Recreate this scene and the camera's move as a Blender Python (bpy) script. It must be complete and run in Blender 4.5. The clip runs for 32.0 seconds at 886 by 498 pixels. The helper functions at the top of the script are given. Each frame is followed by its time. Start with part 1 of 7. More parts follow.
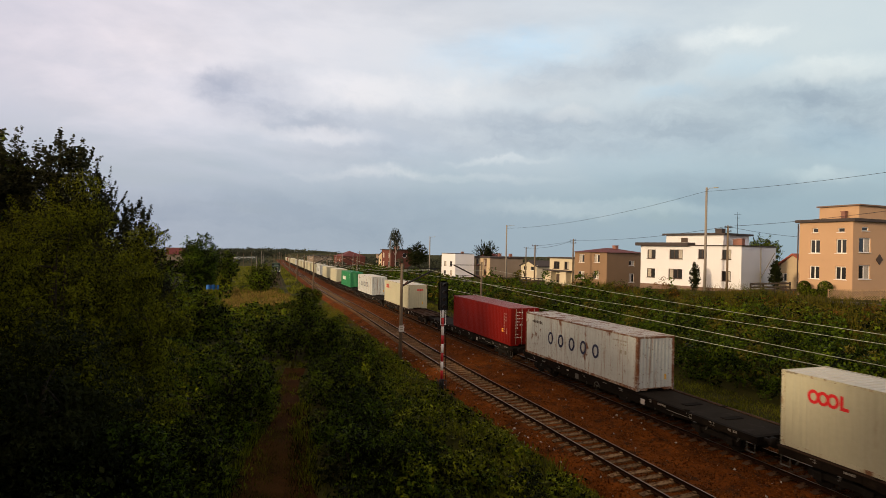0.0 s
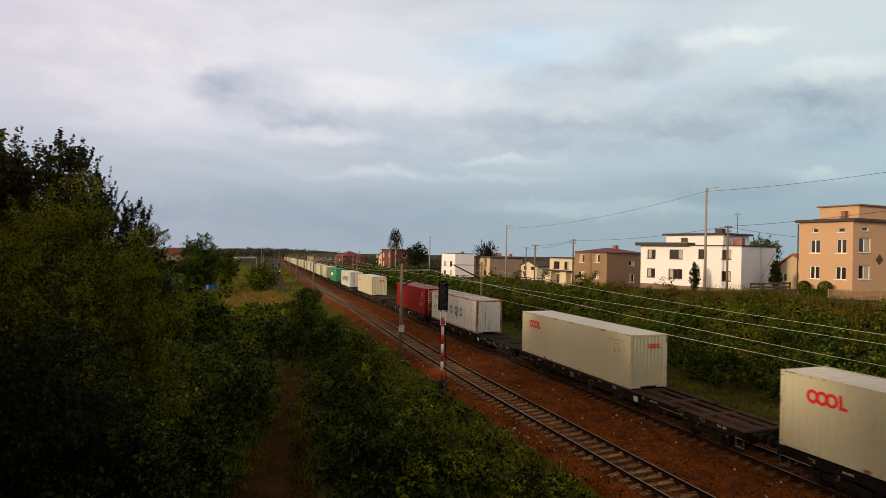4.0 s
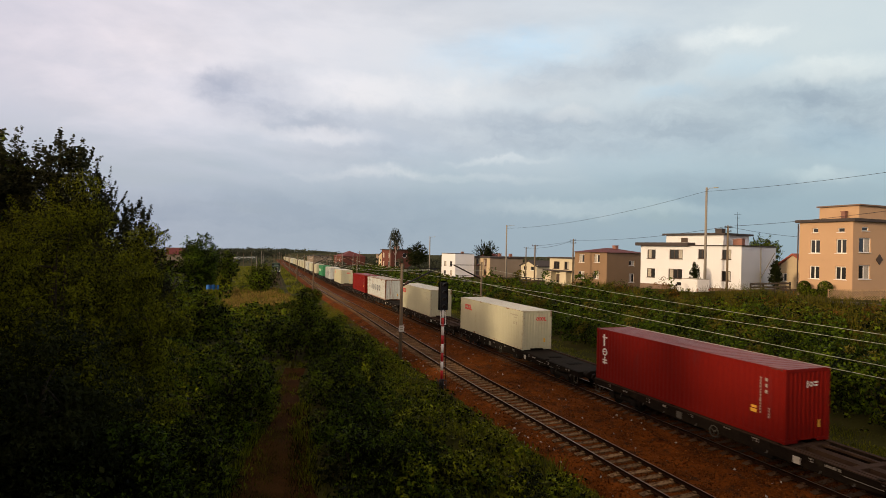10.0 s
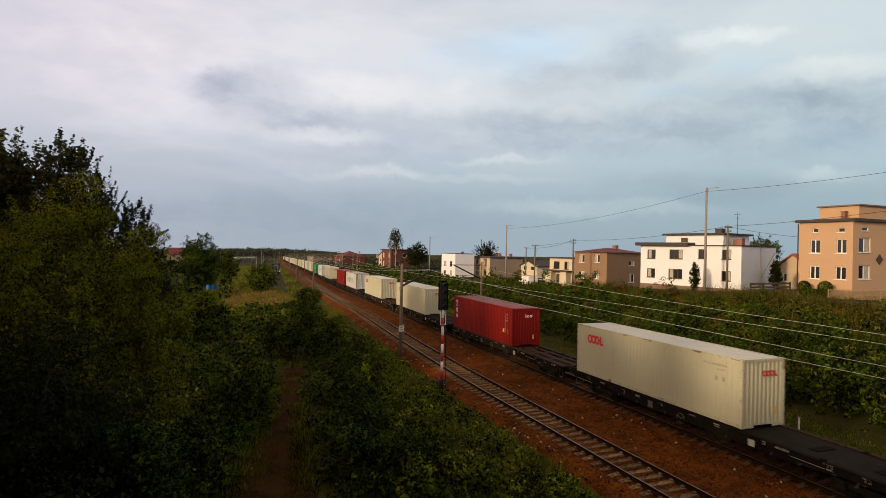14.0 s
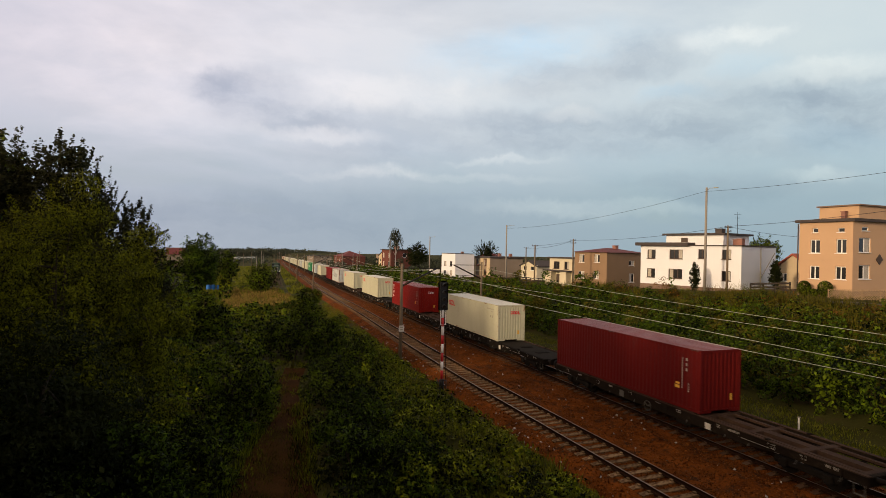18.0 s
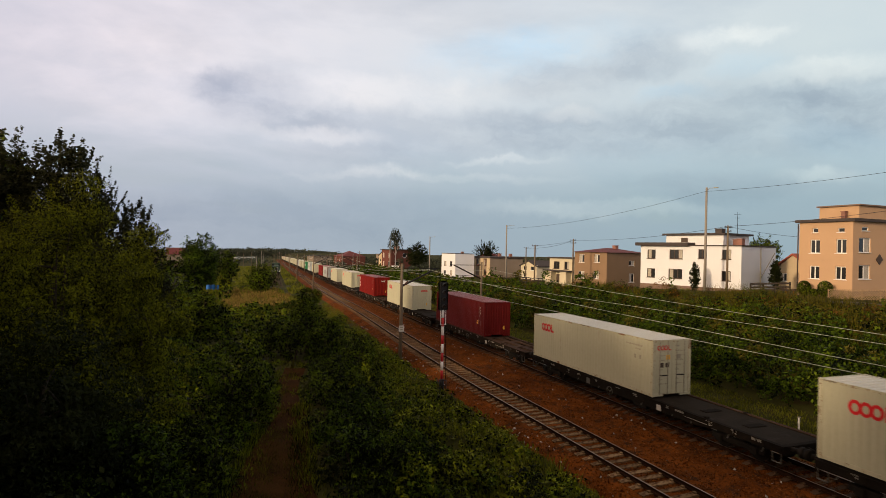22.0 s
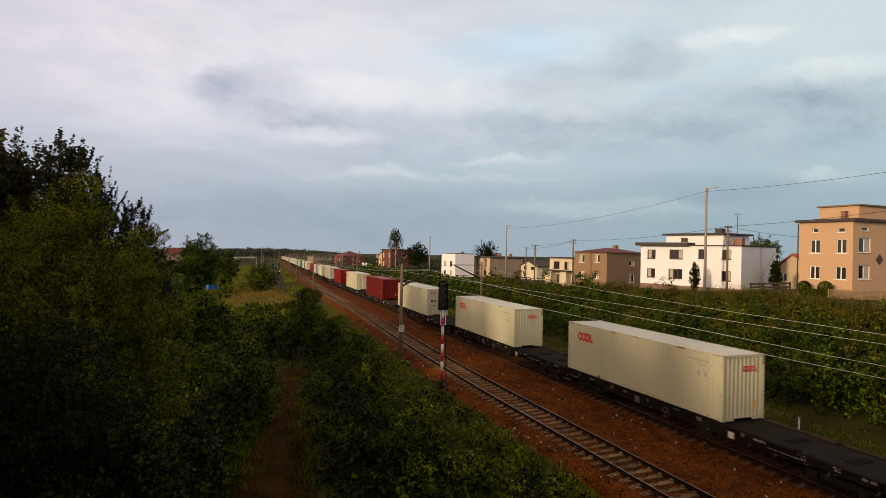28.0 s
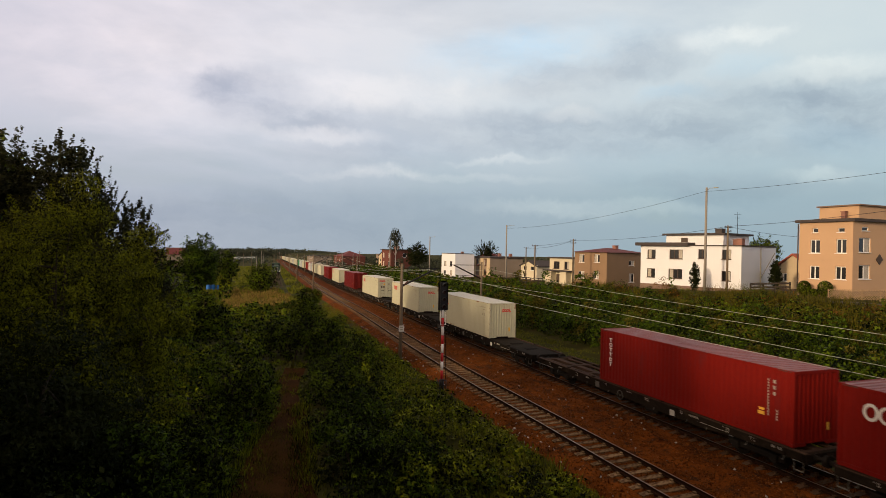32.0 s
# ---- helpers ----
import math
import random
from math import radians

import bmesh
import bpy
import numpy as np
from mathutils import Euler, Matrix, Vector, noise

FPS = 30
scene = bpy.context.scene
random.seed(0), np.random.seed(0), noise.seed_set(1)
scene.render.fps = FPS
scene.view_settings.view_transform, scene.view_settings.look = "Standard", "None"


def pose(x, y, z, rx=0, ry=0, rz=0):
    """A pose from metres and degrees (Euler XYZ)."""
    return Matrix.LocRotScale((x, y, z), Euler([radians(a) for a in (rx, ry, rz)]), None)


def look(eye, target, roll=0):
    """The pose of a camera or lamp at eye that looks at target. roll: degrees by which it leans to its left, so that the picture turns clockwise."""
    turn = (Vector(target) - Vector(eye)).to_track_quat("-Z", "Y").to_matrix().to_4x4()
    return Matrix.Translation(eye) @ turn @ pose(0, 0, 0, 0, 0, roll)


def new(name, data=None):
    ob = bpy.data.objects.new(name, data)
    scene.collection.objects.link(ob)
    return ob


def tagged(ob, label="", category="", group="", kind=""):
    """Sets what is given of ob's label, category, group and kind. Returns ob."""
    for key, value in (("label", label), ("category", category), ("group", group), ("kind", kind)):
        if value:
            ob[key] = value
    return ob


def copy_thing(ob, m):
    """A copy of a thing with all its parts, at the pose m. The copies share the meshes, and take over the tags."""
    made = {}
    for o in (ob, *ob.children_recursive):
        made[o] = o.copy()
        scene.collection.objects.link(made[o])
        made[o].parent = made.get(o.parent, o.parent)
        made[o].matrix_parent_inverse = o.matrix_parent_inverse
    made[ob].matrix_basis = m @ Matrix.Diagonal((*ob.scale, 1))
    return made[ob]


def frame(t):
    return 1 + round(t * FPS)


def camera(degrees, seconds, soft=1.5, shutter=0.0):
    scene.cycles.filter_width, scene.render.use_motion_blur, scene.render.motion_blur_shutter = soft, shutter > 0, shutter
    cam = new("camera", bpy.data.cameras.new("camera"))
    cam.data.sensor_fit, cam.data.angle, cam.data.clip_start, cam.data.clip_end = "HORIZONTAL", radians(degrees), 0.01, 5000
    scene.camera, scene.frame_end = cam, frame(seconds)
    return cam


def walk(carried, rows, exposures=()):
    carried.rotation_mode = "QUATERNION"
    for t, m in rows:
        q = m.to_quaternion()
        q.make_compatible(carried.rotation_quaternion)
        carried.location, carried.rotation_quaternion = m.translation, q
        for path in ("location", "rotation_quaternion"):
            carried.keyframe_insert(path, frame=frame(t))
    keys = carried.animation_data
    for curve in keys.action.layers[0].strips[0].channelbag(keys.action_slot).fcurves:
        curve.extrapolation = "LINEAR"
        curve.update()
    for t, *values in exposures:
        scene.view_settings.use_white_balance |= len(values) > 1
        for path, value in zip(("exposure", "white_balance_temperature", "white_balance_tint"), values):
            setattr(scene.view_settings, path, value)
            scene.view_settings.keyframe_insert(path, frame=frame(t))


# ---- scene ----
# The place: a double-track railway in a shallow cutting, seen from a high fixed stand;
# x runs across the tracks, y along them, z = 0 is the top of the rails.
EYE = Vector((0.0, 0.0, 8.41))
YAW, PITCH, ROLL = radians(20.2), radians(0.09), 1.19
cam = camera(75.34, 32.0, soft=0.5, shutter=0.5)
AIM = Vector((math.sin(YAW) * math.cos(PITCH), math.cos(YAW) * math.cos(PITCH), math.sin(PITCH)))
STAND = look(EYE, EYE + AIM * 50, ROLL)
walk(cam, [(0, STAND), (32, STAND)], exposures=[(0, 0.0, 6680, 10), (32, 0.0, 6680, 10)])

XT = 21.335          # centre of the freight train's track
XN = 15.19           # centre of the free track near by
BEND = 0.056


def heading(y):
    """Slope of the tracks in plan: straight near by, a gentle curve to the right further off."""
    u = min(max((y - 25) / 135, 0), 1)
    return BEND * u * u * (3 - 2 * u)


TAB_Y = np.arange(-300, 1500, 1.0)
TAB_H = np.array([heading(v) for v in TAB_Y])
TAB_X = np.concatenate([[0], np.cumsum((TAB_H[1:] + TAB_H[:-1]) / 2)])
TAB_X -= np.interp(0, TAB_Y, TAB_X)


def bend(y):
    return np.interp(y, TAB_Y, TAB_X)


def ease(u):
    u = np.clip(u, 0, 1)
    return u * u * (3 - 2 * u)


def free_x(y):
    """Centre of the free track, which draws closer to the other one further off."""
    return XN + bend(y) + 1.25 * ease((y - 30) / 55)


def fall(y):
    """The line falls gently away beyond the straight."""
    u = np.maximum(y - 65, 0)
    return -0.0112 * u * u / (u + 35)


# ---------------------------------------------------------------- light
SUN_EL, SUN_AZ = radians(13), radians(252)      # azimuth clockwise from +y
to_sun = Vector((math.sin(SUN_AZ) * math.cos(SUN_EL), math.cos(SUN_AZ) * math.cos(SUN_EL), math.sin(SUN_EL)))
sun_data = bpy.data.lights.new("sun", "SUN")
sun_data.energy, sun_data.angle, sun_data.color = 2.8, radians(5.0), (1.0, 0.74, 0.48)
sun = new("sun", sun_data)
sun.matrix_world = look(to_sun * 50, (0, 0, 0))


def node(nt, kind, **kw):
    n = nt.nodes.new(kind)
    for k, v in kw.items():
        if k in n.inputs:
            n.inputs[k].default_value = v
    return n


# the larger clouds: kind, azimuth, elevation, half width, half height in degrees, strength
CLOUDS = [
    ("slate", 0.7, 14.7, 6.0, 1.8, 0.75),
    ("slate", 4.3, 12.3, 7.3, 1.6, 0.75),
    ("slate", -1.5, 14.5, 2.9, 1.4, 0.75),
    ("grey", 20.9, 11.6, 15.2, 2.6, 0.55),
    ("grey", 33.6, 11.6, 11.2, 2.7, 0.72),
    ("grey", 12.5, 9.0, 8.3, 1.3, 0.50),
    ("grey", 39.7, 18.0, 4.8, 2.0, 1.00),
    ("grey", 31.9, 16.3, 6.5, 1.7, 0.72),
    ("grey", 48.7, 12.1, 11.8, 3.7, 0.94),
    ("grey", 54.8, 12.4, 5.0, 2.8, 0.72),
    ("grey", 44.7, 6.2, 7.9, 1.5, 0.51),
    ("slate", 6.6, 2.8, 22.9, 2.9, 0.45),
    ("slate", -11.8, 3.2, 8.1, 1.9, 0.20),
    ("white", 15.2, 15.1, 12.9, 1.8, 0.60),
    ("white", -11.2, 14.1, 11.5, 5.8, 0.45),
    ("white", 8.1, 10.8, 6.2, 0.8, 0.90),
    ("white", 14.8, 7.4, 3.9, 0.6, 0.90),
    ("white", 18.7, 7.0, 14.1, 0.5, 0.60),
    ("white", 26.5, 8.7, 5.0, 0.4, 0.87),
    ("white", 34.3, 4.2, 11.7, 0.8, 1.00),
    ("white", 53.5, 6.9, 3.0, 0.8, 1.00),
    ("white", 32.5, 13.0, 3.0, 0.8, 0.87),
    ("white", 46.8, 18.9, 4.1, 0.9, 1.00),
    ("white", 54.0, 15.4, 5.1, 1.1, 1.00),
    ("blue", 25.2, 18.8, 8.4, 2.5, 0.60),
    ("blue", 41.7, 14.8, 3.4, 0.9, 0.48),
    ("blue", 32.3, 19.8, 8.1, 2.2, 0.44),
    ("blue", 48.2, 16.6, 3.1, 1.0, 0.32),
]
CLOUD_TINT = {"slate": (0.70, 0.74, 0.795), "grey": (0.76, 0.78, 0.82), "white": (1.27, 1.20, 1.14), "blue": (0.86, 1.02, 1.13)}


def cloud_forms(nt, way, col):
    """Lay ragged soft-edged clouds of the list above over the sky's colour."""
    L = nt.links.new

    def vmath(op, a, b):
        n = nt.nodes.new("ShaderNodeVectorMath")
        n.operation = op
        for k, v in enumerate((a, b)):
            if v is None:
                continue
            if isinstance(v, tuple):
                n.inputs[k].default_value = v
            else:
                L(v, n.inputs[k])
        return n.outputs["Value"] if op in ("LENGTH", "DOT_PRODUCT") else n.outputs["Vector"]

    warped = way
    for scale, amount in ((3.5, (0.09, 0.09, 0.04)), (11.0, (0.07, 0.07, 0.04)), (34.0, (0.03, 0.03, 0.022))):
        nz = node(nt, "ShaderNodeTexNoise", Scale=scale, Detail=4.0, Roughness=0.6)
        L(way, nz.inputs["Vector"])
        warped = vmath("ADD", warped, vmath("MULTIPLY", vmath("SUBTRACT", nz.outputs["Color"], (0.5, 0.5, 0.5)), amount))
    grain = node(nt, "ShaderNodeTexNoise", Scale=1.0, Detail=7.0, Roughness=0.62)
    L(vmath("MULTIPLY", warped, (9.0, 9.0, 26.0)), grain.inputs["Vector"])
    body = node(nt, "ShaderNodeMapRange")
    body.inputs["From Min"].default_value, body.inputs["From Max"].default_value = 0.33, 0.60
    body.inputs["To Min"].default_value, body.inputs["To Max"].default_value = 0.35, 1.0
    L(grain.outputs[0], body.inputs["Value"])
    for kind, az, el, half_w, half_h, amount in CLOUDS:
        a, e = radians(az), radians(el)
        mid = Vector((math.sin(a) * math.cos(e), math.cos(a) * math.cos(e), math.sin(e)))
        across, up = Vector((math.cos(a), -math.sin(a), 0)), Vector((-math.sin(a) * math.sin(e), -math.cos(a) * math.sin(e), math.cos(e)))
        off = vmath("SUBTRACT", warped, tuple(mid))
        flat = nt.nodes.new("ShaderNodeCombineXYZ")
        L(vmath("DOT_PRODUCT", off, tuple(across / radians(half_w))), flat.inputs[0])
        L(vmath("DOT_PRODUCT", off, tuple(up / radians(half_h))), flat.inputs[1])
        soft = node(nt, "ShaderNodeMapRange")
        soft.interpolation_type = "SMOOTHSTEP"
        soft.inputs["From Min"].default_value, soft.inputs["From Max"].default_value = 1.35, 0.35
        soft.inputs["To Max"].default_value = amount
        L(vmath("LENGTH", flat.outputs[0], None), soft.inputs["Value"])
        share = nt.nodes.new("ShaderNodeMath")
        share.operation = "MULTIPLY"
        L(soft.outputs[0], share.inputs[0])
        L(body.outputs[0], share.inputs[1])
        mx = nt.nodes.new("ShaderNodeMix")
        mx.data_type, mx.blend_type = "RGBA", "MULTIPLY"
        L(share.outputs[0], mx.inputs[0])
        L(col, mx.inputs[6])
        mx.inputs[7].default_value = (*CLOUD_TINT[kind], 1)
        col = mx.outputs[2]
    return col


def make_world():
    w = bpy.data.worlds.new("sky")
    scene.world = w
    w.use_nodes = True
    nt = w.node_tree
    nt.nodes.clear()
    L = nt.links.new
    out = nt.nodes.new("ShaderNodeOutputWorld")
    sky = nt.nodes.new("ShaderNodeTexSky")
    sky.sky_type, sky.sun_disc = "NISHITA", False
    sky.sun_elevation, sky.sun_rotation = SUN_EL, SUN_AZ
    sky.air_density, sky.dust_density, sky.ozone_density = 1.0, 1.5, 2.0
    bg1 = nt.nodes.new("ShaderNodeBackground")
    bg1.inputs["Strength"].default_value = 0.13
    L(sky.outputs[0], bg1.inputs[0])
    tc = nt.nodes.new("ShaderNodeTexCoord")
    sep = nt.nodes.new("ShaderNodeSeparateXYZ")
    L(tc.outputs["Generated"], sep.inputs[0])
    # clouds lie on a high flat layer: direction divided by its height
    lift = nt.nodes.new("ShaderNodeMath"); lift.operation = "MAXIMUM"; lift.inputs[1].default_value = 0.0
    L(sep.outputs["Z"], lift.inputs[0])
    add = nt.nodes.new("ShaderNodeMath"); add.operation = "ADD"; add.inputs[1].default_value = 0.34
    L(lift.outputs[0], add.inputs[0])
    div = nt.nodes.new("ShaderNodeVectorMath"); div.operation = "DIVIDE"
    comb = nt.nodes.new("ShaderNodeCombineXYZ")
    for k in range(3):
        L(add.outputs[0], comb.inputs[k])
    L(tc.outputs["Generated"], div.inputs[0]); L(comb.outputs[0], div.inputs[1])
    mp = nt.nodes.new("ShaderNodeMapping")
    mp.inputs["Rotation"].default_value = (0, 0, radians(12))
    mp.inputs["Scale"].default_value = (0.85, 1.25, 0.0)
    mp.inputs["Location"].default_value = (3.6, 9.2, 0.0)
    L(div.outputs[0], mp.inputs[0])
    n1 = node(nt, "ShaderNodeTexNoise", Scale=1.3, Detail=9.0, Roughness=0.52, Distortion=0.25)
    n2 = node(nt, "ShaderNodeTexNoise", Scale=2.3, Detail=10.0, Roughness=0.55, Distortion=0.2)
    L(mp.outputs[0], n1.inputs["Vector"]); L(mp.outputs[0], n2.inputs["Vector"])
    # cover of cloud over the clear sky
    cover = nt.nodes.new("ShaderNodeValToRGB")
    cover.color_ramp.elements[0].position, cover.color_ramp.elements[0].color = 0.40, (0.72, 0.72, 0.72, 1)
    cover.color_ramp.elements[1].position, cover.color_ramp.elements[1].color = 0.54, (1, 1, 1, 1)
    # cloud colour: slate in the thick parts, pale grey-lilac where they are thin
    tint = nt.nodes.new("ShaderNodeValToRGB")
    e = tint.color_ramp.elements
    e[0].position, e[0].color = 0.36, (0.90, 0.92, 0.95, 1)
    e[1].position, e[1].color = 0.64, (0.98, 0.97, 0.97, 1)
    m = tint.color_ramp.elements.new(0.49); m.color = (0.94, 0.945, 0.96, 1)
    calm = node(nt, "ShaderNodeMapRange")      # clouds fade into an even bank towards the horizon
    calm.inputs["From Min"].default_value, calm.inputs["From Max"].default_value = 0.0, 0.16
    calm.inputs["To Min"].default_value, calm.inputs["To Max"].default_value = 0.15, 1.0
    L(lift.outputs[0], calm.inputs["Value"])
    even = nt.nodes.new("ShaderNodeMix"); even.data_type = "FLOAT"
    even.inputs[2].default_value = 0.53
    puff = node(nt, "ShaderNodeTexNoise", Scale=5.0, Detail=8.0, Roughness=0.58, Distortion=0.1)
    L(mp.outputs[0], puff.inputs["Vector"])
    both = nt.nodes.new("ShaderNodeMix"); both.data_type = "FLOAT"
    both.inputs[0].default_value = 0.42
    L(n2.outputs[0], both.inputs[2]); L(puff.outputs[0], both.inputs[3])
    low_cover = nt.nodes.new("ShaderNodeMix"); low_cover.data_type = "FLOAT"      # no clear gaps in the bank on the horizon
    low_cover.inputs[2].default_value = 0.6
    L(calm.outputs[0], low_cover.inputs[0]); L(n1.outputs[0], low_cover.inputs[3]); L(low_cover.outputs[0], cover.inputs[0])
    L(calm.outputs[0], even.inputs[0]); L(both.outputs[0], even.inputs[3])
    L(even.outputs[0], tint.inputs[0])
    # the evening sky is palest in the lower half and deepens to the zenith; a slate bank lies on the horizon
    low = nt.nodes.new("ShaderNodeValToRGB")
    e = low.color_ramp.elements
    e[0].position, e[0].color = 0.0, (0.42, 0.50, 0.56, 1)
    e[1].position, e[1].color = 0.30, (0.85, 0.87, 0.89, 1)
    m = low.color_ramp.elements.new(0.09); m.color = (0.47, 0.56, 0.62, 1)
    m = low.color_ramp.elements.new(0.18); m.color = (0.70, 0.76, 0.81, 1)
    m = low.color_ramp.elements.new(0.46); m.color = (0.84, 0.85, 0.88, 1)
    m = low.color_ramp.elements.new(0.62); m.color = (0.52, 0.50, 0.475, 1)
    m = low.color_ramp.elements.new(0.9); m.color = (0.41, 0.365, 0.30, 1)
    L(lift.outputs[0], low.inputs[0])
    mul = nt.nodes.new("ShaderNodeMix"); mul.data_type, mul.blend_type = "RGBA", "MULTIPLY"
    mul.inputs["Factor"].default_value = 1.0
    L(tint.outputs[0], mul.inputs[6]); L(low.outputs[0], mul.inputs[7])
    # rosier towards the setting sun
    dot = nt.nodes.new("ShaderNodeVectorMath"); dot.operation = "DOT_PRODUCT"
    dot.inputs[1].default_value = (math.sin(SUN_AZ), math.cos(SUN_AZ), 0)
    L(tc.outputs["Generated"], dot.inputs[0])
    rosy = nt.nodes.new("ShaderNodeValToRGB")
    e = rosy.color_ramp.elements
    e[0].position, e[0].color = 0.05, (0.80, 0.905, 0.93, 1)
    e[1].position, e[1].color = 0.95, (2.4, 1.65, 1.1, 1)
    m = rosy.color_ramp.elements.new(0.50); m.color = (1.12, 1.01, 1.08, 1)
    half = nt.nodes.new("ShaderNodeMath"); half.operation = "MULTIPLY_ADD"
    half.inputs[1].default_value, half.inputs[2].default_value = 0.5, 0.5
    L(dot.outputs["Value"], half.inputs[0]); L(half.outputs[0], rosy.inputs[0])
    mul2 = nt.nodes.new("ShaderNodeMix"); mul2.data_type, mul2.blend_type = "RGBA", "MULTIPLY"
    mul2.inputs["Factor"].default_value = 1.0
    L(mul.outputs[2], mul2.inputs[6]); L(rosy.outputs[0], mul2.inputs[7])
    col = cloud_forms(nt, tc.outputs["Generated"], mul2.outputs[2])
    bg2 = nt.nodes.new("ShaderNodeBackground")
    bg2.inputs["Strength"].default_value = 0.98
    L(col, bg2.inputs[0])
    mix = nt.nodes.new("ShaderNodeMixShader")
    L(cover.outputs[0], mix.inputs[0]); L(bg1.outputs[0], mix.inputs[1]); L(bg2.outputs[0], mix.inputs[2])
    L(mix.outputs[0], out.inputs[0])


make_world()


# ---------------------------------------------------------------- materials
def material(name, base, rough=0.7, metal=0.0, vary=0.18, fine=14.0, coarse=1.3, bump=0.25, stain=None, stain_at=0.62,
             per_object=0.0, coords="Object", streak=None, spec=0.3):
    """A surface with grain at two scales, optional stains of another colour, and relief."""
    mt = bpy.data.materials.new(name)
    mt.use_nodes = True
    nt = mt.node_tree
    L = nt.links.new
    b = nt.nodes["Principled BSDF"]
    b.inputs["Roughness"].default_value, b.inputs["Metallic"].default_value = rough, metal
    b.inputs["Specular IOR Level"].default_value = spec
    tc = nt.nodes.new("ShaderNodeTexCoord")
    src = tc.outputs[coords]
    if streak:
        mp = nt.nodes.new("ShaderNodeMapping")
        mp.inputs["Scale"].default_value = streak
        L(src, mp.inputs[0])
        src2 = mp.outputs[0]
    else:
        src2 = src
    na = node(nt, "ShaderNodeTexNoise", Scale=fine, Detail=5.0, Roughness=0.6)
    nb = node(nt, "ShaderNodeTexNoise", Scale=coarse, Detail=4.0, Roughness=0.55)
    L(src, na.inputs["Vector"]); L(src2, nb.inputs["Vector"])
    mixn = nt.nodes.new("ShaderNodeMath"); mixn.operation = "ADD"
    L(na.outputs[0], mixn.inputs[0]); L(nb.outputs[0], mixn.inputs[1])
    half = nt.nodes.new("ShaderNodeMath"); half.operation = "MULTIPLY_ADD"
    half.inputs[1].default_value, half.inputs[2].default_value = 0.5, 0.0
    L(mixn.outputs[0], half.inputs[0])
    ramp = nt.nodes.new("ShaderNodeValToRGB")
    e = ramp.color_ramp.elements
    e[0].position, e[0].color = 0.32, (*[c * (1 - vary) for c in base], 1)
    e[1].position, e[1].color = 0.68, (*[min(c * (1 + vary), 1) for c in base], 1)
    L(half.outputs[0], ramp.inputs[0])
    col = ramp.outputs[0]
    if stain:
        nc = node(nt, "ShaderNodeTexNoise", Scale=coarse * 1.7, Detail=7.0, Roughness=0.68)
        L(src2, nc.inputs["Vector"])
        sr = nt.nodes.new("ShaderNodeValToRGB")
        sr.color_ramp.elements[0].position, sr.color_ramp.elements[1].position = stain_at - 0.03, stain_at + 0.09
        L(nc.outputs[0], sr.inputs[0])
        mx = nt.nodes.new("ShaderNodeMix"); mx.data_type = "RGBA"
        L(sr.outputs[0], mx.inputs[0]); L(col, mx.inputs[6])
        mx.inputs[7].default_value = (*stain, 1)
        col = mx.outputs[2]
    if per_object:
        oi = nt.nodes.new("ShaderNodeObjectInfo")
        mr = node(nt, "ShaderNodeMapRange")
        mr.inputs["To Min"].default_value, mr.inputs["To Max"].default_value = 1 - per_object, 1 + per_object
        L(oi.outputs["Random"], mr.inputs["Value"])
        hv = nt.nodes.new("ShaderNodeHueSaturation")
        L(mr.outputs[0], hv.inputs["Value"]); L(col, hv.inputs["Color"])
        col = hv.outputs[0]
    L(col, b.inputs["Base Color"])
    if bump:
        bp = node(nt, "ShaderNodeBump", Strength=bump, Distance=0.02)
        L(half.outputs[0], bp.inputs["Height"]); L(bp.outputs[0], b.inputs["Normal"])
    return mt


def rusted(name, base, streak_at, patch_at, run=(5.0, 5.0, 0.22)):
    """Old pale paint with thin runs of rust and brown patches where it has worn through."""
    mt = material(name, base, 0.55, vary=0.1, fine=5, coarse=0.9, bump=0.08, spec=0.15)
    nt = mt.node_tree
    L = nt.links.new
    b = nt.nodes["Principled BSDF"]
    col = b.inputs["Base Color"].links[0].from_socket
    tc = nt.nodes.new("ShaderNodeTexCoord")
    for scale, at, width, tint, amount in ((run, streak_at, 0.10, (0.24, 0.115, 0.05), 0.75), ((1.3, 1.3, 0.8), patch_at, 0.05, (0.17, 0.062, 0.022), 0.9), ((11, 11, 9), patch_at + 0.03, 0.03, (0.13, 0.05, 0.02), 0.9)):
        mp = nt.nodes.new("ShaderNodeMapping")
        mp.inputs["Scale"].default_value = scale
        L(tc.outputs["Object"], mp.inputs[0])
        nz = node(nt, "ShaderNodeTexNoise", Scale=1.0, Detail=7.0, Roughness=0.62)
        L(mp.outputs[0], nz.inputs["Vector"])
        mr = node(nt, "ShaderNodeMapRange")
        mr.inputs["From Min"].default_value, mr.inputs["From Max"].default_value = at, at + width
        mr.inputs["To Max"].default_value = amount
        L(nz.outputs[0], mr.inputs["Value"])
        mx = nt.nodes.new("ShaderNodeMix"); mx.data_type = "RGBA"
        L(mr.outputs[0], mx.inputs[0]); L(col, mx.inputs[6])
        mx.inputs[7].default_value = (*tint, 1)
        col = mx.outputs[2]
    L(col, b.inputs["Base Color"])
    return mt


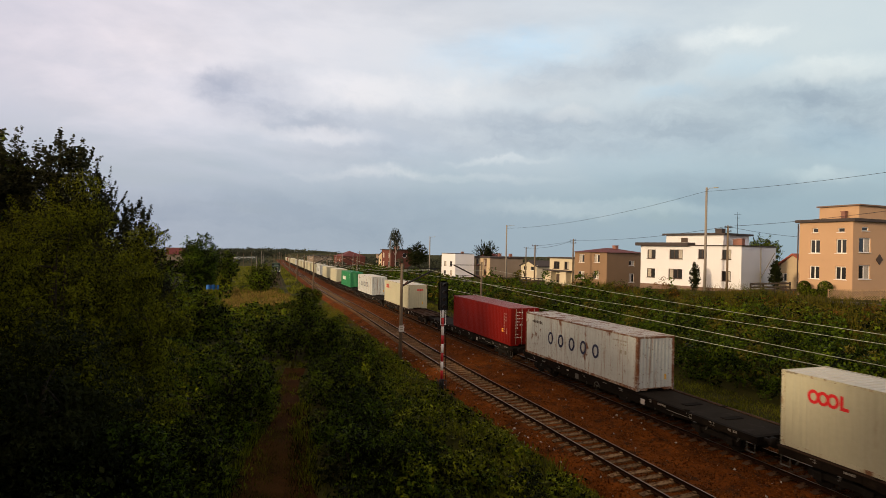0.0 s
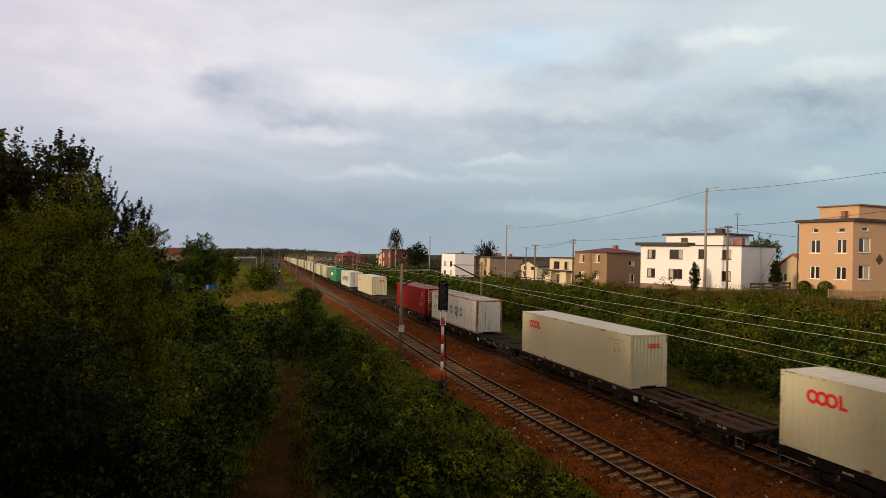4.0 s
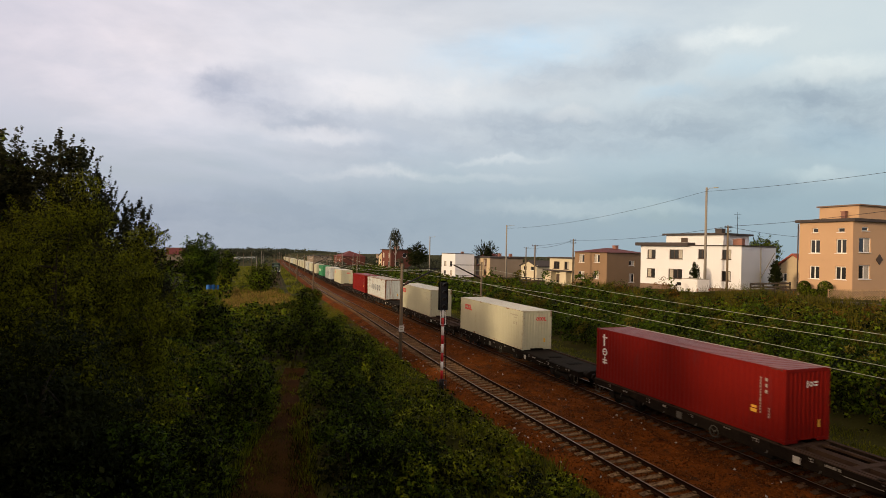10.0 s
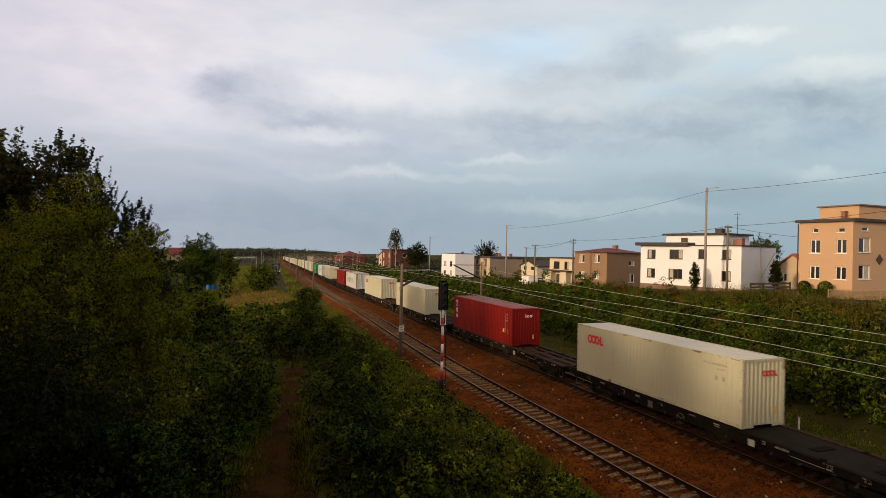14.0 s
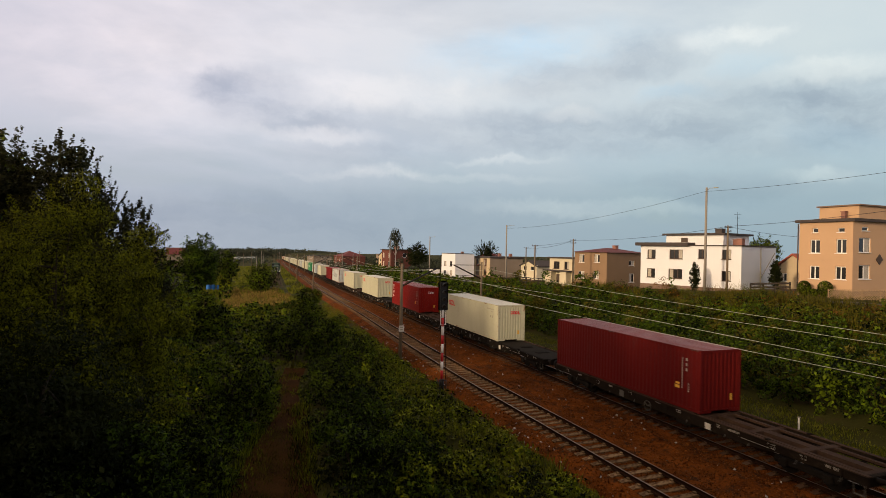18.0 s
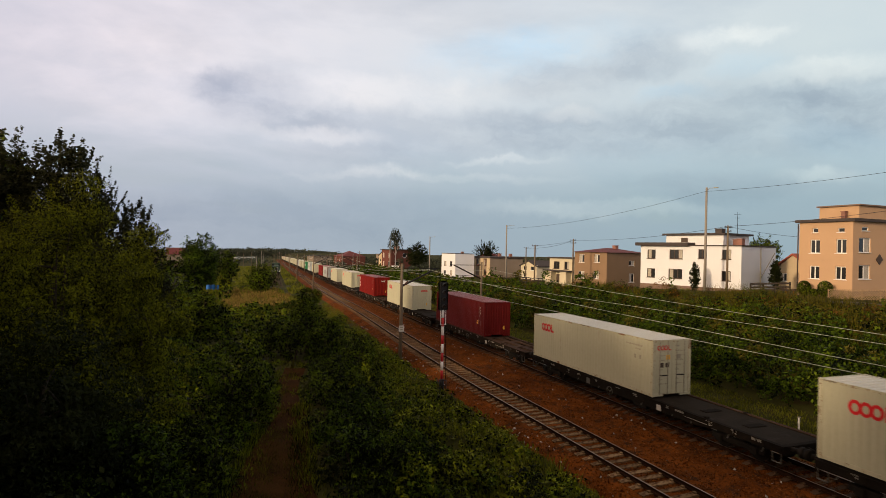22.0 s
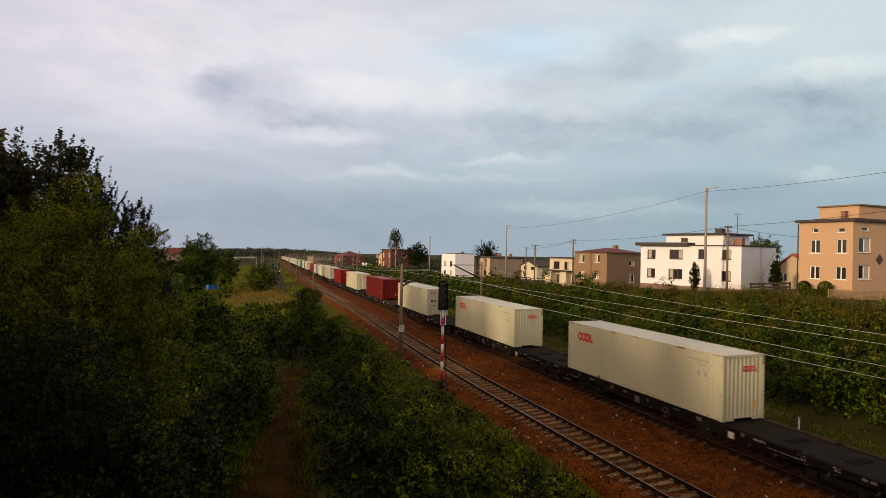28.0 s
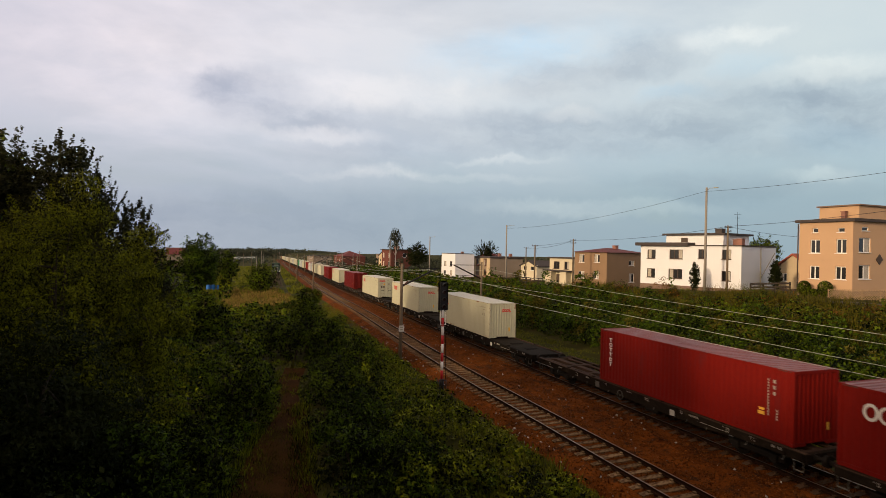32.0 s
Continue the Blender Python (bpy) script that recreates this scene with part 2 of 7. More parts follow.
def leaf_material(name, dark, light, through_part=0.3, from_=0.46):
    """Leaves: colour changes from leaf to leaf, some light comes through."""
    mt = bpy.data.materials.new(name)
    mt.use_nodes = True
    nt = mt.node_tree
    L = nt.links.new
    b = nt.nodes["Principled BSDF"]
    b.inputs["Roughness"].default_value = 0.5
    b.inputs["Specular IOR Level"].default_value = 0.06
    geo = nt.nodes.new("ShaderNodeNewGeometry")
    tc = nt.nodes.new("ShaderNodeTexCoord")
    nz = node(nt, "ShaderNodeTexNoise", Scale=0.55, Detail=3.0)
    L(tc.outputs["Object"], nz.inputs["Vector"])
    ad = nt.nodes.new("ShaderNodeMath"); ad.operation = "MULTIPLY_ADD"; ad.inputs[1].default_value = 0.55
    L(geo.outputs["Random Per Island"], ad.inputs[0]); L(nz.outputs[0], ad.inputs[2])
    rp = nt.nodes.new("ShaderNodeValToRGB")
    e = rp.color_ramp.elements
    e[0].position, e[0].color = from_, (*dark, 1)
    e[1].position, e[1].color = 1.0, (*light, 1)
    L(ad.outputs[0], rp.inputs[0])
    L(rp.outputs[0], b.inputs["Base Color"])
    tr = nt.nodes.new("ShaderNodeBsdfTranslucent")
    L(rp.outputs[0], tr.inputs[0])
    mx = nt.nodes.new("ShaderNodeMixShader"); mx.inputs[0].default_value = through_part
    out = nt.nodes["Material Output"]
    L(b.outputs[0], mx.inputs[1]); L(tr.outputs[0], mx.inputs[2]); L(mx.outputs[0], out.inputs[0])
    return mt


def glass_material(name, tint=(0.03, 0.035, 0.04)):
    mt = bpy.data.materials.new(name)
    mt.use_nodes = True
    b = mt.node_tree.nodes["Principled BSDF"]
    b.inputs["Base Color"].default_value = (*tint, 1)
    b.inputs["Roughness"].default_value = 0.06
    b.inputs["Specular IOR Level"].default_value = 0.5
    return mt


M = {}
M["grass"] = material("grass_soil", spec=0.05, base=(0.044, 0.046, 0.011), rough=0.95, vary=0.45, fine=9, coarse=0.25, bump=0.6, stain=(0.055, 0.040, 0.016), stain_at=0.56)
M["path"] = material("trodden_earth", spec=0.03, base=(0.046, 0.021, 0.006), rough=0.95, vary=0.7, fine=16, coarse=0.8, bump=0.5)
M["ballast"] = material("rusty_ballast_stone", spec=0.04, base=(0.120, 0.034, 0.0045), rough=0.95, vary=0.8, fine=17, coarse=0.7, bump=1.0, stain=(0.040, 0.017, 0.007), stain_at=0.55)
M["sleeper"] = material("weathered_concrete_sleeper", spec=0.05, base=(0.205, 0.138, 0.074), rough=0.9, vary=0.3, fine=20, coarse=2.0, per_object=0.3, stain=(0.075, 0.036, 0.016), stain_at=0.52)
M["sleeper_dark"] = material("oily_brown_sleeper", spec=0.1, base=(0.085, 0.050, 0.028), rough=0.9, vary=0.3, fine=20, coarse=2.0, per_object=0.25, stain=(0.05, 0.028, 0.017))
M["rail"] = material("rusty_rail_steel", (0.022, 0.010, 0.005), 0.9, 0.0, spec=0.05, vary=0.3, fine=30, bump=0.2)
M["rail_top"] = material("worn_rail_head", (0.26, 0.20, 0.155), 0.42, 0.7, vary=0.1, bump=0)
M["asphalt"] = material("asphalt", (0.055, 0.052, 0.05), 0.9, vary=0.25, fine=25, coarse=0.6)
M["siding_bed"] = material("pale_dusty_gravel", (0.075, 0.060, 0.026), 0.95, spec=0.03, vary=0.35, fine=9, coarse=0.6)
M["cream"] = material("cream_container_paint", (0.45, 0.45, 0.325), 0.5, spec=0.2, vary=0.07, fine=5, coarse=0.6, bump=0.05, stain=(0.38, 0.34, 0.24), stain_at=0.64, streak=(1, 1, 0.3))
M["red"] = material("oxide_red_container_paint", (0.160, 0.006, 0.003), 0.6, spec=0.12, vary=0.14, fine=5, coarse=0.6, bump=0.06, stain=(0.13, 0.012, 0.011), stain_at=0.6, streak=(1, 1, 0.3))
M["maroon"] = material("dull_maroon_container_paint", (0.10, 0.005, 0.004), 0.6, spec=0.12, vary=0.14, fine=5, coarse=0.6, bump=0.06, stain=(0.09, 0.012, 0.011), stain_at=0.6, streak=(1, 1, 0.3))
M["green"] = material("green_container_paint", (0.02, 0.20, 0.075), 0.5, vary=0.12, fine=5, coarse=0.6, bump=0.06, stain=(0.03, 0.13, 0.06), stain_at=0.66)
M["pale"] = rusted("pale_grey_container_paint_with_rust", (0.47, 0.52, 0.51), 0.545, 0.60)
M["pale_rust"] = rusted("rust_stained_frame_paint", (0.44, 0.42, 0.37), 0.44, 0.48)
M["cream_rust"] = rusted("cream_frame_paint_with_rust", (0.46, 0.45, 0.325), 0.56, 0.585)
M["roof_red"] = material("faded_red_roof_paint", (0.22, 0.075, 0.075), 0.5, vary=0.14, fine=5, coarse=0.7, stain=(0.27, 0.13, 0.12), stain_at=0.6)
M["roof_cream"] = material("pale_roof_paint", (0.58, 0.57, 0.49), 0.4, vary=0.06, fine=5, coarse=0.6, bump=0.05)
M["roof_pale"] = rusted("pale_roof_paint_with_rust", (0.50, 0.50, 0.47), 0.53, 0.53, (0.3, 5.0, 1.0))
M["logo_red"] = material("signal_red_lettering", (0.62, 0.02, 0.025), 0.5, vary=0.05, bump=0)
M["logo_navy"] = material("navy_lettering", (0.022, 0.030, 0.075), 0.5, vary=0.15, bump=0)
M["logo_white"] = material("white_lettering", (0.75, 0.74, 0.70), 0.5, vary=0.06, bump=0)
M["mark_dull"] = material("dusty_white_marking", (0.34, 0.32, 0.28), 0.7, vary=0.3, bump=0)
M["grey_iron"] = material("grimy_grey_iron", (0.10, 0.095, 0.08), 0.7, vary=0.3, bump=0.1)
M["mark_grey"] = material("grey_marking", (0.30, 0.28, 0.22), 0.6, vary=0.1, bump=0)
M["mark_yellow"] = material("yellow_marking", (0.70, 0.40, 0.05), 0.6, vary=0.1, bump=0)
M["wagon"] = material("black_wagon_paint", (0.012, 0.010, 0.008), 0.9, spec=0.04, vary=0.4, fine=9, coarse=1.0, stain=(0.03, 0.018, 0.012), stain_at=0.62)
M["deck"] = material("dark_wagon_floor", (0.022, 0.018, 0.014), 0.9, spec=0.05, vary=0.3, fine=9, coarse=0.8, stain=(0.035, 0.03, 0.027), stain_at=0.6)
M["sill_brown"] = material("grimy_olive_brown_sill", (0.016, 0.012, 0.009), 0.9, spec=0.04, vary=0.4, fine=9, coarse=1.0, stain=(0.034, 0.026, 0.018), stain_at=0.6)
M["deck_brown"] = material("rusty_brown_wagon_frame", (0.058, 0.036, 0.025), 0.85, spec=0.06, vary=0.35, fine=9, coarse=1.0, stain=(0.045, 0.025, 0.022), stain_at=0.58)
M["steel"] = material("dark_steel", (0.014, 0.012, 0.010), 0.8, 0.0, spec=0.08, vary=0.3, bump=0.1)
M["wood_pole"] = material("weathered_grey_brown_mast", (0.16, 0.125, 0.085), 0.9, vary=0.3, fine=12, coarse=2.0, streak=(1, 1, 0.15))
M["concrete"] = material("weathered_concrete", (0.25, 0.23, 0.20), 0.9, vary=0.15, fine=16, coarse=1.2)
M["post_red"] = material("red_post_paint", (0.42, 0.016, 0.02), 0.45, vary=0.12, bump=0.05)
M["post_white"] = material("white_post_paint", (0.78, 0.77, 0.75), 0.45, vary=0.08, bump=0.05)
M["black"] = material("matt_black_enamel", (0.012, 0.012, 0.014), 0.5, vary=0.2, bump=0.05)
M["lens_dark"] = glass_material("unlit_signal_lens", (0.03, 0.02, 0.02))
M["glass"] = glass_material("window_glass", (0.025, 0.026, 0.028))
M["curtain"] = material("net_curtain_behind_glass", (0.42, 0.39, 0.33), 0.3, vary=0.35, fine=8, coarse=3.0, bump=0, streak=(5, 5, 0.6))
M["white_wall"] = material("white_render", (0.74, 0.76, 0.79), 0.85, vary=0.04, fine=22, coarse=0.5, bump=0.15, stain=(0.66, 0.64, 0.61), stain_at=0.68)
M["orange_wall"] = material("apricot_render", (0.50, 0.33, 0.20), 0.88, vary=0.06, fine=22, coarse=0.5, bump=0.15, stain=(0.44, 0.285, 0.17), stain_at=0.62)
M["brown_wall"] = material("brown_render", (0.25, 0.165, 0.10), 0.9, vary=0.1, fine=22, coarse=0.5, bump=0.2)
M["grey_wall"] = material("grey_brown_render", (0.25, 0.20, 0.15), 0.9, vary=0.1, fine=22, coarse=0.5, bump=0.2)
M["cream_wall"] = material("cream_render", (0.58, 0.52, 0.38), 0.88, vary=0.08, fine=22, coarse=0.5)
M["brick_wall"] = material("dark_red_brick_wall", (0.13, 0.045, 0.032), 0.9, vary=0.25, fine=14, coarse=0.8)
M["yellow_wall"] = material("pale_yellow_render", (0.50, 0.40, 0.26), 0.9, vary=0.1, fine=14, coarse=0.5)
M["roof_dark"] = material("dark_roofing_felt", (0.06, 0.05, 0.048), 0.85, vary=0.25, fine=10, coarse=0.7)
M["roof_tile"] = material("dark_red_sheet_roof", (0.14, 0.036, 0.034), 0.7, vary=0.2, fine=10, coarse=0.8)
M["roof_bright"] = material("orange_red_tile_roof", (0.34, 0.085, 0.05), 0.75, vary=0.25, fine=10, coarse=0.8)
M["chimney"] = material("weathered_brick_chimney", (0.26, 0.13, 0.10), 0.9, vary=0.25, fine=14, coarse=1.0)
M["frame_white"] = material("white_window_frame", (0.80, 0.79, 0.76), 0.5, vary=0.05, bump=0)
M["frame_dark"] = material("dark_brown_window_frame", (0.07, 0.05, 0.04), 0.6, vary=0.1, bump=0)
M["plinth"] = material("brown_stone_plinth", (0.19, 0.13, 0.10), 0.9, vary=0.25, fine=8, coarse=1.5)
M["fence_dark"] = material("dark_stained_fence_wood", (0.035, 0.027, 0.022), 0.85, vary=0.3, fine=9)
M["fence_tan"] = material("tan_lattice_wood", (0.30, 0.21, 0.125), 0.85, vary=0.2, fine=9)
M["bark"] = material("dark_bark", (0.055, 0.042, 0.03), 0.95, vary=0.4, fine=9, coarse=2.0, bump=0.8, streak=(1, 1, 0.25))
M["birch_bark"] = material("white_birch_bark", (0.50, 0.47, 0.43), 0.9, vary=0.2, fine=9, coarse=2.0, stain=(0.05, 0.045, 0.04), stain_at=0.62, streak=(1, 1, 3))
M["blue_plastic"] = material("bright_blue_barrel_plastic", (0.02, 0.14, 0.44), 0.45, vary=0.1, bump=0.05)
M["van_white"] = material("white_van_paint", (0.80, 0.80, 0.80), 0.28, vary=0.03, bump=0)
M["tyre"] = material("black_rubber", (0.02, 0.02, 0.02), 0.85, vary=0.2)
M["loco"] = material("dark_green_locomotive_paint", (0.045, 0.075, 0.060), 0.6, spec=0.15, vary=0.2)
M["loco_front"] = material("pale_green_locomotive_panel", (0.30, 0.34, 0.30), 0.5, vary=0.1)
M["wire"] = material("pale_overhead_wire", (0.50, 0.52, 0.42), 0.4, 0.3, vary=0.1, bump=0)
M["cable"] = material("dark_cable", (0.03, 0.03, 0.035), 0.6, vary=0.1, bump=0)
M["insulator"] = material("brown_glazed_insulator", (0.10, 0.05, 0.035), 0.25, vary=0.1, bump=0)
M["yellow_light"] = material("tan_signal_plate", (0.55, 0.53, 0.48), 0.6, vary=0.1, bump=0)
# near-black low ends of these greens put shade among the leaves into the colour
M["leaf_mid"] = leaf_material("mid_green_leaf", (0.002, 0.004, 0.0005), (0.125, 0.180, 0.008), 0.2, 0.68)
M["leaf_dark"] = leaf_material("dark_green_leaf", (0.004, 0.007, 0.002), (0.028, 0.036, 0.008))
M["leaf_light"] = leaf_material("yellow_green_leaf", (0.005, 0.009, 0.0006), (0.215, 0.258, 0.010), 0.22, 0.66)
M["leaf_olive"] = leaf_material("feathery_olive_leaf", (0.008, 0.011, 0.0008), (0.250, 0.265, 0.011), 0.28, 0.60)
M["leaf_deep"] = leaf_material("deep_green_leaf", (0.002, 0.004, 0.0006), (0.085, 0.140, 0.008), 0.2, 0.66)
M["leaf_rust"] = leaf_material("rusty_brown_weed", (0.030, 0.018, 0.004), (0.17, 0.085, 0.016), 0.2, 0.5)
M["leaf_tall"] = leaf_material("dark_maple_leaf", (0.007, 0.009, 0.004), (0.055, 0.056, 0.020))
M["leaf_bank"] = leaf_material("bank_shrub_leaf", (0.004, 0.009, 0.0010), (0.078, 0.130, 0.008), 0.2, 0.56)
M["leaf_warm"] = leaf_material("olive_leaf", (0.018, 0.022, 0.003), (0.135, 0.118, 0.014), 0.25, 0.52)
M["leaf_dry"] = leaf_material("dry_grass_blade", (0.075, 0.058, 0.014), (0.32, 0.22, 0.06))
# brighter blade tone: sunlight on the grass is put into the colour
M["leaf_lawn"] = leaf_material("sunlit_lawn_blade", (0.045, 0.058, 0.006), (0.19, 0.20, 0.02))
M["stone"] = leaf_material("rusty_ballast_chip", (0.050, 0.017, 0.003), (0.19, 0.066, 0.014), 0.0)
# aerial haze put into the colour: greyer and paler than near leaves
M["leaf_haze"] = leaf_material("hazy_far_foliage", (0.030, 0.038, 0.026), (0.085, 0.095, 0.062))


# ---------------------------------------------------------------- mesh helpers
def part(name, bm, mat, parent=None, label=""):
    """Link a bmesh as one mesh object, under a thing or a part."""
    me = bpy.data.meshes.new(name)
    bm.to_mesh(me)
    bm.free()
    mats = mat if isinstance(mat, (list, tuple)) else [mat]
    for m_ in mats:
        me.materials.append(m_)
    ob = new(name, me)
    if parent is not None:
        ob.parent = parent
    return tagged(ob, label)


def empty(name, m=None, label="", category="", group="", kind=""):
    ob = new(name)
    ob.empty_display_size = 0.2
    if m is not None:
        ob.matrix_world = m
    return tagged(ob, label, category, group, kind)


def box(bm, x0, y0, z0, x1, y1, z1, mi=0):
    v = [bm.verts.new(p) for p in ((x0, y0, z0), (x1, y0, z0), (x1, y1, z0), (x0, y1, z0), (x0, y0, z1), (x1, y0, z1), (x1, y1, z1), (x0, y1, z1))]
    for q in ((0, 3, 2, 1), (4, 5, 6, 7), (0, 1, 5, 4), (1, 2, 6, 5), (2, 3, 7, 6), (3, 0, 4, 7)):
        f = bm.faces.new([v[i] for i in q])
        f.material_index = mi


def boxes(*rows):
    bm = bmesh.new()
    for r in rows:
        box(bm, *r)
    return bm


def bevelled(bm, w=0.02, seg=1):
    bmesh.ops.bevel(bm, geom=bm.edges[:], offset=w, segments=seg, affect="EDGES", clamp_overlap=True)
    return bm


def tube(bm, a, b, r0, r1=None, n=8, caps=True, mi=0):
    """A tapered round bar from a to b."""
    r1 = r0 if r1 is None else r1
    a, b = Vector(a), Vector(b)
    d = (b - a).normalized()
    s = d.orthogonal().normalized()
    t = d.cross(s)
    ra = [bm.verts.new(a + (s * math.cos(k * math.tau / n) + t * math.sin(k * math.tau / n)) * r0) for k in range(n)]
    rb = [bm.verts.new(b + (s * math.cos(k * math.tau / n) + t * math.sin(k * math.tau / n)) * r1) for k in range(n)]
    for k in range(n):
        f = bm.faces.new((ra[k], ra[(k + 1) % n], rb[(k + 1) % n], rb[k]))
        f.smooth = n > 5
        f.material_index = mi
    if caps:
        bm.faces.new(ra[::-1]).material_index = mi
        bm.faces.new(rb).material_index = mi
    return bm


def tubes(*rows, n=8):
    bm = bmesh.new()
    for r in rows:
        tube(bm, *r, n=n)
    return bm


def prism(bm, outline, y0, y1, mi=0):
    """A solid with the outline (x, z) run along y."""
    a = [bm.verts.new((x, y0, z)) for x, z in outline]
    b = [bm.verts.new((x, y1, z)) for x, z in outline]
    k = len(outline)
    for i in range(k):
        bm.faces.new((a[i], a[(i + 1) % k], b[(i + 1) % k], b[i])).material_index = mi
    bm.faces.new(a[::-1]).material_index = mi
    bm.faces.new(b).material_index = mi


def array_mesh(name, verts, quads, mats, mat_index=None, smooth=False):
    """A mesh from arrays of corners and of four-cornered faces."""
    me = bpy.data.meshes.new(name)
    nv, nf = len(verts), len(quads)
    me.vertices.add(nv)
    me.vertices.foreach_set("co", np.asarray(verts, np.float32).ravel())
    me.loops.add(nf * 4)
    me.loops.foreach_set("vertex_index", np.asarray(quads, np.int32).ravel())
    me.polygons.add(nf)
    me.polygons.foreach_set("loop_start", np.arange(nf, dtype=np.int32) * 4)
    me.polygons.foreach_set("loop_total", np.full(nf, 4, np.int32))
    if mat_index is not None:
        me.polygons.foreach_set("material_index", np.asarray(mat_index, np.int32))
    if smooth:
        me.polygons.foreach_set("use_smooth", np.ones(nf, bool))
    for m_ in mats:
        me.materials.append(m_)
    me.update(calc_edges=True)
    me.validate()
    return me


def leaves(centres, size, rng, droop=0.35, slim=0.5, normals=None):
    """Arrays for one diamond-shaped, slightly folded leaf at each centre; leaves face outwards where normals are given."""
    n = len(centres)
    nrm = rng.normal(size=(n, 3))
    if normals is not None:
        nrm = nrm * 0.55 + normals
        nrm[:, 2] += 0.35
    nrm /= np.linalg.norm(nrm, axis=1)[:, None] + 1e-9
    d = rng.normal(size=(n, 3))
    d[:, 2] -= droop
    d -= nrm * (d * nrm).sum(1)[:, None]
    d /= np.linalg.norm(d, axis=1)[:, None] + 1e-9
    w = np.cross(nrm, d)
    s = (size * (0.6 + 0.8 * rng.random(n)))[:, None]
    v = np.empty((n, 4, 3))
    v[:, 0] = centres - d * s * 0.5
    v[:, 1] = centres + w * s * slim * 0.5 + nrm * s * 0.08
    v[:, 2] = centres + d * s * 0.5
    v[:, 3] = centres - w * s * slim * 0.5 + nrm * s * 0.08
    return v.reshape(-1, 3), np.arange(n * 4).reshape(-1, 4)


def blob_points(n, centre, radii, rng, shell=0.55):
    """Points in an uneven ellipsoid, more of them near its skin."""
    d = rng.normal(size=(n, 3))
    d /= np.linalg.norm(d, axis=1)[:, None]
    r = shell + (1 - shell) * rng.random(n) ** 0.6
    r *= 1 + 0.16 * np.sin(d[:, 0] * 5 + centre[0] * 3) * np.cos(d[:, 1] * 4 + centre[1] * 2) + 0.12 * np.sin(d[:, 2] * 7 + centre[0])
    return np.asarray(centre) + d * r[:, None] * np.asarray(radii)


def crown_points(n, centre, radii, rng, clumps=26, clump=0.3, flat=0.75, fill=0.55):
    """Places, outward directions and size factors of leaves: many clumps with gaps, and coarse inner leaves."""
    c = blob_points(clumps, centre, radii, rng, fill)
    pts, out, fac = [], [], []
    for k in range(clumps):
        m_ = max(3, int(n / clumps * rng.uniform(0.5, 1.5)))
        r = clump * min(radii) * rng.uniform(0.55, 1.4)
        q = blob_points(m_, c[k], (r, r, r * flat), rng, 0.6)
        pts.append(q)
        out.append((q - c[k]) / r)
        fac.append(np.ones(m_))
    m_ = max(6, n // 9)
    q = blob_points(m_, centre, np.asarray(radii) * 0.8, rng, 0.1)
    pts.append(q)
    out.append((q - np.asarray(centre)) / np.asarray(radii))
    fac.append(np.full(m_, 1.8))
    return np.concatenate(pts), np.concatenate(out), np.concatenate(fac)


def shoot_points(n, centre, radii, rng, shoots=120, length=0.9, up=0.6, spread=0.14, low=-0.5):
    """Leaves along shoots that stand out of a crown's skin, or hang from it where up is negative."""
    pts, out = [], []
    m_ = max(4, n // shoots)
    while len(pts) < shoots:
        d = rng.normal(size=3)
        d /= np.linalg.norm(d)
        if d[2] < low:
            continue
        base = np.asarray(centre) + d * np.asarray(radii) * rng.uniform(0.72, 0.97)
        g = d + np.array((0, 0, up)) + rng.normal(0, 0.25, 3)
        g /= np.linalg.norm(g)
        u = rng.random(m_)[:, None]
        ln = length * rng.uniform(0.5, 1.35)
        pts.append(base + g * ln * u + rng.normal(size=(m_, 3)) * spread * (1.15 - u))
        out.append(np.repeat(g[None], m_, 0) + rng.normal(0, 0.5, (m_, 3)))
    return np.concatenate(pts), np.concatenate(out), np.ones(m_ * shoots)


# ---------------------------------------------------------------- ground
PLATEAU_Y = [-100, 20, 37, 43, 48, 55, 68, 84, 96, 140, 220, 320]
PLATEAU_Z = [5.8, 5.2, 4.75, 4.55, 4.25, 3.95, 3.5, 2.6, 2.0, 1.6, 0.6, -0.5]


def smooth01(u):
    u = np.clip(u, 0, 1)
    return u * u * (3 - 2 * u)


def ground_z(x, y):
    """Height of the ground: flat beside the tracks, a bank up to the houses on one side."""
    u = np.interp(x - bend(y) + 5 * ease((y - 85) / 50), [-5000, 29, 43, 48.4, 49.1, 52.7, 53.4, 57, 5000], [-5000, 29, 44.2, 48.0, 48.8, 49.2, 50.4, 53, 5000])
    p = np.interp(y, PLATEAU_Y, PLATEAU_Z)
    z = -0.95 + 0.35 * smooth01((u - 8) / 3.5) + fall(y)
    z = z + (p - z) * smooth01((u - 29) / 24)
    z = z + 0.10 * np.sin(x * 0.9 + y * 0.23) * np.cos(y * 0.7 - x * 0.31) * smooth01((np.abs(u - 18) - 8) / 4)
    far = smooth01((y - 700) / 1500)
    return z * (1 - far) + far * (fall(y) - 1.0)


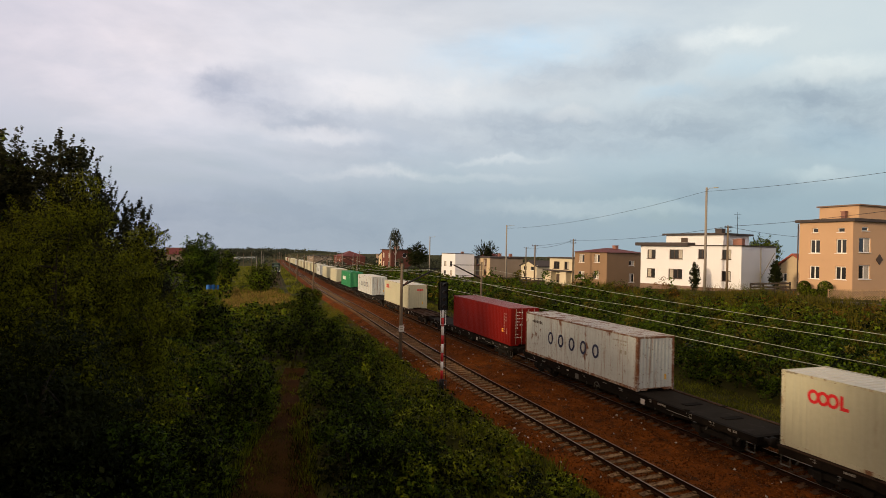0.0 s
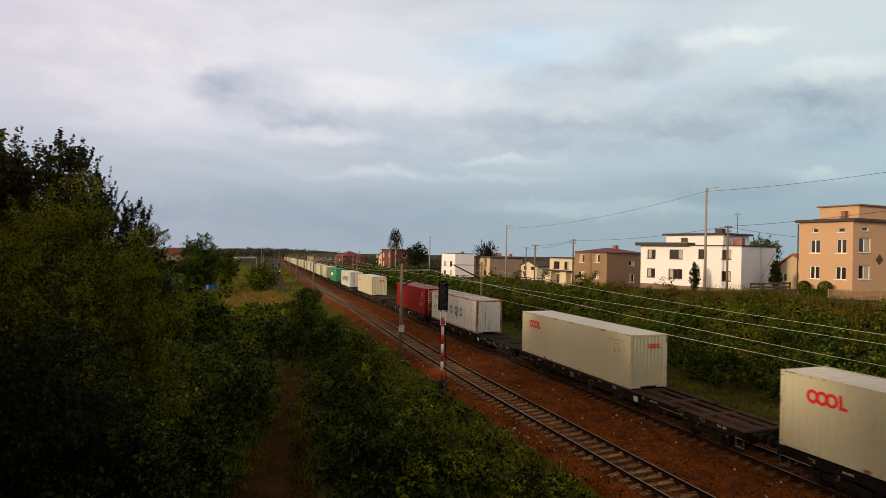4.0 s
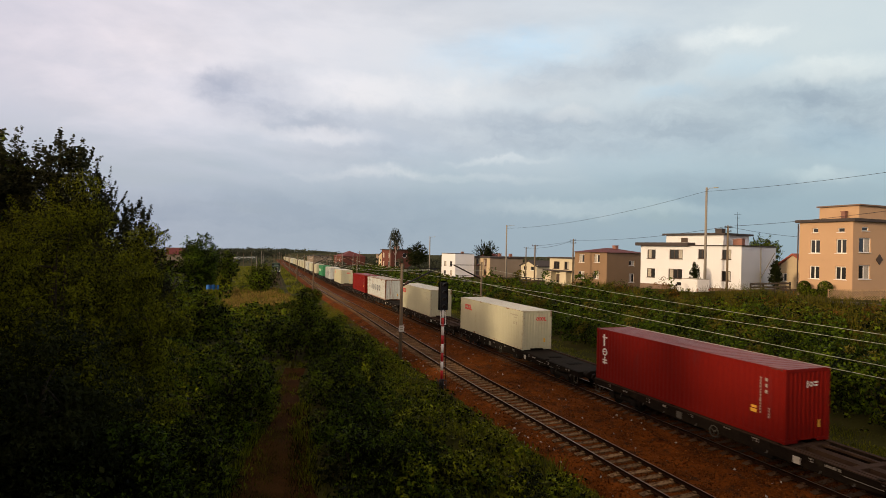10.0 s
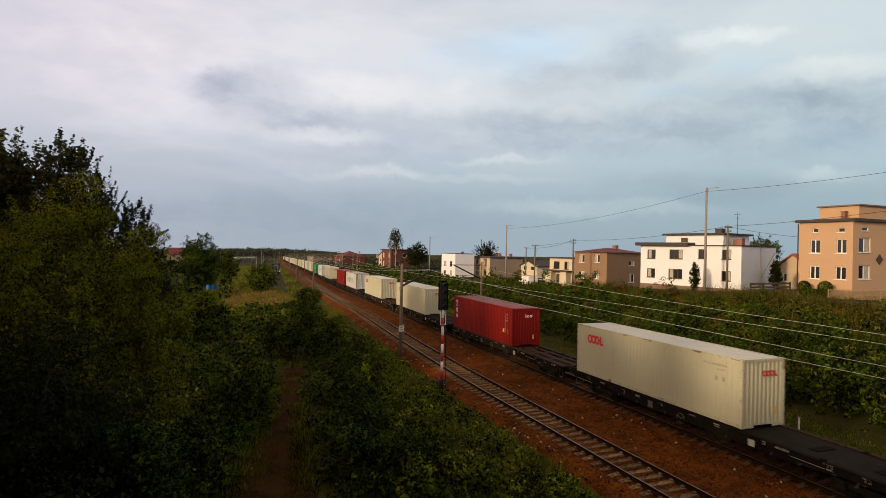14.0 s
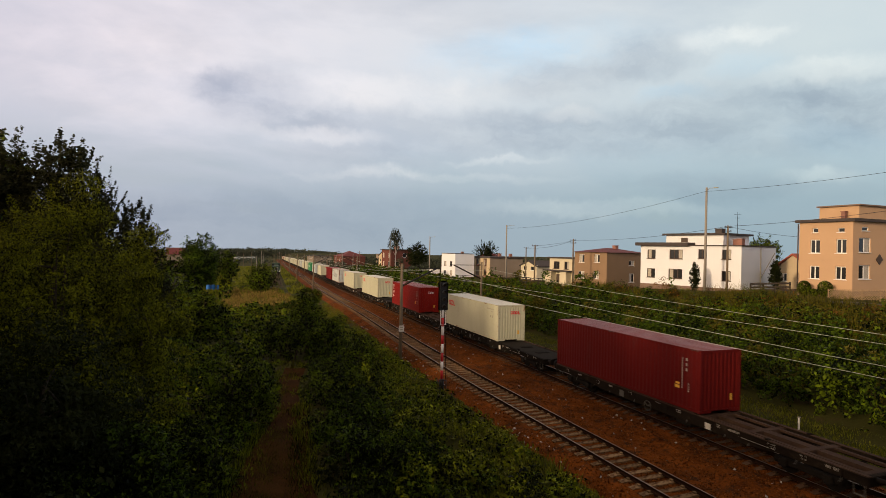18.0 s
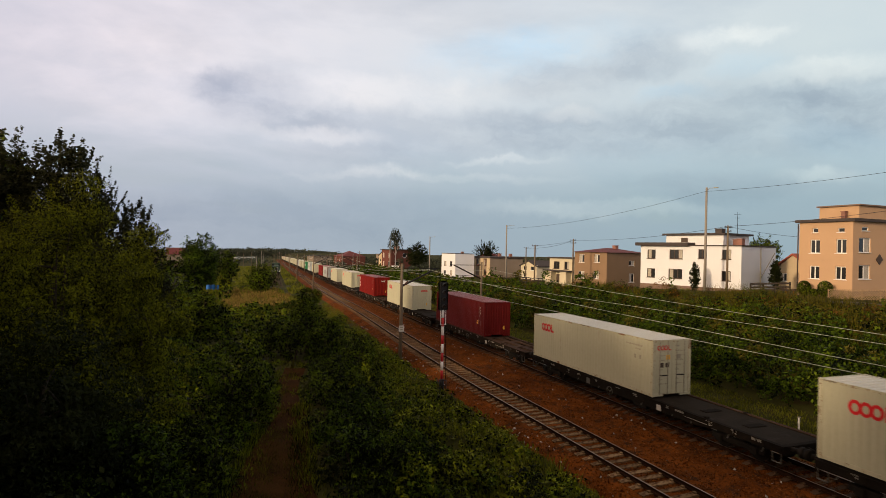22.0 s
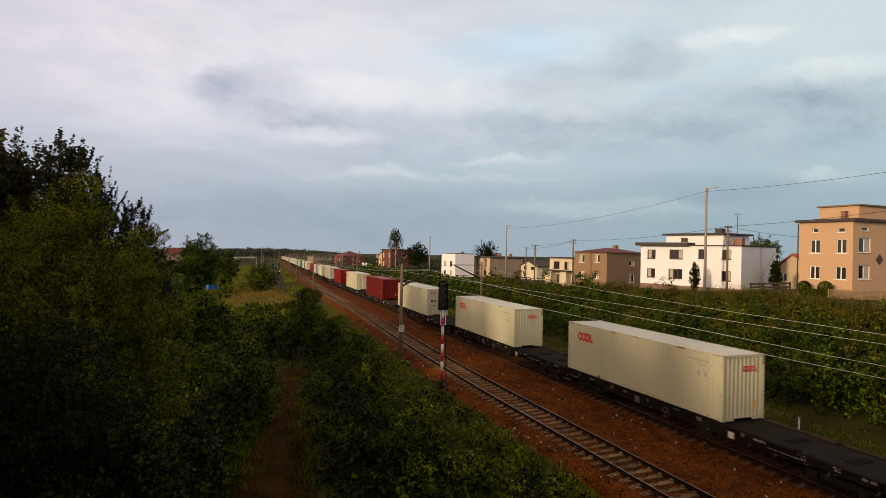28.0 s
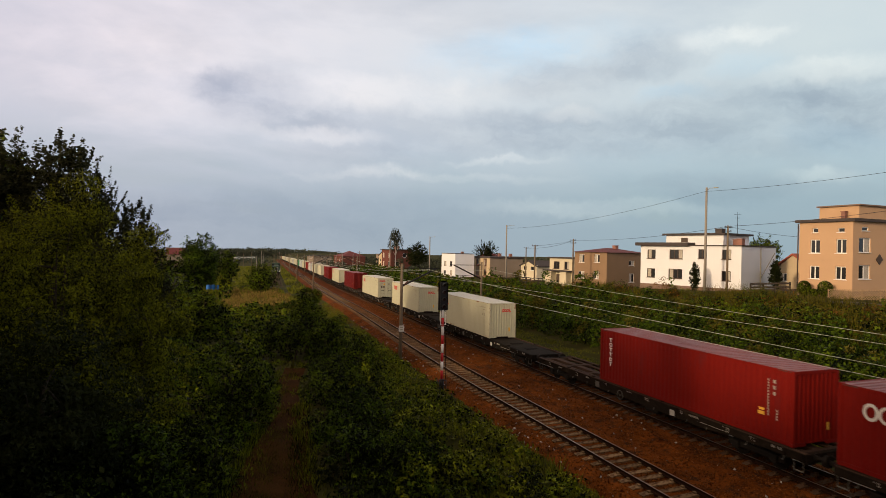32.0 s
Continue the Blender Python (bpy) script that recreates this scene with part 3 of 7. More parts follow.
def build_ground():
    xs = np.concatenate([np.linspace(-2600, -60, 22), np.arange(-58, 90, 1.6), np.linspace(92, 2600, 24)])
    ys = np.concatenate([np.linspace(-400, -30, 12), np.arange(-28, 260, 2.2), np.linspace(264, 4200, 60)])
    X, Y = np.meshgrid(xs, ys, indexing="ij")
    Z = ground_z(X, Y)
    v = np.stack([X, Y, Z], -1).reshape(-1, 3)
    nx, ny = len(xs), len(ys)
    i, j = np.meshgrid(np.arange(nx - 1), np.arange(ny - 1), indexing="ij")
    a = (i * ny + j).ravel()
    q = np.stack([a, a + ny, a + ny + 1, a + 1], 1)
    ob = new("ground", array_mesh("ground", v, q, [M["grass"]], smooth=True))
    tagged(ob, "rough grassy ground with bare earth and weeds", "ground", kind="structure")


def strip(name, mat, centre_of, profile, y0, y1, step, label, category, parent=None, kind="structure"):
    """A band along the tracks with a profile of (offset, height)."""
    ys = np.arange(y0, y1 + step, step)
    k = len(profile)
    v = np.array([(centre_of(y) + o, y, h + fall(y)) for y in ys for o, h in profile])
    q = [(r * k + c, r * k + c + 1, (r + 1) * k + c + 1, (r + 1) * k + c) for r in range(len(ys) - 1) for c in range(k - 1)]
    ob = new(name, array_mesh(name, v, np.array(q), [mat] if not isinstance(mat, list) else mat))
    if parent:
        ob.parent = parent
    return tagged(ob, label, category, kind=kind)


def ballast_bed():
    rng = np.random.default_rng(5)
    mid = (XT + XN) / 2
    ys = np.concatenate([np.arange(-40, 120, 0.5), np.arange(120, 700, 6.0)])
    offs = np.array([-5.7, -5.3, -5.0, -4.7, -4.4, -4.1, -3.8, -3.4, -3.07, -2.7, -2.35, -2.1, -1.75, -1.4, -0.9, -0.5, 0.0, 0.5, 0.9, 1.3, 1.6, 1.9, 2.3, 2.7, 3.07, 3.5, 3.8, 4.3, 4.7, 5.3, 5.9, 6.8])
    hs = np.array([-0.75, -0.6, -0.42, -0.32, -0.255, -0.235, -0.245, -0.245, -0.24, -0.245, -0.245, -0.19, -0.15, -0.17, -0.21, -0.17, -0.11, -0.10, -0.15, -0.21, -0.24, -0.235, -0.24, -0.22, -0.22, -0.22, -0.24, -0.25, -0.32, -0.48, -0.6, -0.75])
    k = len(offs)
    B = bend(ys)
    v = np.empty((len(ys), k, 3))
    shift = 1.25 * ease((ys - 30) / 55)[:, None] * np.clip(-offs / 3.07, 0, 1)[None]
    v[:, :, 0] = mid + offs[None] + B[:, None] + shift + rng.normal(0, 0.035, (len(ys), k))
    v[:, :, 1] = ys[:, None]
    v[:, :, 2] = hs[None] + fall(ys)[:, None] + rng.normal(0, 0.014, (len(ys), k))
    r, c = np.meshgrid(np.arange(len(ys) - 1), np.arange(k - 1), indexing="ij")
    a = (r * k + c).ravel()
    q = np.stack([a, a + 1, a + k + 1, a + k], 1)
    ob = new("ballast", array_mesh("ballast", v.reshape(-1, 3), q, [M["ballast"]]))
    tagged(ob, "rust-brown crushed stone ballast under two tracks", "ballast", kind="structure")
    # loose stones that catch the light
    n = 70000
    y = rng.random(n) ** 1.7 * 80 + 9
    o = rng.uniform(-5.6, 5.6, n)
    z = np.interp(o, offs, hs) + 0.015
    cen = np.stack([mid + o + bend(y), y, z], 1)
    vv, qq = leaves(cen, 0.075, rng, droop=0, slim=0.9)
    st = new("ballast_stones", array_mesh("ballast_stones", vv, qq, [M["stone"]]))
    tagged(st, "loose rust-brown ballast stones beside the rails", "ballast", kind="stuff")
    # scraps of paper and pale stones that lie about the tracks
    n = 230
    y = rng.random(n) ** 1.5 * 60 + 11
    o = np.where(rng.random(n) < 0.6, rng.uniform(-5.4, -4.5, n), rng.uniform(-1.6, 1.6, n))
    cen = np.stack([mid + o + bend(y), y, np.interp(o, offs, hs) + 0.04], 1)
    vv, qq = leaves(cen, 0.13, rng, droop=0, slim=0.8)
    tagged(new("litter", array_mesh("litter", vv, qq, [M["mark_dull"]])), "pale scraps and stones scattered on the ballast", "litter", kind="stuff")


RAIL = [(-0.07, -0.172), (0.07, -0.172), (0.07, -0.155), (0.012, -0.135), (0.012, -0.05), (0.036, -0.038), (0.036, -0.004), (0.028, 0.0), (-0.028, 0.0), (-0.036, -0.004), (-0.036, -0.038), (-0.012, -0.05), (-0.012, -0.135), (-0.07, -0.155)]


def rail_object(line, side, parent, y0=-40, y1=640):
    ys = np.concatenate([np.arange(y0, 40, 4.0), np.arange(40, y1, 8.0)])
    k = len(RAIL)
    v = np.array([(line(y) + side * 0.7535 + o, y, h + fall(y)) for y in ys for o, h in RAIL])
    q, mi = [], []
    for r in range(len(ys) - 1):
        for c in range(k):
            q.append((r * k + c, r * k + (c + 1) % k, (r + 1) * k + (c + 1) % k, (r + 1) * k + c))
            mi.append(1 if c in (7,) else 0)
    ob = new("rail", array_mesh("rail", v, np.array(q), [M["rail"], M["rail_top"]], mi))
    ob.parent = parent
    return ob


def sleeper_mesh(mat):
    bm = bmesh.new()
    prism(bm, [(-1.25, -0.36), (1.25, -0.36), (1.25, -0.21), (0.95, -0.165), (0.5, -0.165), (0.3, -0.19), (-0.3, -0.19), (-0.5, -0.165), (-0.95, -0.165), (-1.25, -0.21)], -0.13, 0.13)
    for s in (-0.7535, 0.7535):
        for o in (-0.13, 0.13):
            box(bm, s + o - 0.05, -0.06, -0.17, s + o + 0.05, 0.06, -0.10)
    me = bpy.data.meshes.new("sleeper")
    bm.to_mesh(me)
    bm.free()
    me.materials.append(M[mat])
    return me


SLEEPER = sleeper_mesh("sleeper")
SLEEPER_DARK = sleeper_mesh("sleeper_dark")


def train_x(y):
    return XT + bend(y)


def track(line, label):
    tr = empty("railway_track", pose(0, 0, 0), label, "railway track", "railway tracks")
    rail_object(line, -1, tr)
    rail_object(line, 1, tr)
    return tr


def sleepers_for(tr, line, y0, count, rest_to, mesh, dz=0.0):
    rng = random.Random(7)
    y = y0
    for _ in range(count):
        ob = new("sleeper", mesh)
        ob.parent = tr
        ob.matrix_local = pose(float(line(y)) + rng.uniform(-0.02, 0.02), y, float(fall(y)) + dz + rng.uniform(-0.012, 0.006), 0, 0, -math.degrees(heading(y)) + rng.uniform(-0.6, 0.6))
        y += 0.6
    ys = np.arange(y, rest_to, 0.6)
    c = [(-1.25, -0.13, -0.2), (1.25, -0.13, -0.2), (1.25, 0.13, -0.17), (-1.25, 0.13, -0.17)]
    v = np.array([(line(q) + a, q + b, d + fall(q)) for q in ys for a, b, d in c])
    ob = new("far_sleepers", array_mesh("far_sleepers", v, np.arange(len(v)).reshape(-1, 4), [M["sleeper_dark"]]))
    ob.parent = tr
    tagged(ob, kind="stuff")


build_ground()
# unseen wall, added behind the viewer to cut low sky light
tagged(part("wall_south", boxes((-60, -3.4, -2, 90, -2.6, 7.4)), M["concrete"]), "plain concrete wall added unseen behind the viewer to block sky light", "wall", kind="structure")
ballast_bed()
TRACK_FREE = track(free_x, "free railway track with rusty rails on concrete sleepers")
TRACK_TRAIN = track(train_x, "railway track under the freight train with concrete sleepers")


# ---------------------------------------------------------------- freight train
def travelled(t):
    """Metres that the train has gone after t seconds."""
    u = t / 10
    return 51.682 * u + 3.089 * u * u - 0.37 * u ** 3


PITCH_W = 20.9       # wagon length over buffers
FLOOR = 1.16         # height of the container supports
CL, CW, CH = 12.192, 2.438, 2.896


def wall_sheet(length, height, z0, depth=0.016, step=0.278, thick=0.03):
    """A corrugated wall along local y, its outer skin at x = 0 facing -x."""
    bm = bmesh.new()
    prof = []
    y = -length / 2
    while y < length / 2 - 0.02:
        for o, d in ((0.0, 0.0), (0.072, 0.0), (0.14, depth), (0.21, depth)):
            if y + o < length / 2:
                prof.append((y + o, d))
        y += step
    prof.append((length / 2, 0.0))
    lo = [bm.verts.new((d, yy, z0)) for yy, d in prof]
    hi = [bm.verts.new((d, yy, z0 + height)) for yy, d in prof]
    for i in range(len(prof) - 1):
        bm.faces.new((lo[i + 1], lo[i], hi[i], hi[i + 1]))
    w = depth + thick
    b = [bm.verts.new(p) for p in ((w, -length / 2, z0), (w, length / 2, z0), (w, length / 2, z0 + height), (w, -length / 2, z0 + height))]
    bm.faces.new(b)
    return bm


def turned(bm, m):
    bmesh.ops.transform(bm, matrix=m, verts=bm.verts[:])
    return bm


def ring(bm, cx, cz, rx, rz, w, face, n=20, gap=None):
    """A flat ring or open ring; face(u, v) gives the place on the wall."""
    full = gap is None
    a0, a1 = (0, math.tau) if full else (radians(gap), math.tau - radians(gap))
    pts = []
    for k in range(n + 1):
        a = a0 + (a1 - a0) * k / n
        pts.append((bm.verts.new(face(cx + math.cos(a) * rx, cz + math.sin(a) * rz)), bm.verts.new(face(cx + math.cos(a) * (rx - w), cz + math.sin(a) * (rz - w)))))
    for k in range(n):
        bm.faces.new((pts[k][0], pts[k + 1][0], pts[k + 1][1], pts[k][1]))


def slab(bm, u0, v0, u1, v1, face):
    bm.faces.new([bm.verts.new(face(u, v)) for u, v in ((u0, v0), (u1, v0), (u1, v1), (u0, v1))])


def emblem(bm, mat, th, label):
    """Each separate shape of an emblem becomes a part of its own."""
    left = set(bm.faces)
    while left:
        group, todo = [], [left.pop()]
        while todo:
            f = todo.pop()
            group.append(f)
            for v in f.verts:
                for g in v.link_faces:
                    if g in left:
                        left.discard(g)
                        todo.append(g)
        piece = bmesh.new()
        made = {}
        for f in group:
            for v in f.verts:
                if v not in made:
                    made[v] = piece.verts.new(v.co)
            piece.faces.new([made[v] for v in f.verts])
        part("emblem_shape", piece, mat, th, label)
    bm.free()


def container(label, paint, roof_paint, frame_paint, near_end="wall", logo=None, height=CH, marks=True):
    """A 40-foot shipping container; local y runs along it, -y is the end towards the viewer, origin at its floor's middle."""
    th = empty("shipping_container", None, label, "shipping container", "containers on the train")
    hw, hl = CW / 2, CL / 2
    # side walls, set in a little from posts and rails
    for s in (-1, 1):
        bm = turned(wall_sheet(CL - 0.3, height - 0.26, 0.16), Matrix.Translation((-hw + 0.012, 0, 0)))
        if s > 0:
            bm = turned(bm, pose(0, 0, 0, 0, 0, 180))
        part("side_wall", bm, paint, th)
        part("top_side_rail", boxes((s * hw - 0.03 if s > 0 else -hw, -hl + 0.15, height - 0.10, hw if s > 0 else -hw + 0.03, hl - 0.15, height - 0.012)), frame_paint, th)
        part("bottom_side_rail", boxes((s * hw - 0.05 if s > 0 else -hw, -hl + 0.15, 0.02, hw if s > 0 else -hw + 0.05, hl - 0.15, 0.16)), frame_paint, th)
    # roof with cross ribs
    bm = bmesh.new()
    pitch = (CL - 0.16) / 40
    row = []
    for i in range(40):
        y = -hl + 0.08 + i * pitch
        for o, d in ((0.0, 0.0), (0.16, 0.0), (0.19, 0.035), (pitch - 0.03, 0.035)):
            row.append((bm.verts.new((-hw + 0.03, y + o, height - 0.012 - d)), bm.verts.new((hw - 0.03, y + o, height - 0.012 - d))))
    row.append((bm.verts.new((-hw + 0.03, hl - 0.08, height - 0.012)), bm.verts.new((hw - 0.03, hl - 0.08, height - 0.012))))
    for i in range(len(row) - 1):
        bm.faces.new((row[i][0], row[i][1], row[i + 1][1], row[i + 1][0]))
    part("roof", bm, roof_paint, th)
    # posts and castings
    for sx in (-1, 1):
        for sy in (-1, 1):
            x0, y0 = sx * hw, sy * hl
            part("corner_post", bevelled(boxes((min(x0, x0 - sx * 0.16), min(y0, y0 - sy * 0.15), 0.118, max(x0, x0 - sx * 0.16), max(y0, y0 - sy * 0.15), height - 0.118)), 0.015), frame_paint, th)
            for z0 in (0.0, height - 0.118):
                part("corner_casting", bevelled(boxes((min(x0, x0 - sx * 0.162), min(y0, y0 - sy * 0.178), z0, max(x0, x0 - sx * 0.162), max(y0, y0 - sy * 0.178), z0 + 0.118)), 0.012), frame_paint, th)
    # ends
    for sy in (-1, 1):
        part("end_top_rail", boxes((-hw + 0.16, sy * hl - 0.06 if sy > 0 else -hl, height - 0.13, hw - 0.16, hl if sy > 0 else -hl + 0.06, height - 0.012)), frame_paint, th)
        y0, y1 = (hl - 0.06, hl) if sy > 0 else (-hl, -hl + 0.06)
        part("end_sill", boxes((-hw + 0.16, y0, 0.02, -0.55, y1, 0.15), (-0.55, y0, 0.115, 0.55, y1, 0.15), (0.55, y0, 0.02, hw - 0.16, y1, 0.15)), frame_paint, th)
        if sy < 0 and near_end == "door":
            for k in (-1, 1):
                bm = boxes((min(0.008 * k, k * (hw - 0.165)), -hl + 0.03, 0.16, max(0.008 * k, k * (hw - 0.165)), -hl + 0.08, height - 0.14))
                for q in range(5):
                    z = 0.3 + q * (height - 0.55) / 4.3
                    box(bm, min(0.05 * k, k * (hw - 0.22)), -hl + 0.018, z, max(0.05 * k, k * (hw - 0.22)), -hl + 0.03, z + 0.34)
                door = part("door", bm, paint, th)
                for u in (0.28, 0.78):
                    part("locking_bar", tubes(((k * u, -hl - 0.012, 0.1), (k * u, -hl - 0.012, height - 0.08), 0.02), n=6), M["mark_grey"], door)
                part("handle", boxes((min(k * 0.3, k * 0.75), -hl - 0.035, 1.05, max(k * 0.3, k * 0.75), -hl - 0.018, 1.10)), M["steel"], door)
        else:
            sh = wall_sheet(CW - 0.32, height - 0.28, 0.15, depth=0.05, step=0.235)
            m_ = pose(0, -hl + 0.012, 0, 0, 0, 90) if sy < 0 else pose(0, hl - 0.012, 0, 0, 0, -90)
            part("end_wall", turned(sh, m_), paint, th)
    side = lambda u, v: (-hw - 0.004, hl - u, v)          # u from the far end along the near side
    front = lambda u, v: (u, -hl - 0.006, v)
    fdoor = lambda u, v: (u, -hl + 0.014, v)
    end = fdoor if near_end == "door" else front
    h = height
    if logo == "red_rings":
        bm = bmesh.new()
        for k in range(3):
            ring(bm, 1.32 + k * 0.36, h - 0.74, 0.23, 0.26, 0.115, side)
        slab(bm, 2.30, h - 0.99, 2.41, h - 0.48, side)
        slab(bm, 2.41, h - 0.99, 2.62, h - 0.87, side)
        emblem(bm, M["logo_red"], th, "red rings emblem")
        bm = bmesh.new()
        x = 0.02 if near_end == "wall" else -0.82
        for k in range(3):
            ring(bm, x + k * 0.21, h - 0.62 if near_end == "wall" else h - 0.42, 0.12, 0.13, 0.06, end)
        v = h - 0.75 if near_end == "wall" else h - 0.55
        slab(bm, x + 0.56, v, x + 0.62, v + 0.26, end)
        slab(bm, x + 0.62, v, x + 0.74, v + 0.06, end)
        emblem(bm, M["logo_red"], th, "small red rings emblem")
    elif logo == "navy_rings":
        bm = bmesh.new()
        for k in range(5):
            ring(bm, 3.45 + k * 1.26, h / 2 + 0.05, 0.33, 0.42, 0.15, side)
        emblem(bm, M["logo_navy"], th, "five dark navy block shapes")
    elif logo == "white_column":
        bm = bmesh.new()
        for k in range(6):
            v = h - 0.62 - k * 0.27
            if k in (1, 4):
                ring(bm, 0.98, v + 0.1, 0.13, 0.11, 0.055, side)
            else:
                slab(bm, 0.94, v, 1.02, v + 0.16, side)
                slab(bm, 0.85, v + 0.16, 1.11, v + 0.21, side)
        emblem(bm, M["logo_white"], th, "upright row of white block shapes")
    elif logo == "white_tall":
        bm = bmesh.new()
        slab(bm, 0.66, h - 0.95, 0.80, h - 0.28, side)
        slab(bm, 0.56, h - 0.50, 1.02, h - 0.42, side)
        ring(bm, 0.80, h - 1.28, 0.22, 0.22, 0.09, side)
        slab(bm, 0.62, h - 1.30, 0.98, h - 1.24, side)
        for s in (0.05, 0.10):
            slab(bm, 0.60, h - 1.62 - s * 3, 1.02, h - 1.54 - s * 3, side)
        slab(bm, 0.76, h - 1.98, 0.86, h - 1.55, side)
        emblem(bm, M["logo_white"], th, "upright white block shapes")
        bm = bmesh.new()
        ring(bm, 0.15, h - 0.62, 0.1, 0.1, 0.05, front)
        slab(bm, -0.08, h - 0.75, -0.02, h - 0.48, front)
        slab(bm, 0.3, h - 0.7, 0.5, h - 0.64, front)
        slab(bm, 0.3, h - 0.58, 0.5, h - 0.52, front)
        emblem(bm, M["logo_white"], th, "small white block shapes")
    elif logo == "white_wide":
        bm = bmesh.new()
        ring(bm, 1.12, h - 0.78, 0.26, 0.30, 0.11, side)
        ring(bm, 1.62, h - 0.78, 0.26, 0.30, 0.10, side)
        slab(bm, 1.94, h - 1.08, 2.06, h - 0.48, side)
        emblem(bm, M["logo_white"], th, "broad white block shapes")
    elif logo == "white_plate":
        bm = bmesh.new()
        slab(bm, 2.2, h / 2 - 0.25, 6.2, h / 2 + 0.45, side)
        emblem(bm, M["logo_white"], th, "broad white plate")
    # small data marks near the viewer's end
    if marks:
        tone = M["mark_grey"] if paint in (M["cream"], M["pale"]) else M["logo_white"]
        if paint in (M["red"], M["maroon"]):
            bm = bmesh.new()
            for k in range(13):
                slab(bm, 11.06, 0.95 + k * 0.115, 11.11, 1.03 + k * 0.115, side)
            for k in range(4):
                slab(bm, 11.46, 0.85 + k * 0.11, 11.51, 0.93 + k * 0.11, side)
            for k in range(3):
                slab(bm, 11.30, h - 0.62 - 0.24 * k, 11.40, h - 0.48 - 0.24 * k, side)
            tagged(part("data_marks", bm, M["mark_dull"], th, "faded white marking bars"), kind="stuff")
            bm = bmesh.new()
            slab(bm, 10.62, 0.92, 10.92, 1.06, side)
            slab(bm, 10.66, 1.10, 10.92, 1.20, side)
            part("caution_plate", bm, M["mark_yellow"], th, "small yellow side plate")
        else:
            bm = bmesh.new()
            for k in range(9):
                slab(bm, 10.1 + k * 0.15, h - 0.47, 10.19 + k * 0.15, h - 0.38, side)
            for k in range(3):
                slab(bm, 10.85 + k * 0.15, h - 0.66, 10.94 + k * 0.15, h - 0.58, side)
            for k in range(2):
                slab(bm, 10.75 + k * 0.4, h - 1.12, 10.9 + k * 0.4, h - 0.92, side)
            tagged(part("data_marks", bm, tone, th, "grey marking bars"), kind="stuff")
        if near_end == "door":
            plate = lambda p, q: (p, -hl + 0.010, q)
            red = paint in (M["red"], M["maroon"])
            bm = bmesh.new()
            rng = random.Random(8)
            for u0 in (-0.92, 0.12):
                for k in range(9):
                    v = h - 0.36 - k * 0.24
                    if rng.random() < 0.72:
                        for q in range(rng.randint(2, 5)):
                            slab(bm, u0 + 0.1 + q * 0.13, v, u0 + 0.1 + q * 0.13 + 0.085, v + rng.choice((0.035, 0.05, 0.07)), plate)
            tagged(part("data_marks", bm, M["logo_white"] if red else M["mark_grey"], th, "small marking bars on the doors"), kind="stuff")
            if not red:
                for u, v, mm in ((-0.38, h - 1.02, "mark_yellow"), (-0.78, h - 1.42, "frame_dark"), (-0.42, h - 1.42, "frame_dark"), (0.32, h - 1.0, "mark_grey")):
                    bm = bmesh.new()
                    slab(bm, u, v, u + 0.24, v + 0.24, lambda p, q: (p, -hl + 0.006, q))
                    part("data_plate", bm, M[mm], th, "small square door plate")
            else:
                bm = bmesh.new()
                slab(bm, 0.70, h - 1.75, 0.92, h - 1.60, plate)
                part("caution_plate", bm, M["mark_yellow"], th, "small yellow plate")
        else:
            bm = bmesh.new()
            slab(bm, 0.55, 0.55, 0.68, 0.85, front)
            part("caution_plate", bm, M["mark_yellow"], th, "small yellow height plate")
        # dark scuffs along the top rail and the corners
        bm = bmesh.new()
        rng = random.Random(len(label))
        rail = lambda u, v: (-hw - 0.003, hl - u, v)
        for c in (0.18, 6.0 + rng.uniform(-0.8, 0.8), 11.55):
            for k in range(7):
                u = c + k * 0.075
                slab(bm, u, h - 0.055 - rng.uniform(0, 0.03), u + 0.045, h - 0.022, rail)
        tagged(part("scuff_strip", bm, M["frame_dark"], th, "row of small dark height marks"), kind="stuff")
        if logo == "navy_rings":
            bm = bmesh.new()
            for k in range(7):
                slab(bm, 1.0 + k * 0.2, h - 0.62, 1.13 + k * 0.2, h - 0.46 + 0.04 * (k % 2), side)
            part("small_lettering", bm, M["frame_dark"], th, "short row of dark bars")
    return th


def bogie(parent, yc):
    bg = part("bogie", bevelled(boxes((-1.06, yc - 1.35, 0.36, -0.90, yc + 1.35, 0.62), (0.90, yc - 1.35, 0.36, 1.06, yc + 1.35, 0.62), (-0.9, yc - 0.25, 0.4, 0.9, yc + 0.25, 0.7)), 0.03), M["steel"], parent)
    for dy in (-0.9, 0.9):
        part("wheelset", tubes(((-0.79, yc + dy, 0.46), (-0.70, yc + dy, 0.46), 0.46), ((0.70, yc + dy, 0.46), (0.79, yc + dy, 0.46), 0.46), ((-1.02, yc + dy, 0.46), (1.02, yc + dy, 0.46), 0.08), n=18), M["steel"], bg)
        for s in (-1, 1):
            part("axle_box", bevelled(boxes((s * 1.06 - 0.10, yc + dy - 0.17, 0.30, s * 1.06 + 0.10, yc + dy + 0.17, 0.62)), 0.03), M["steel"], bg)


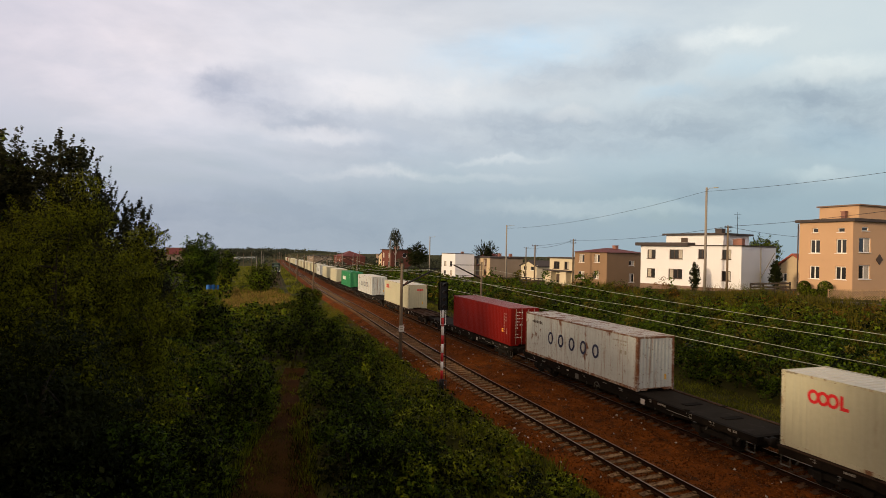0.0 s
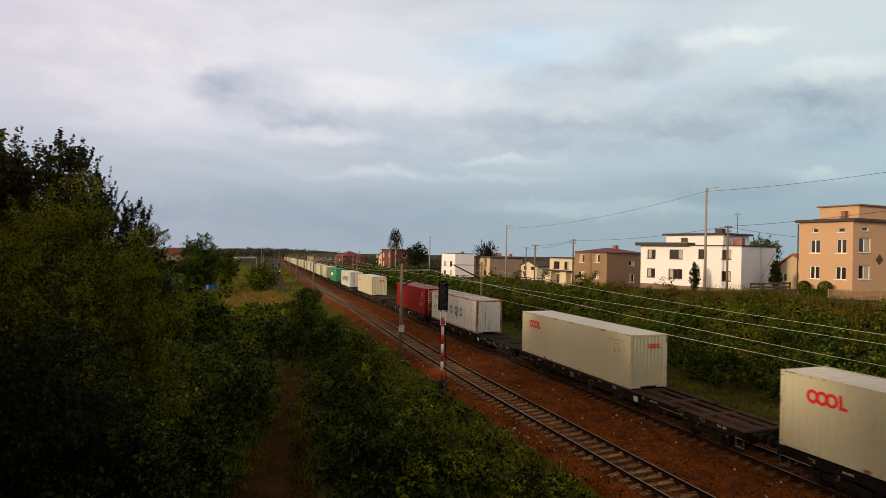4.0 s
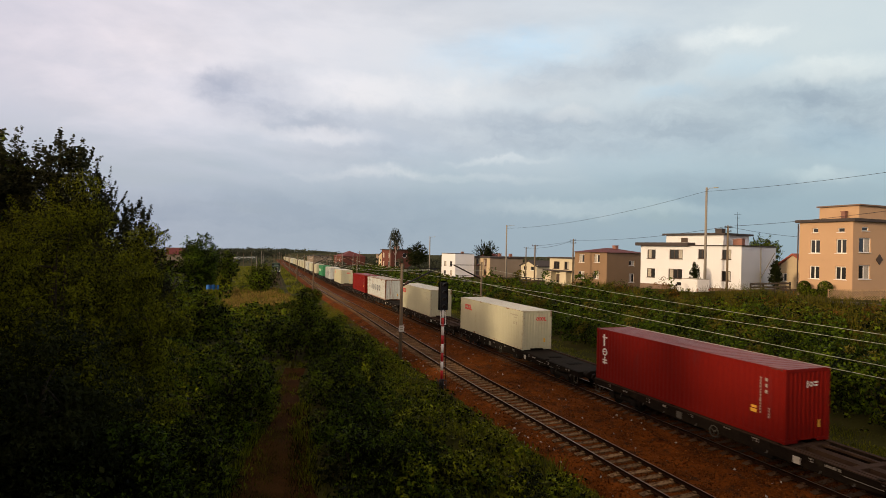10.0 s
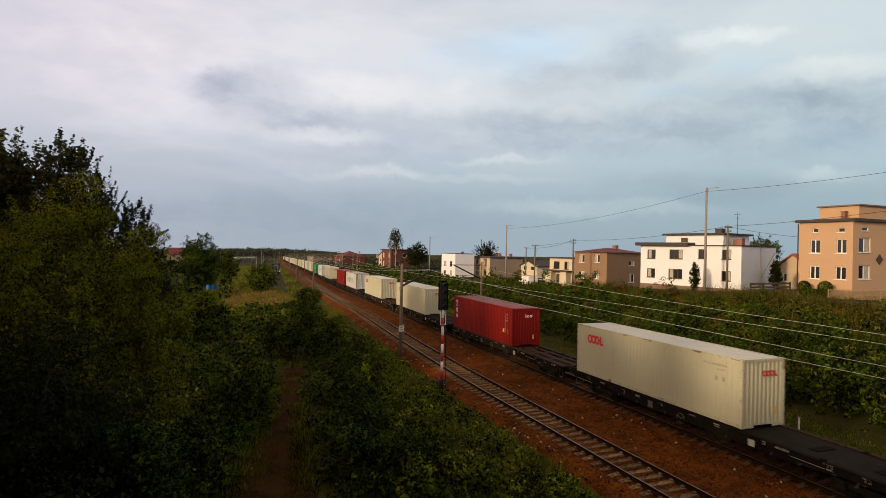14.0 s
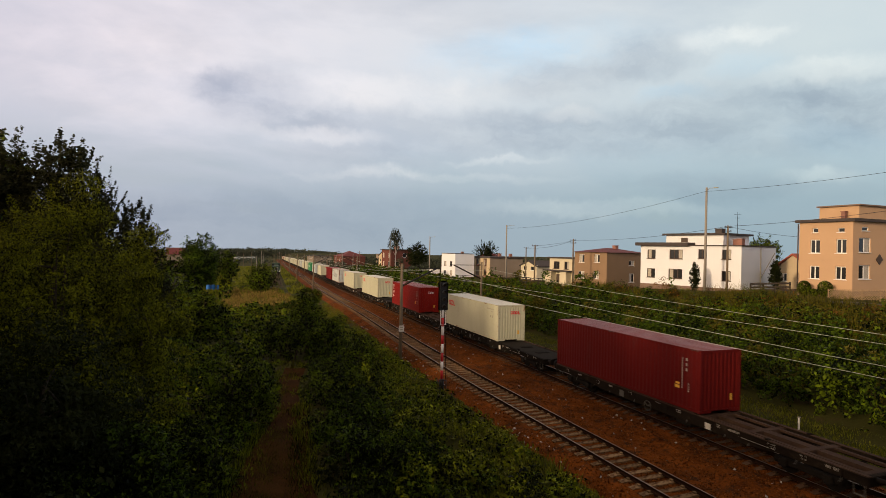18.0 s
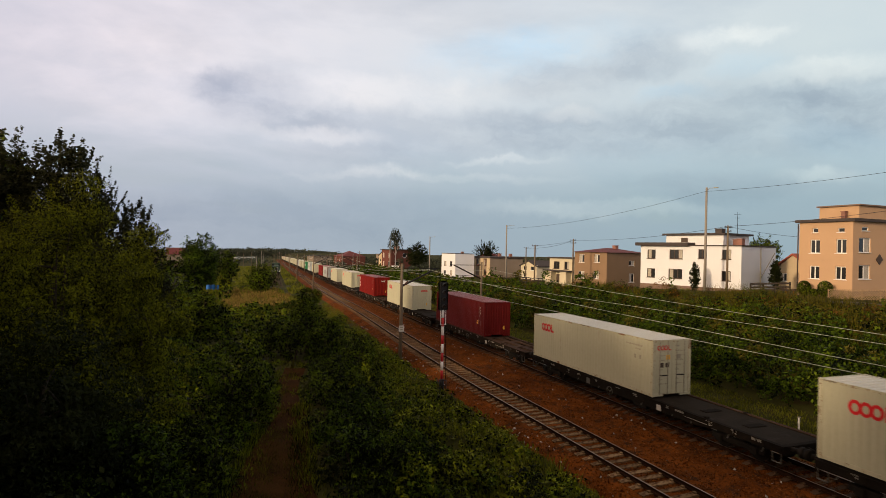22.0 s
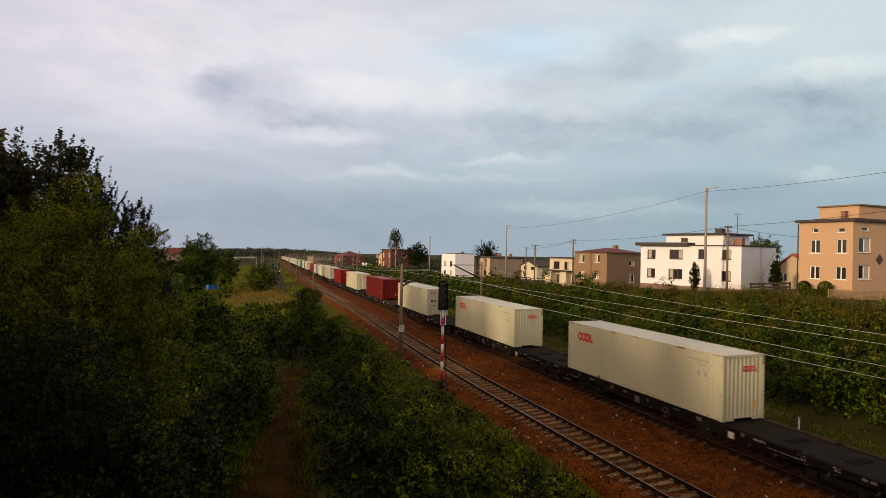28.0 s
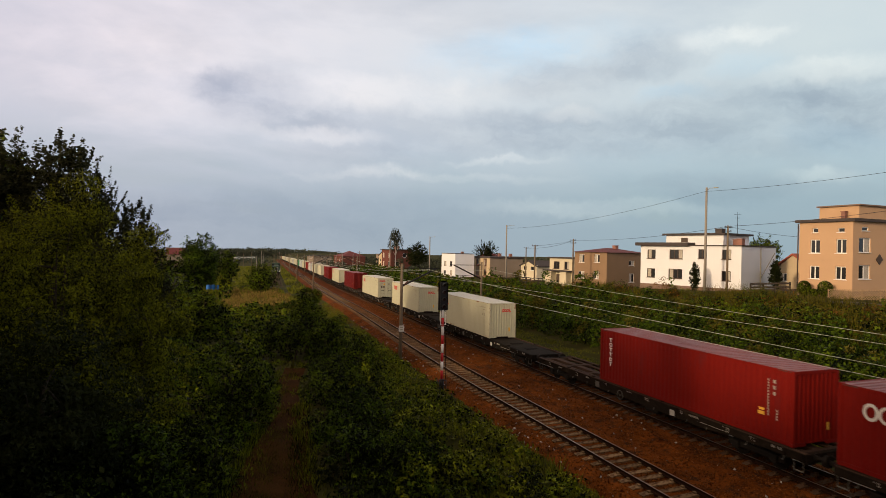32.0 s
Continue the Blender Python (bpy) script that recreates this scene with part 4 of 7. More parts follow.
def flat_wagon(kind):
    """A four-axle container flat; 'floor': closed dark floor, 'frame': open brown skeleton."""
    lab = "black flat container wagon with a closed dark floor" if kind == "floor" else "container wagon with an open rusty brown skeleton frame"
    th = empty("flat_wagon", None, lab, "freight wagon", "wagons of the freight train")
    hl = PITCH_W / 2 - 0.62
    side_mat = M["wagon"] if kind == "floor" else M["sill_brown"]
    for s in (-1, 1):
        # outer sill: deeper in the middle
        bm = bmesh.new()
        out = [(-hl, 0.80), (-hl + 3.2, 0.80), (-hl + 5.0, 0.62), (hl - 5.0, 0.62), (hl - 3.2, 0.80), (hl, 0.80), (hl, 1.10), (-hl, 1.10)]
        a = [bm.verts.new((s * 1.27, y, z)) for y, z in out]
        b = [bm.verts.new((s * 1.11, y, z)) for y, z in out]
        k = len(out)
        bm.faces.new(a if s > 0 else a[::-1])
        bm.faces.new(b[::-1] if s > 0 else b)
        for i in range(k):
            q = (a[i], b[i], b[(i + 1) % k], a[(i + 1) % k])
            bm.faces.new(q if s > 0 else q[::-1])
        sill = part("side_sill", bm, side_mat, th)
        # rows of small white lettering bars, some in two lines
        bm = bmesh.new()
        rng = random.Random(3)
        x = s * 1.274

        def mark(y0, z0, w, hgt):
            bm.faces.new([bm.verts.new(p) for p in ((x, y0, z0), (x, y0 + w, z0), (x, y0 + w, z0 + hgt), (x, y0, z0 + hgt))])

        for y, count, size, lines in ((-8.8, 5, 0.10, 1), (-7.6, 4, 0.07, 2), (-6.3, 7, 0.05, 3), (-4.7, 8, 0.09, 1), (-3.6, 3, 0.06, 2), (-1.3, 6, 0.06, 2), (0.1, 5, 0.08, 1), (2.2, 7, 0.05, 2), (3.9, 4, 0.09, 1), (5.1, 6, 0.05, 3), (6.9, 6, 0.09, 1), (8.3, 4, 0.06, 2)):
            for line in range(lines):
                for q in range(count - (line > 0) * rng.randint(0, 2)):
                    if rng.random() < 0.85:
                        mark(y + q * size * 0.95, 1.0 - line * size * 1.5 - (0.06 if size > 0.08 else 0), size * rng.uniform(0.4, 0.7), size * rng.uniform(0.8, 1.2))
        mark(-6.2, 0.845, 1.6, 0.018)
        tagged(part("lettering_bars", bm, M["mark_dull"], sill, "small white marking bars"), kind="stuff")
        part("marking_plate", boxes((s * 1.27 - 0.002, -3.1, 0.66, s * 1.285, -2.8, 0.93) if s > 0 else (-1.285, -3.1, 0.66, -1.268, -2.8, 0.93)), M["yellow_light"], sill, "pale data plate")
        part("label_frame", boxes((min(s * 1.27, s * 1.283), 2.9, 0.66, max(s * 1.27, s * 1.283), 3.25, 0.98)), M["grey_iron"], sill, "grey label frame")
        # flanges and ribs of the sill
        for z0, z1 in ((1.07, 1.10),):
            part("top_flange", boxes((min(s * 1.27, s * 1.315), -hl, z0, max(s * 1.27, s * 1.315), hl, z1)), side_mat, sill)
        for y in np.arange(-hl + 0.9, hl - 0.5, 1.42):
            part("rib", boxes((min(s * 1.27, s * 1.305), y - 0.03, 0.82, max(s * 1.27, s * 1.305), y + 0.03, 1.07)), side_mat, sill)
        # hooks, pipes and boxes hung below the sill
        bm = bmesh.new()
        for y in (-8.9, -7.2, -5.1, -3.9, -1.7, 2.0, 4.1, 5.6, 7.4, 9.0):
            tube(bm, (s * 1.2, y, 0.82), (s * 1.3, y, 0.66), 0.022, n=5)
            tube(bm, (s * 1.3, y, 0.66), (s * 1.24, y + 0.1, 0.60), 0.022, n=5)
        tagged(part("rope_hooks", bm, M["grey_iron"], th, "row of small grey rope hooks"), kind="stuff")
        part("equipment_box", bevelled(boxes((s * 1.05 - 0.16, -1.9, 0.42, s * 1.05 + 0.16, -0.9, 0.74)), 0.03), M["steel"], th)
        part("air_tank", tubes(((s * 0.75, 2.2, 0.55), (s * 0.75, 3.9, 0.55), 0.2), n=12), M["steel"], th)
        part("step", tubes(((s * 1.26, hl - 0.5, 0.8), (s * 1.26, hl - 0.5, 0.42), 0.02), ((s * 1.26, hl - 0.12, 0.8), (s * 1.26, hl - 0.12, 0.42), 0.02), ((s * 1.26, hl - 0.5, 0.42), (s * 1.26, hl - 0.12, 0.42), 0.03), n=5), M["grey_iron"], th)
        part("step", tubes(((s * 1.26, -hl + 0.5, 0.8), (s * 1.26, -hl + 0.5, 0.42), 0.02), ((s * 1.26, -hl + 0.12, 0.8), (s * 1.26, -hl + 0.12, 0.42), 0.02), ((s * 1.26, -hl + 0.5, 0.42), (s * 1.26, -hl + 0.12, 0.42), 0.03), n=5), M["grey_iron"], th)
        # brake wheel
        bm = bmesh.new()
        for q in range(16):
            a0, a1 = q * math.tau / 16, (q + 1) * math.tau / 16
            tube(bm, (s * 1.36, 0.9 + 0.24 * math.cos(a0), 0.72 + 0.24 * math.sin(a0)), (s * 1.36, 0.9 + 0.24 * math.cos(a1), 0.72 + 0.24 * math.sin(a1)), 0.018, n=5, caps=False)
        for q in range(3):
            a0 = q * math.tau / 3 + 0.5
            tube(bm, (s * 1.36, 0.9, 0.72), (s * 1.36, 0.9 + 0.24 * math.cos(a0), 0.72 + 0.24 * math.sin(a0)), 0.014, n=5, caps=False)
        tube(bm, (s * 1.27, 0.9, 0.72), (s * 1.37, 0.9, 0.72), 0.04, n=6)
        bmesh.ops.remove_doubles(bm, verts=bm.verts[:], dist=0.004)
        part("brake_wheel", bm, M["grey_iron"], th, "grey spoked hand brake wheel")
        for y in (-5.9, -2.2, 3.6, 6.2):
            part("twist_lock", bevelled(boxes((s * 1.17 - 0.09, y - 0.1, 1.10, s * 1.17 + 0.09, y + 0.1, 1.17)), 0.015), side_mat, th)
    if kind == "floor":
        part("floor", boxes((-1.10, -hl + 0.05, 1.02, 1.10, hl - 0.05, 1.085)), M["deck"], th)
        part("floor_edge", boxes((1.11, -hl, 1.10, 1.25, hl, 1.15)), M["deck_brown"], th)
        for y in (-7.4, -5.0, 4.4):
            part("folding_support", bevelled(boxes((-0.5, y - 0.2, 1.085, 0.5, y + 0.2, 1.12)), 0.02), M["wagon"], th)
    else:
        part("centre_sill", boxes((-0.2, -hl, 0.72, 0.2, hl, 1.06)), M["deck_brown"], th)
        for y in np.linspace(-hl + 0.35, hl - 0.35, 9):
            part("cross_member", boxes((-1.11, y - 0.14, 0.86, 1.11, y + 0.14, 1.075)), M["deck_brown"], th)
        for x in (-0.86, 0.70):
            part("stringer", boxes((x, -hl + 0.2, 0.98, x + 0.16, hl - 0.2, 1.07)), M["deck_brown"], th)
        for x in (-1.27, 1.10):
            part("side_strip", boxes((x, -hl, 1.10, x + 0.17, hl, 1.13)), M["deck_brown"], th)
    for s in (-1, 1):
        part("headstock", boxes((-1.27, min(s * hl, s * (hl - 0.22)), 0.76, 1.27, max(s * hl, s * (hl - 0.22)), 1.10)), side_mat, th)
        for x in (-0.875, 0.875):
            part("buffer", tubes(((x, s * hl, 1.0), (x, s * (hl + 0.42), 1.0), 0.09), ((x, s * (hl + 0.42), 1.0), (x, s * (hl + 0.60), 1.0), 0.22, 0.21), n=12), M["steel"], th)
        part("coupling", tubes(((0, s * hl, 0.95), (0, s * (hl + 0.62), 0.82), 0.05), n=6), M["steel"], th)
        bogie(th, s * (hl - 2.4))
    return th


BASE_F = {}
WAGONS = []         # (wagon, its middle at 0 s, container or None, offset of the container on the wagon)


def wagon_at(kind):
    if kind not in BASE_F:
        BASE_F[kind] = flat_wagon(kind)
        return BASE_F[kind]
    return copy_thing(BASE_F[kind], pose(0, 0, 0))


BOXES = {}


def box_of(key):
    """One container of each look is built, its repeats are copies."""
    if key in BOXES:
        return copy_thing(BOXES[key], pose(0, 0, 0))
    specs = {
        "cream": ("cream shipping container with a red rings emblem", M["cream"], M["roof_cream"], M["cream_rust"], "wall", "red_rings", CH),
        "cream_door": ("cream shipping container, its closed doors with locking bars at the end", M["cream"], M["roof_cream"], M["cream_rust"], "door", "red_rings", CH),
        "cream_plain": ("plain cream shipping container without an emblem", M["cream"], M["roof_cream"], M["cream"], "wall", None, CH),
        "navy": ("rust-streaked pale grey shipping container with navy block shapes", M["pale"], M["roof_pale"], M["pale_rust"], "wall", "navy_rings", CH),
        "navy_clean": ("pale grey shipping container with navy block shapes", M["pale"], M["roof_cream"], M["pale"], "wall", "navy_rings", CH),
        "red_door": ("red shipping container with closed doors and locking bars", M["red"], M["roof_red"], M["red"], "door", None, CH),
        "red_tall": ("red shipping container with upright white block shapes", M["red"], M["roof_red"], M["red"], "wall", "white_tall", CH),
        "maroon": ("plain maroon shipping container with white marking bars", M["maroon"], M["roof_red"], M["maroon"], "wall", None, CH),
        "red_column": ("oxide red shipping container with a column of white shapes", M["red"], M["roof_red"], M["red"], "wall", "white_column", CH),
        "red_wide": ("bright red shipping container with broad white shapes", M["red"], M["roof_red"], M["red"], "wall", "white_wide", CH),
        "green": ("green shipping container with a white plate", M["green"], M["green"], M["green"], "wall", "white_plate", CH),
    }
    lab, a, b, c, e, lg, h = specs[key]
    BOXES[key] = container(lab, a, b, c, e, lg, h)
    return BOXES[key]


# wagon by wagon from the viewer's end forwards: far end of the wagon at 0 s, floor, container, far or near seat
CONSIST = [(-170.1, "frame", "red_wide", "far"), (-149.4, "frame", "red_column", "near"), (-128.8, "floor", "cream", "far"),
           (-109.2, "floor", "cream", "far"), (-88.3, "floor", "cream_door", "far"), (-67.6, "frame", "maroon", "far"),
           (-46.4, "floor", "cream", "far"), (-25.4, "frame", "red_tall", "far"), (-4.1, "floor", "cream", "far"),
           (17.0, "frame", "cream", "far"), (37.6, "floor", "navy", "far"), (59.0, "floor", "red_door", "near")]
AHEAD = ["cream", "navy_clean", "green", "cream_plain", "cream_plain", "navy_clean", "cream_plain", "cream", "cream_plain", "cream", "cream_plain",
         "cream_plain", "navy_clean", "cream_plain", "cream", "cream_plain", "cream_plain", "cream", "cream_plain", "red_column", "cream_plain", "cream"]
for k, key in enumerate(AHEAD):
    CONSIST.append((80.0 + k * PITCH_W, "floor" if k % 3 else "frame", key, "far"))
for far_end, kind, key, seat in CONSIST:
    wg = wagon_at(kind)
    off = PITCH_W / 2 - 0.66 - CL / 2 if seat == "far" else -(PITCH_W / 2 - 1.2 - CL / 2)
    WAGONS.append((wg, far_end - PITCH_W / 2, box_of(key), off))


def train_pose(y):
    """On the track at y, turned along it."""
    z0, z1 = float(fall(y - 8)), float(fall(y + 8))
    return pose(XT + float(bend(y)), y, (z0 + z1) / 2, math.degrees(math.atan2(z1 - z0, 16)), 0, -math.degrees(math.atan(heading(y))))


# ---------------------------------------------------------------- houses
def wall_panel(w, h, holes, thick=0.3):
    """A wall in the plane y = 0 (outside towards -y) from x = 0 to w, with holes (x0, z0, x1, z1) right through it."""
    bm = bmesh.new()
    xs = sorted({0.0, w, *[c for q in holes for c in (q[0], q[2])]})
    zs = sorted({0.0, h, *[c for q in holes for c in (q[1], q[3])]})
    def solid(i, j):
        if not (0 <= i < len(xs) - 1 and 0 <= j < len(zs) - 1):
            return False
        cx, cz = (xs[i] + xs[i + 1]) / 2, (zs[j] + zs[j + 1]) / 2
        return not any(q[0] < cx < q[2] and q[1] < cz < q[3] for q in holes)
    vf = {(i, j): bm.verts.new((xs[i], 0, zs[j])) for i in range(len(xs)) for j in range(len(zs))}
    vb = {(i, j): bm.verts.new((xs[i], thick, zs[j])) for i in range(len(xs)) for j in range(len(zs))}
    for i in range(len(xs) - 1):
        for j in range(len(zs) - 1):
            if not solid(i, j):
                continue
            c = [(i, j), (i + 1, j), (i + 1, j + 1), (i, j + 1)]
            bm.faces.new([vf[q] for q in c])
            bm.faces.new([vb[q] for q in c[::-1]])
            for a, b, di, dj in ((0, 1, 0, -1), (1, 2, 1, 0), (2, 3, 0, 1), (3, 0, -1, 0)):
                if not solid(i + di, j + dj):
                    bm.faces.new((vf[c[b]], vf[c[a]], vb[c[a]], vb[c[b]]))
    return bm


def window_parts(parent, x0, z0, x1, z1, frame_mat, m, sashes=2, curtain=True, thick=0.3, sill=True):
    """Frame, panes and sill of a window in a hole of a wall; m takes the wall's plane into its house."""
    d = 0.10
    f = 0.07 if x1 - x0 > 0.8 else 0.05
    rows = [(x0, d, z0, x1, d + 0.07, z0 + f), (x0, d, z1 - f, x1, d + 0.07, z1), (x0, d, z0 + f, x0 + f, d + 0.07, z1 - f), (x1 - f, d, z0 + f, x1, d + 0.07, z1 - f)]
    win = part("window", turned(boxes(*rows), m), frame_mat, parent)
    w = (x1 - x0 - 2 * f) / sashes
    for k in range(sashes):
        a = x0 + f + k * w
        part("pane", turned(boxes((a + 0.012, d + 0.03, z0 + f, a + w - 0.012, d + 0.045, z1 - f)), m), M["glass"], win)
        if curtain and (k + int(x0 * 7)) % 3 == 1:
            part("curtain", turned(boxes((a + 0.05, d + 0.022, z0 + f + 0.02, a + w * 0.9, d + 0.028, z1 - f)), m), M["curtain"], win)
        if k:
            part("mullion", turned(boxes((a - 0.05, d - 0.01, z0 + f, a + 0.05, d + 0.06, z1 - f)), m), frame_mat, win)
    if sill:
        part("sill", turned(boxes((x0 - 0.08, -0.09, z0 - 0.05, x1 + 0.08, d, z0)), m), frame_mat, win)
    return win


def house(label, at, turn, w, d, h, wall, front=(), side=(), frame=None, roof="flat", roof_mat=None, eave=0.35, plinth=True,
          sashes=2, roof_h=1.6, roof_t=0.22, sill=True, name="house"):
    """A house with its front along local x, depth along local y; front and side (at x = w) have windows."""
    th = empty(name, pose(*at, 0, 0, turn), label, "house", "houses beside the railway")
    frame = frame or M["frame_white"]
    mats = [Matrix.Identity(4), pose(w, 0, 0, 0, 0, 90), pose(w, d, 0, 0, 0, 180), pose(0, d, 0, 0, 0, 270)]
    inset = 0.3
    for k, (m, length, wins) in enumerate(zip(mats, (w, d, w, d), (front, side, (), ()))):
        holes = [q[:4] for q in wins]
        if k % 2:
            bm = wall_panel(length - 2 * inset, h, [(q[0] - inset, q[1], q[2] - inset, q[3]) for q in holes])
            part("wall", turned(turned(bm, Matrix.Translation((inset, 0.002, 0))), m), wall, th)
        else:
            part("wall", turned(wall_panel(length, h, holes), m), wall, th)
        for q in wins:
            n = q[4] if len(q) > 4 else sashes
            window_parts(th, *q[:4], frame, m, n, sill=sill)
    part("floor_slab", boxes((0.31, 0.31, 2.6, w - 0.31, d - 0.31, 2.75)), M["frame_dark"], th)
    if plinth:
        part("plinth", boxes((-0.04, -0.04, -0.9, w + 0.04, d + 0.04, 0.25)), M["plinth"], th)
    rm = roof_mat or M["roof_dark"]
    e = eave
    if roof == "flat":
        part("roof", boxes((-e, -e, h, w + e, d + e, h + roof_t)), rm, th)
    elif roof == "hip":
        bm = bmesh.new()
        b = [bm.verts.new(p) for p in ((-e, -e, h), (w + e, -e, h), (w + e, d + e, h), (-e, d + e, h))]
        s = min(w, d) / 2
        t = [bm.verts.new(p) for p in (((s, d / 2, h + roof_h), (w - s + 0.01, d / 2, h + roof_h)) if w > d else ((w / 2, s, h + roof_h), (w / 2, d - s + 0.01, h + roof_h)))]
        if w > d:
            for q in ((b[0], b[1], t[1], t[0]), (b[1], b[2], t[1]), (b[2], b[3], t[0], t[1]), (b[3], b[0], t[0]), b[::-1]):
                bm.faces.new(q)
        else:
            for q in ((b[0], b[1], t[0]), (b[1], b[2], t[1], t[0]), (b[2], b[3], t[1]), (b[3], b[0], t[0], t[1]), b[::-1]):
                bm.faces.new(q)
        part("roof", bm, rm, th)
    elif roof == "gable":       # ridge along local y, gable to the front
        bm = bmesh.new()
        prism(bm, [(-e, h), (w / 2, h + roof_h), (w + e, h), (w + e, h + 0.18), (w / 2, h + roof_h + 0.22), (-e, h + 0.18)], -e, d + e)
        part("roof", bm, rm, th)
        bm = bmesh.new()
        prism(bm, [(0, h), (w, h), (w / 2, h + roof_h)], 0.01, d - 0.01)
        part("gable", bm, wall, th)
    return th


def chimney(th, x, y, z, w=0.5, h=1.0, label="brick chimney stack", mat="chimney"):
    part("chimney", boxes((x, y, z, x + w, y + w, z + h), (x - 0.05, y - 0.05, z + h, x + w + 0.05, y + w + 0.05, z + h + 0.08)), M[mat], th, label)


# white house
wh = house("two-storey white rendered house with dark window frames", (55.53, 68.02, 4.0), -75.49, 14.61, 8.6, 5.62, M["white_wall"],
           front=[(1.11, 3.81, 2.44, 5.08, 2), (4.64, 3.84, 6.63, 5.11, 3), (8.89, 3.95, 9.86, 5.2, 2), (12.12, 3.95, 13.31, 5.19, 2), (1.08, 1.15, 2.4, 2.41, 2), (4.52, 1.15, 6.61, 2.46, 3), (12.1, 1.2, 13.3, 2.46, 2)],
           frame=M["frame_dark"], eave=0.12, roof_t=0.14, sill=True)
part("roof_band", boxes((-0.55, -0.6, 5.63, 7.7, 8.0, 6.08)), M["roof_dark"], wh, "dark sheet roof edge")
part("penthouse", boxes((3.3, 1.2, 5.77, 11.6, 7.6, 7.12)), M["white_wall"], wh)
part("penthouse_roof", boxes((2.9, 0.8, 7.12, 12.0, 8.0, 7.36)), M["roof_dark"], wh)
part("attic_window", boxes((5.6, 1.16, 6.15, 6.6, 1.22, 6.75)), M["frame_dark"], wh)
chimney(wh, 10.0, 2.0, 7.3, 0.9, 0.6, "dark chimney block", "roof_dark")
chimney(wh, 13.2, 1.4, 5.7, 0.7, 0.85)
chimney(wh, 12.2, 2.4, 5.7, 0.9, 0.8)
part("drainpipe", tubes(((14.68, 4.6, 0.2), (14.68, 4.6, 5.5), 0.06), ((14.70, 4.6, 1.6), (14.70, 8.2, 4.9), 0.05), n=6), M["mark_grey"], wh)
part("antenna", tubes(((11.9, 4, 7.3), (11.9, 4, 10.2), 0.03), ((11.4, 4, 9.9), (12.4, 4, 9.9), 0.02), ((11.6, 4, 9.4), (12.2, 4, 9.4), 0.02), n=5), M["steel"], wh)

# apricot house, three rows of windows
oh = house("tall apricot rendered house with white windows and flat roof", (55.67, 43.46, 5.0), -87.9, 5.4, 12.0, 7.0, M["orange_wall"],
           front=[(1.17, 3.86, 2.2, 5.24), (3.8, 3.88, 4.8, 5.26), (1.17, 1.25, 2.19, 2.57), (3.75, 1.31, 4.8, 2.59), (1.39, 5.95, 1.98, 6.4, 1), (3.95, 5.95, 4.6, 6.38, 1)],
           side=[(0.9, 4.0, 2.66, 5.44), (0.92, 1.41, 2.66, 2.77), (1.31, 6.1, 2.34, 6.5, 1), (6.2, 4.0, 7.8, 5.44), (6.2, 1.41, 7.8, 2.77)], eave=0.3, roof_t=0.28)
part("penthouse", boxes((1.4, 1.0, 7.28, 5.3, 9.0, 8.55)), M["orange_wall"], oh)
part("penthouse_roof", boxes((1.2, 0.8, 8.55, 5.5, 9.3, 8.68)), M["plinth"], oh)
chimney(oh, 4.0, 0.35, 7.2, 0.36, 0.75)
chimney(oh, 5.0, 9.6, 7.2, 0.8, 2.2)
part("wall_ornament", turned(boxes((-0.36, -0.05, -0.36, 0.36, 0.05, 0.36)), pose(5.44, 3.95, 3.35, 0, 0, 90) @ pose(0, 0, 0, 0, 45, 0)), M["frame_dark"], oh, "dark diamond-shaped wall ornament")
part("drainpipe", tubes(((-0.08, -0.08, 0.1), (-0.08, -0.08, 6.9), 0.06), n=6), M["frame_dark"], oh)

# gabled house between them
gh = house("yellow gabled house with an orange-red tile roof", (70.8, 58.7, 3.9), -80, 4.6, 9, 2.9, M["yellow_wall"], front=[(0.6, 1.2, 1.5, 2.3), (2.9, 1.2, 3.9, 2.3)], roof="gable", roof_mat=M["roof_bright"], roof_h=1.9, eave=0.3)
chimney(gh, 3.3, 3.0, 3.8, 0.5, 1.2)

# brown house
bh = house("brown rendered two-storey house with a low dark red hipped roof", (54.98, 84.21, 2.6), -77.96, 7.1, 8.9, 5.95, M["brown_wall"],
           front=[(1.03, 4.22, 2.23, 5.55), (4.44, 4.3, 5.57, 5.6), (0.9, 1.48, 2.3, 2.74), (4.3, 1.6, 5.52, 2.86)],
           side=[(5.25, 3.83, 6.67, 4.66), (5.32, 1.1, 6.62, 2.52)], roof="hip", roof_mat=M["roof_tile"], roof_h=0.75, eave=0.35)
chimney(bh, 3.6, 5.2, 6.3, 0.7, 0.8)

# cream house with a flat porch
ch = house("small cream house with a dark flat roof and porch", (57.23, 96.16, 2.0), -83.7, 6.7, 4.6, 5.3, M["cream_wall"], front=[(1.2, 3.3, 3.0, 4.7), (4.4, 3.3, 5.8, 4.7)], frame=M["frame_dark"], eave=0.3)
part("porch_roof", boxes((-0.3, -1.4, 2.9, 7.0, -0.01, 3.12)), M["roof_dark"], ch)
for x0, x1 in ((0.1, 2.0), (4.6, 6.4)):
    part("porch_wall", boxes((x0, -1.2, 0, x1, -0.02, 2.9)), M["cream_wall"], ch)
part("porch_door", boxes((2.2, -0.06, 0.05, 4.3, -0.01, 2.4)), M["frame_dark"], ch)

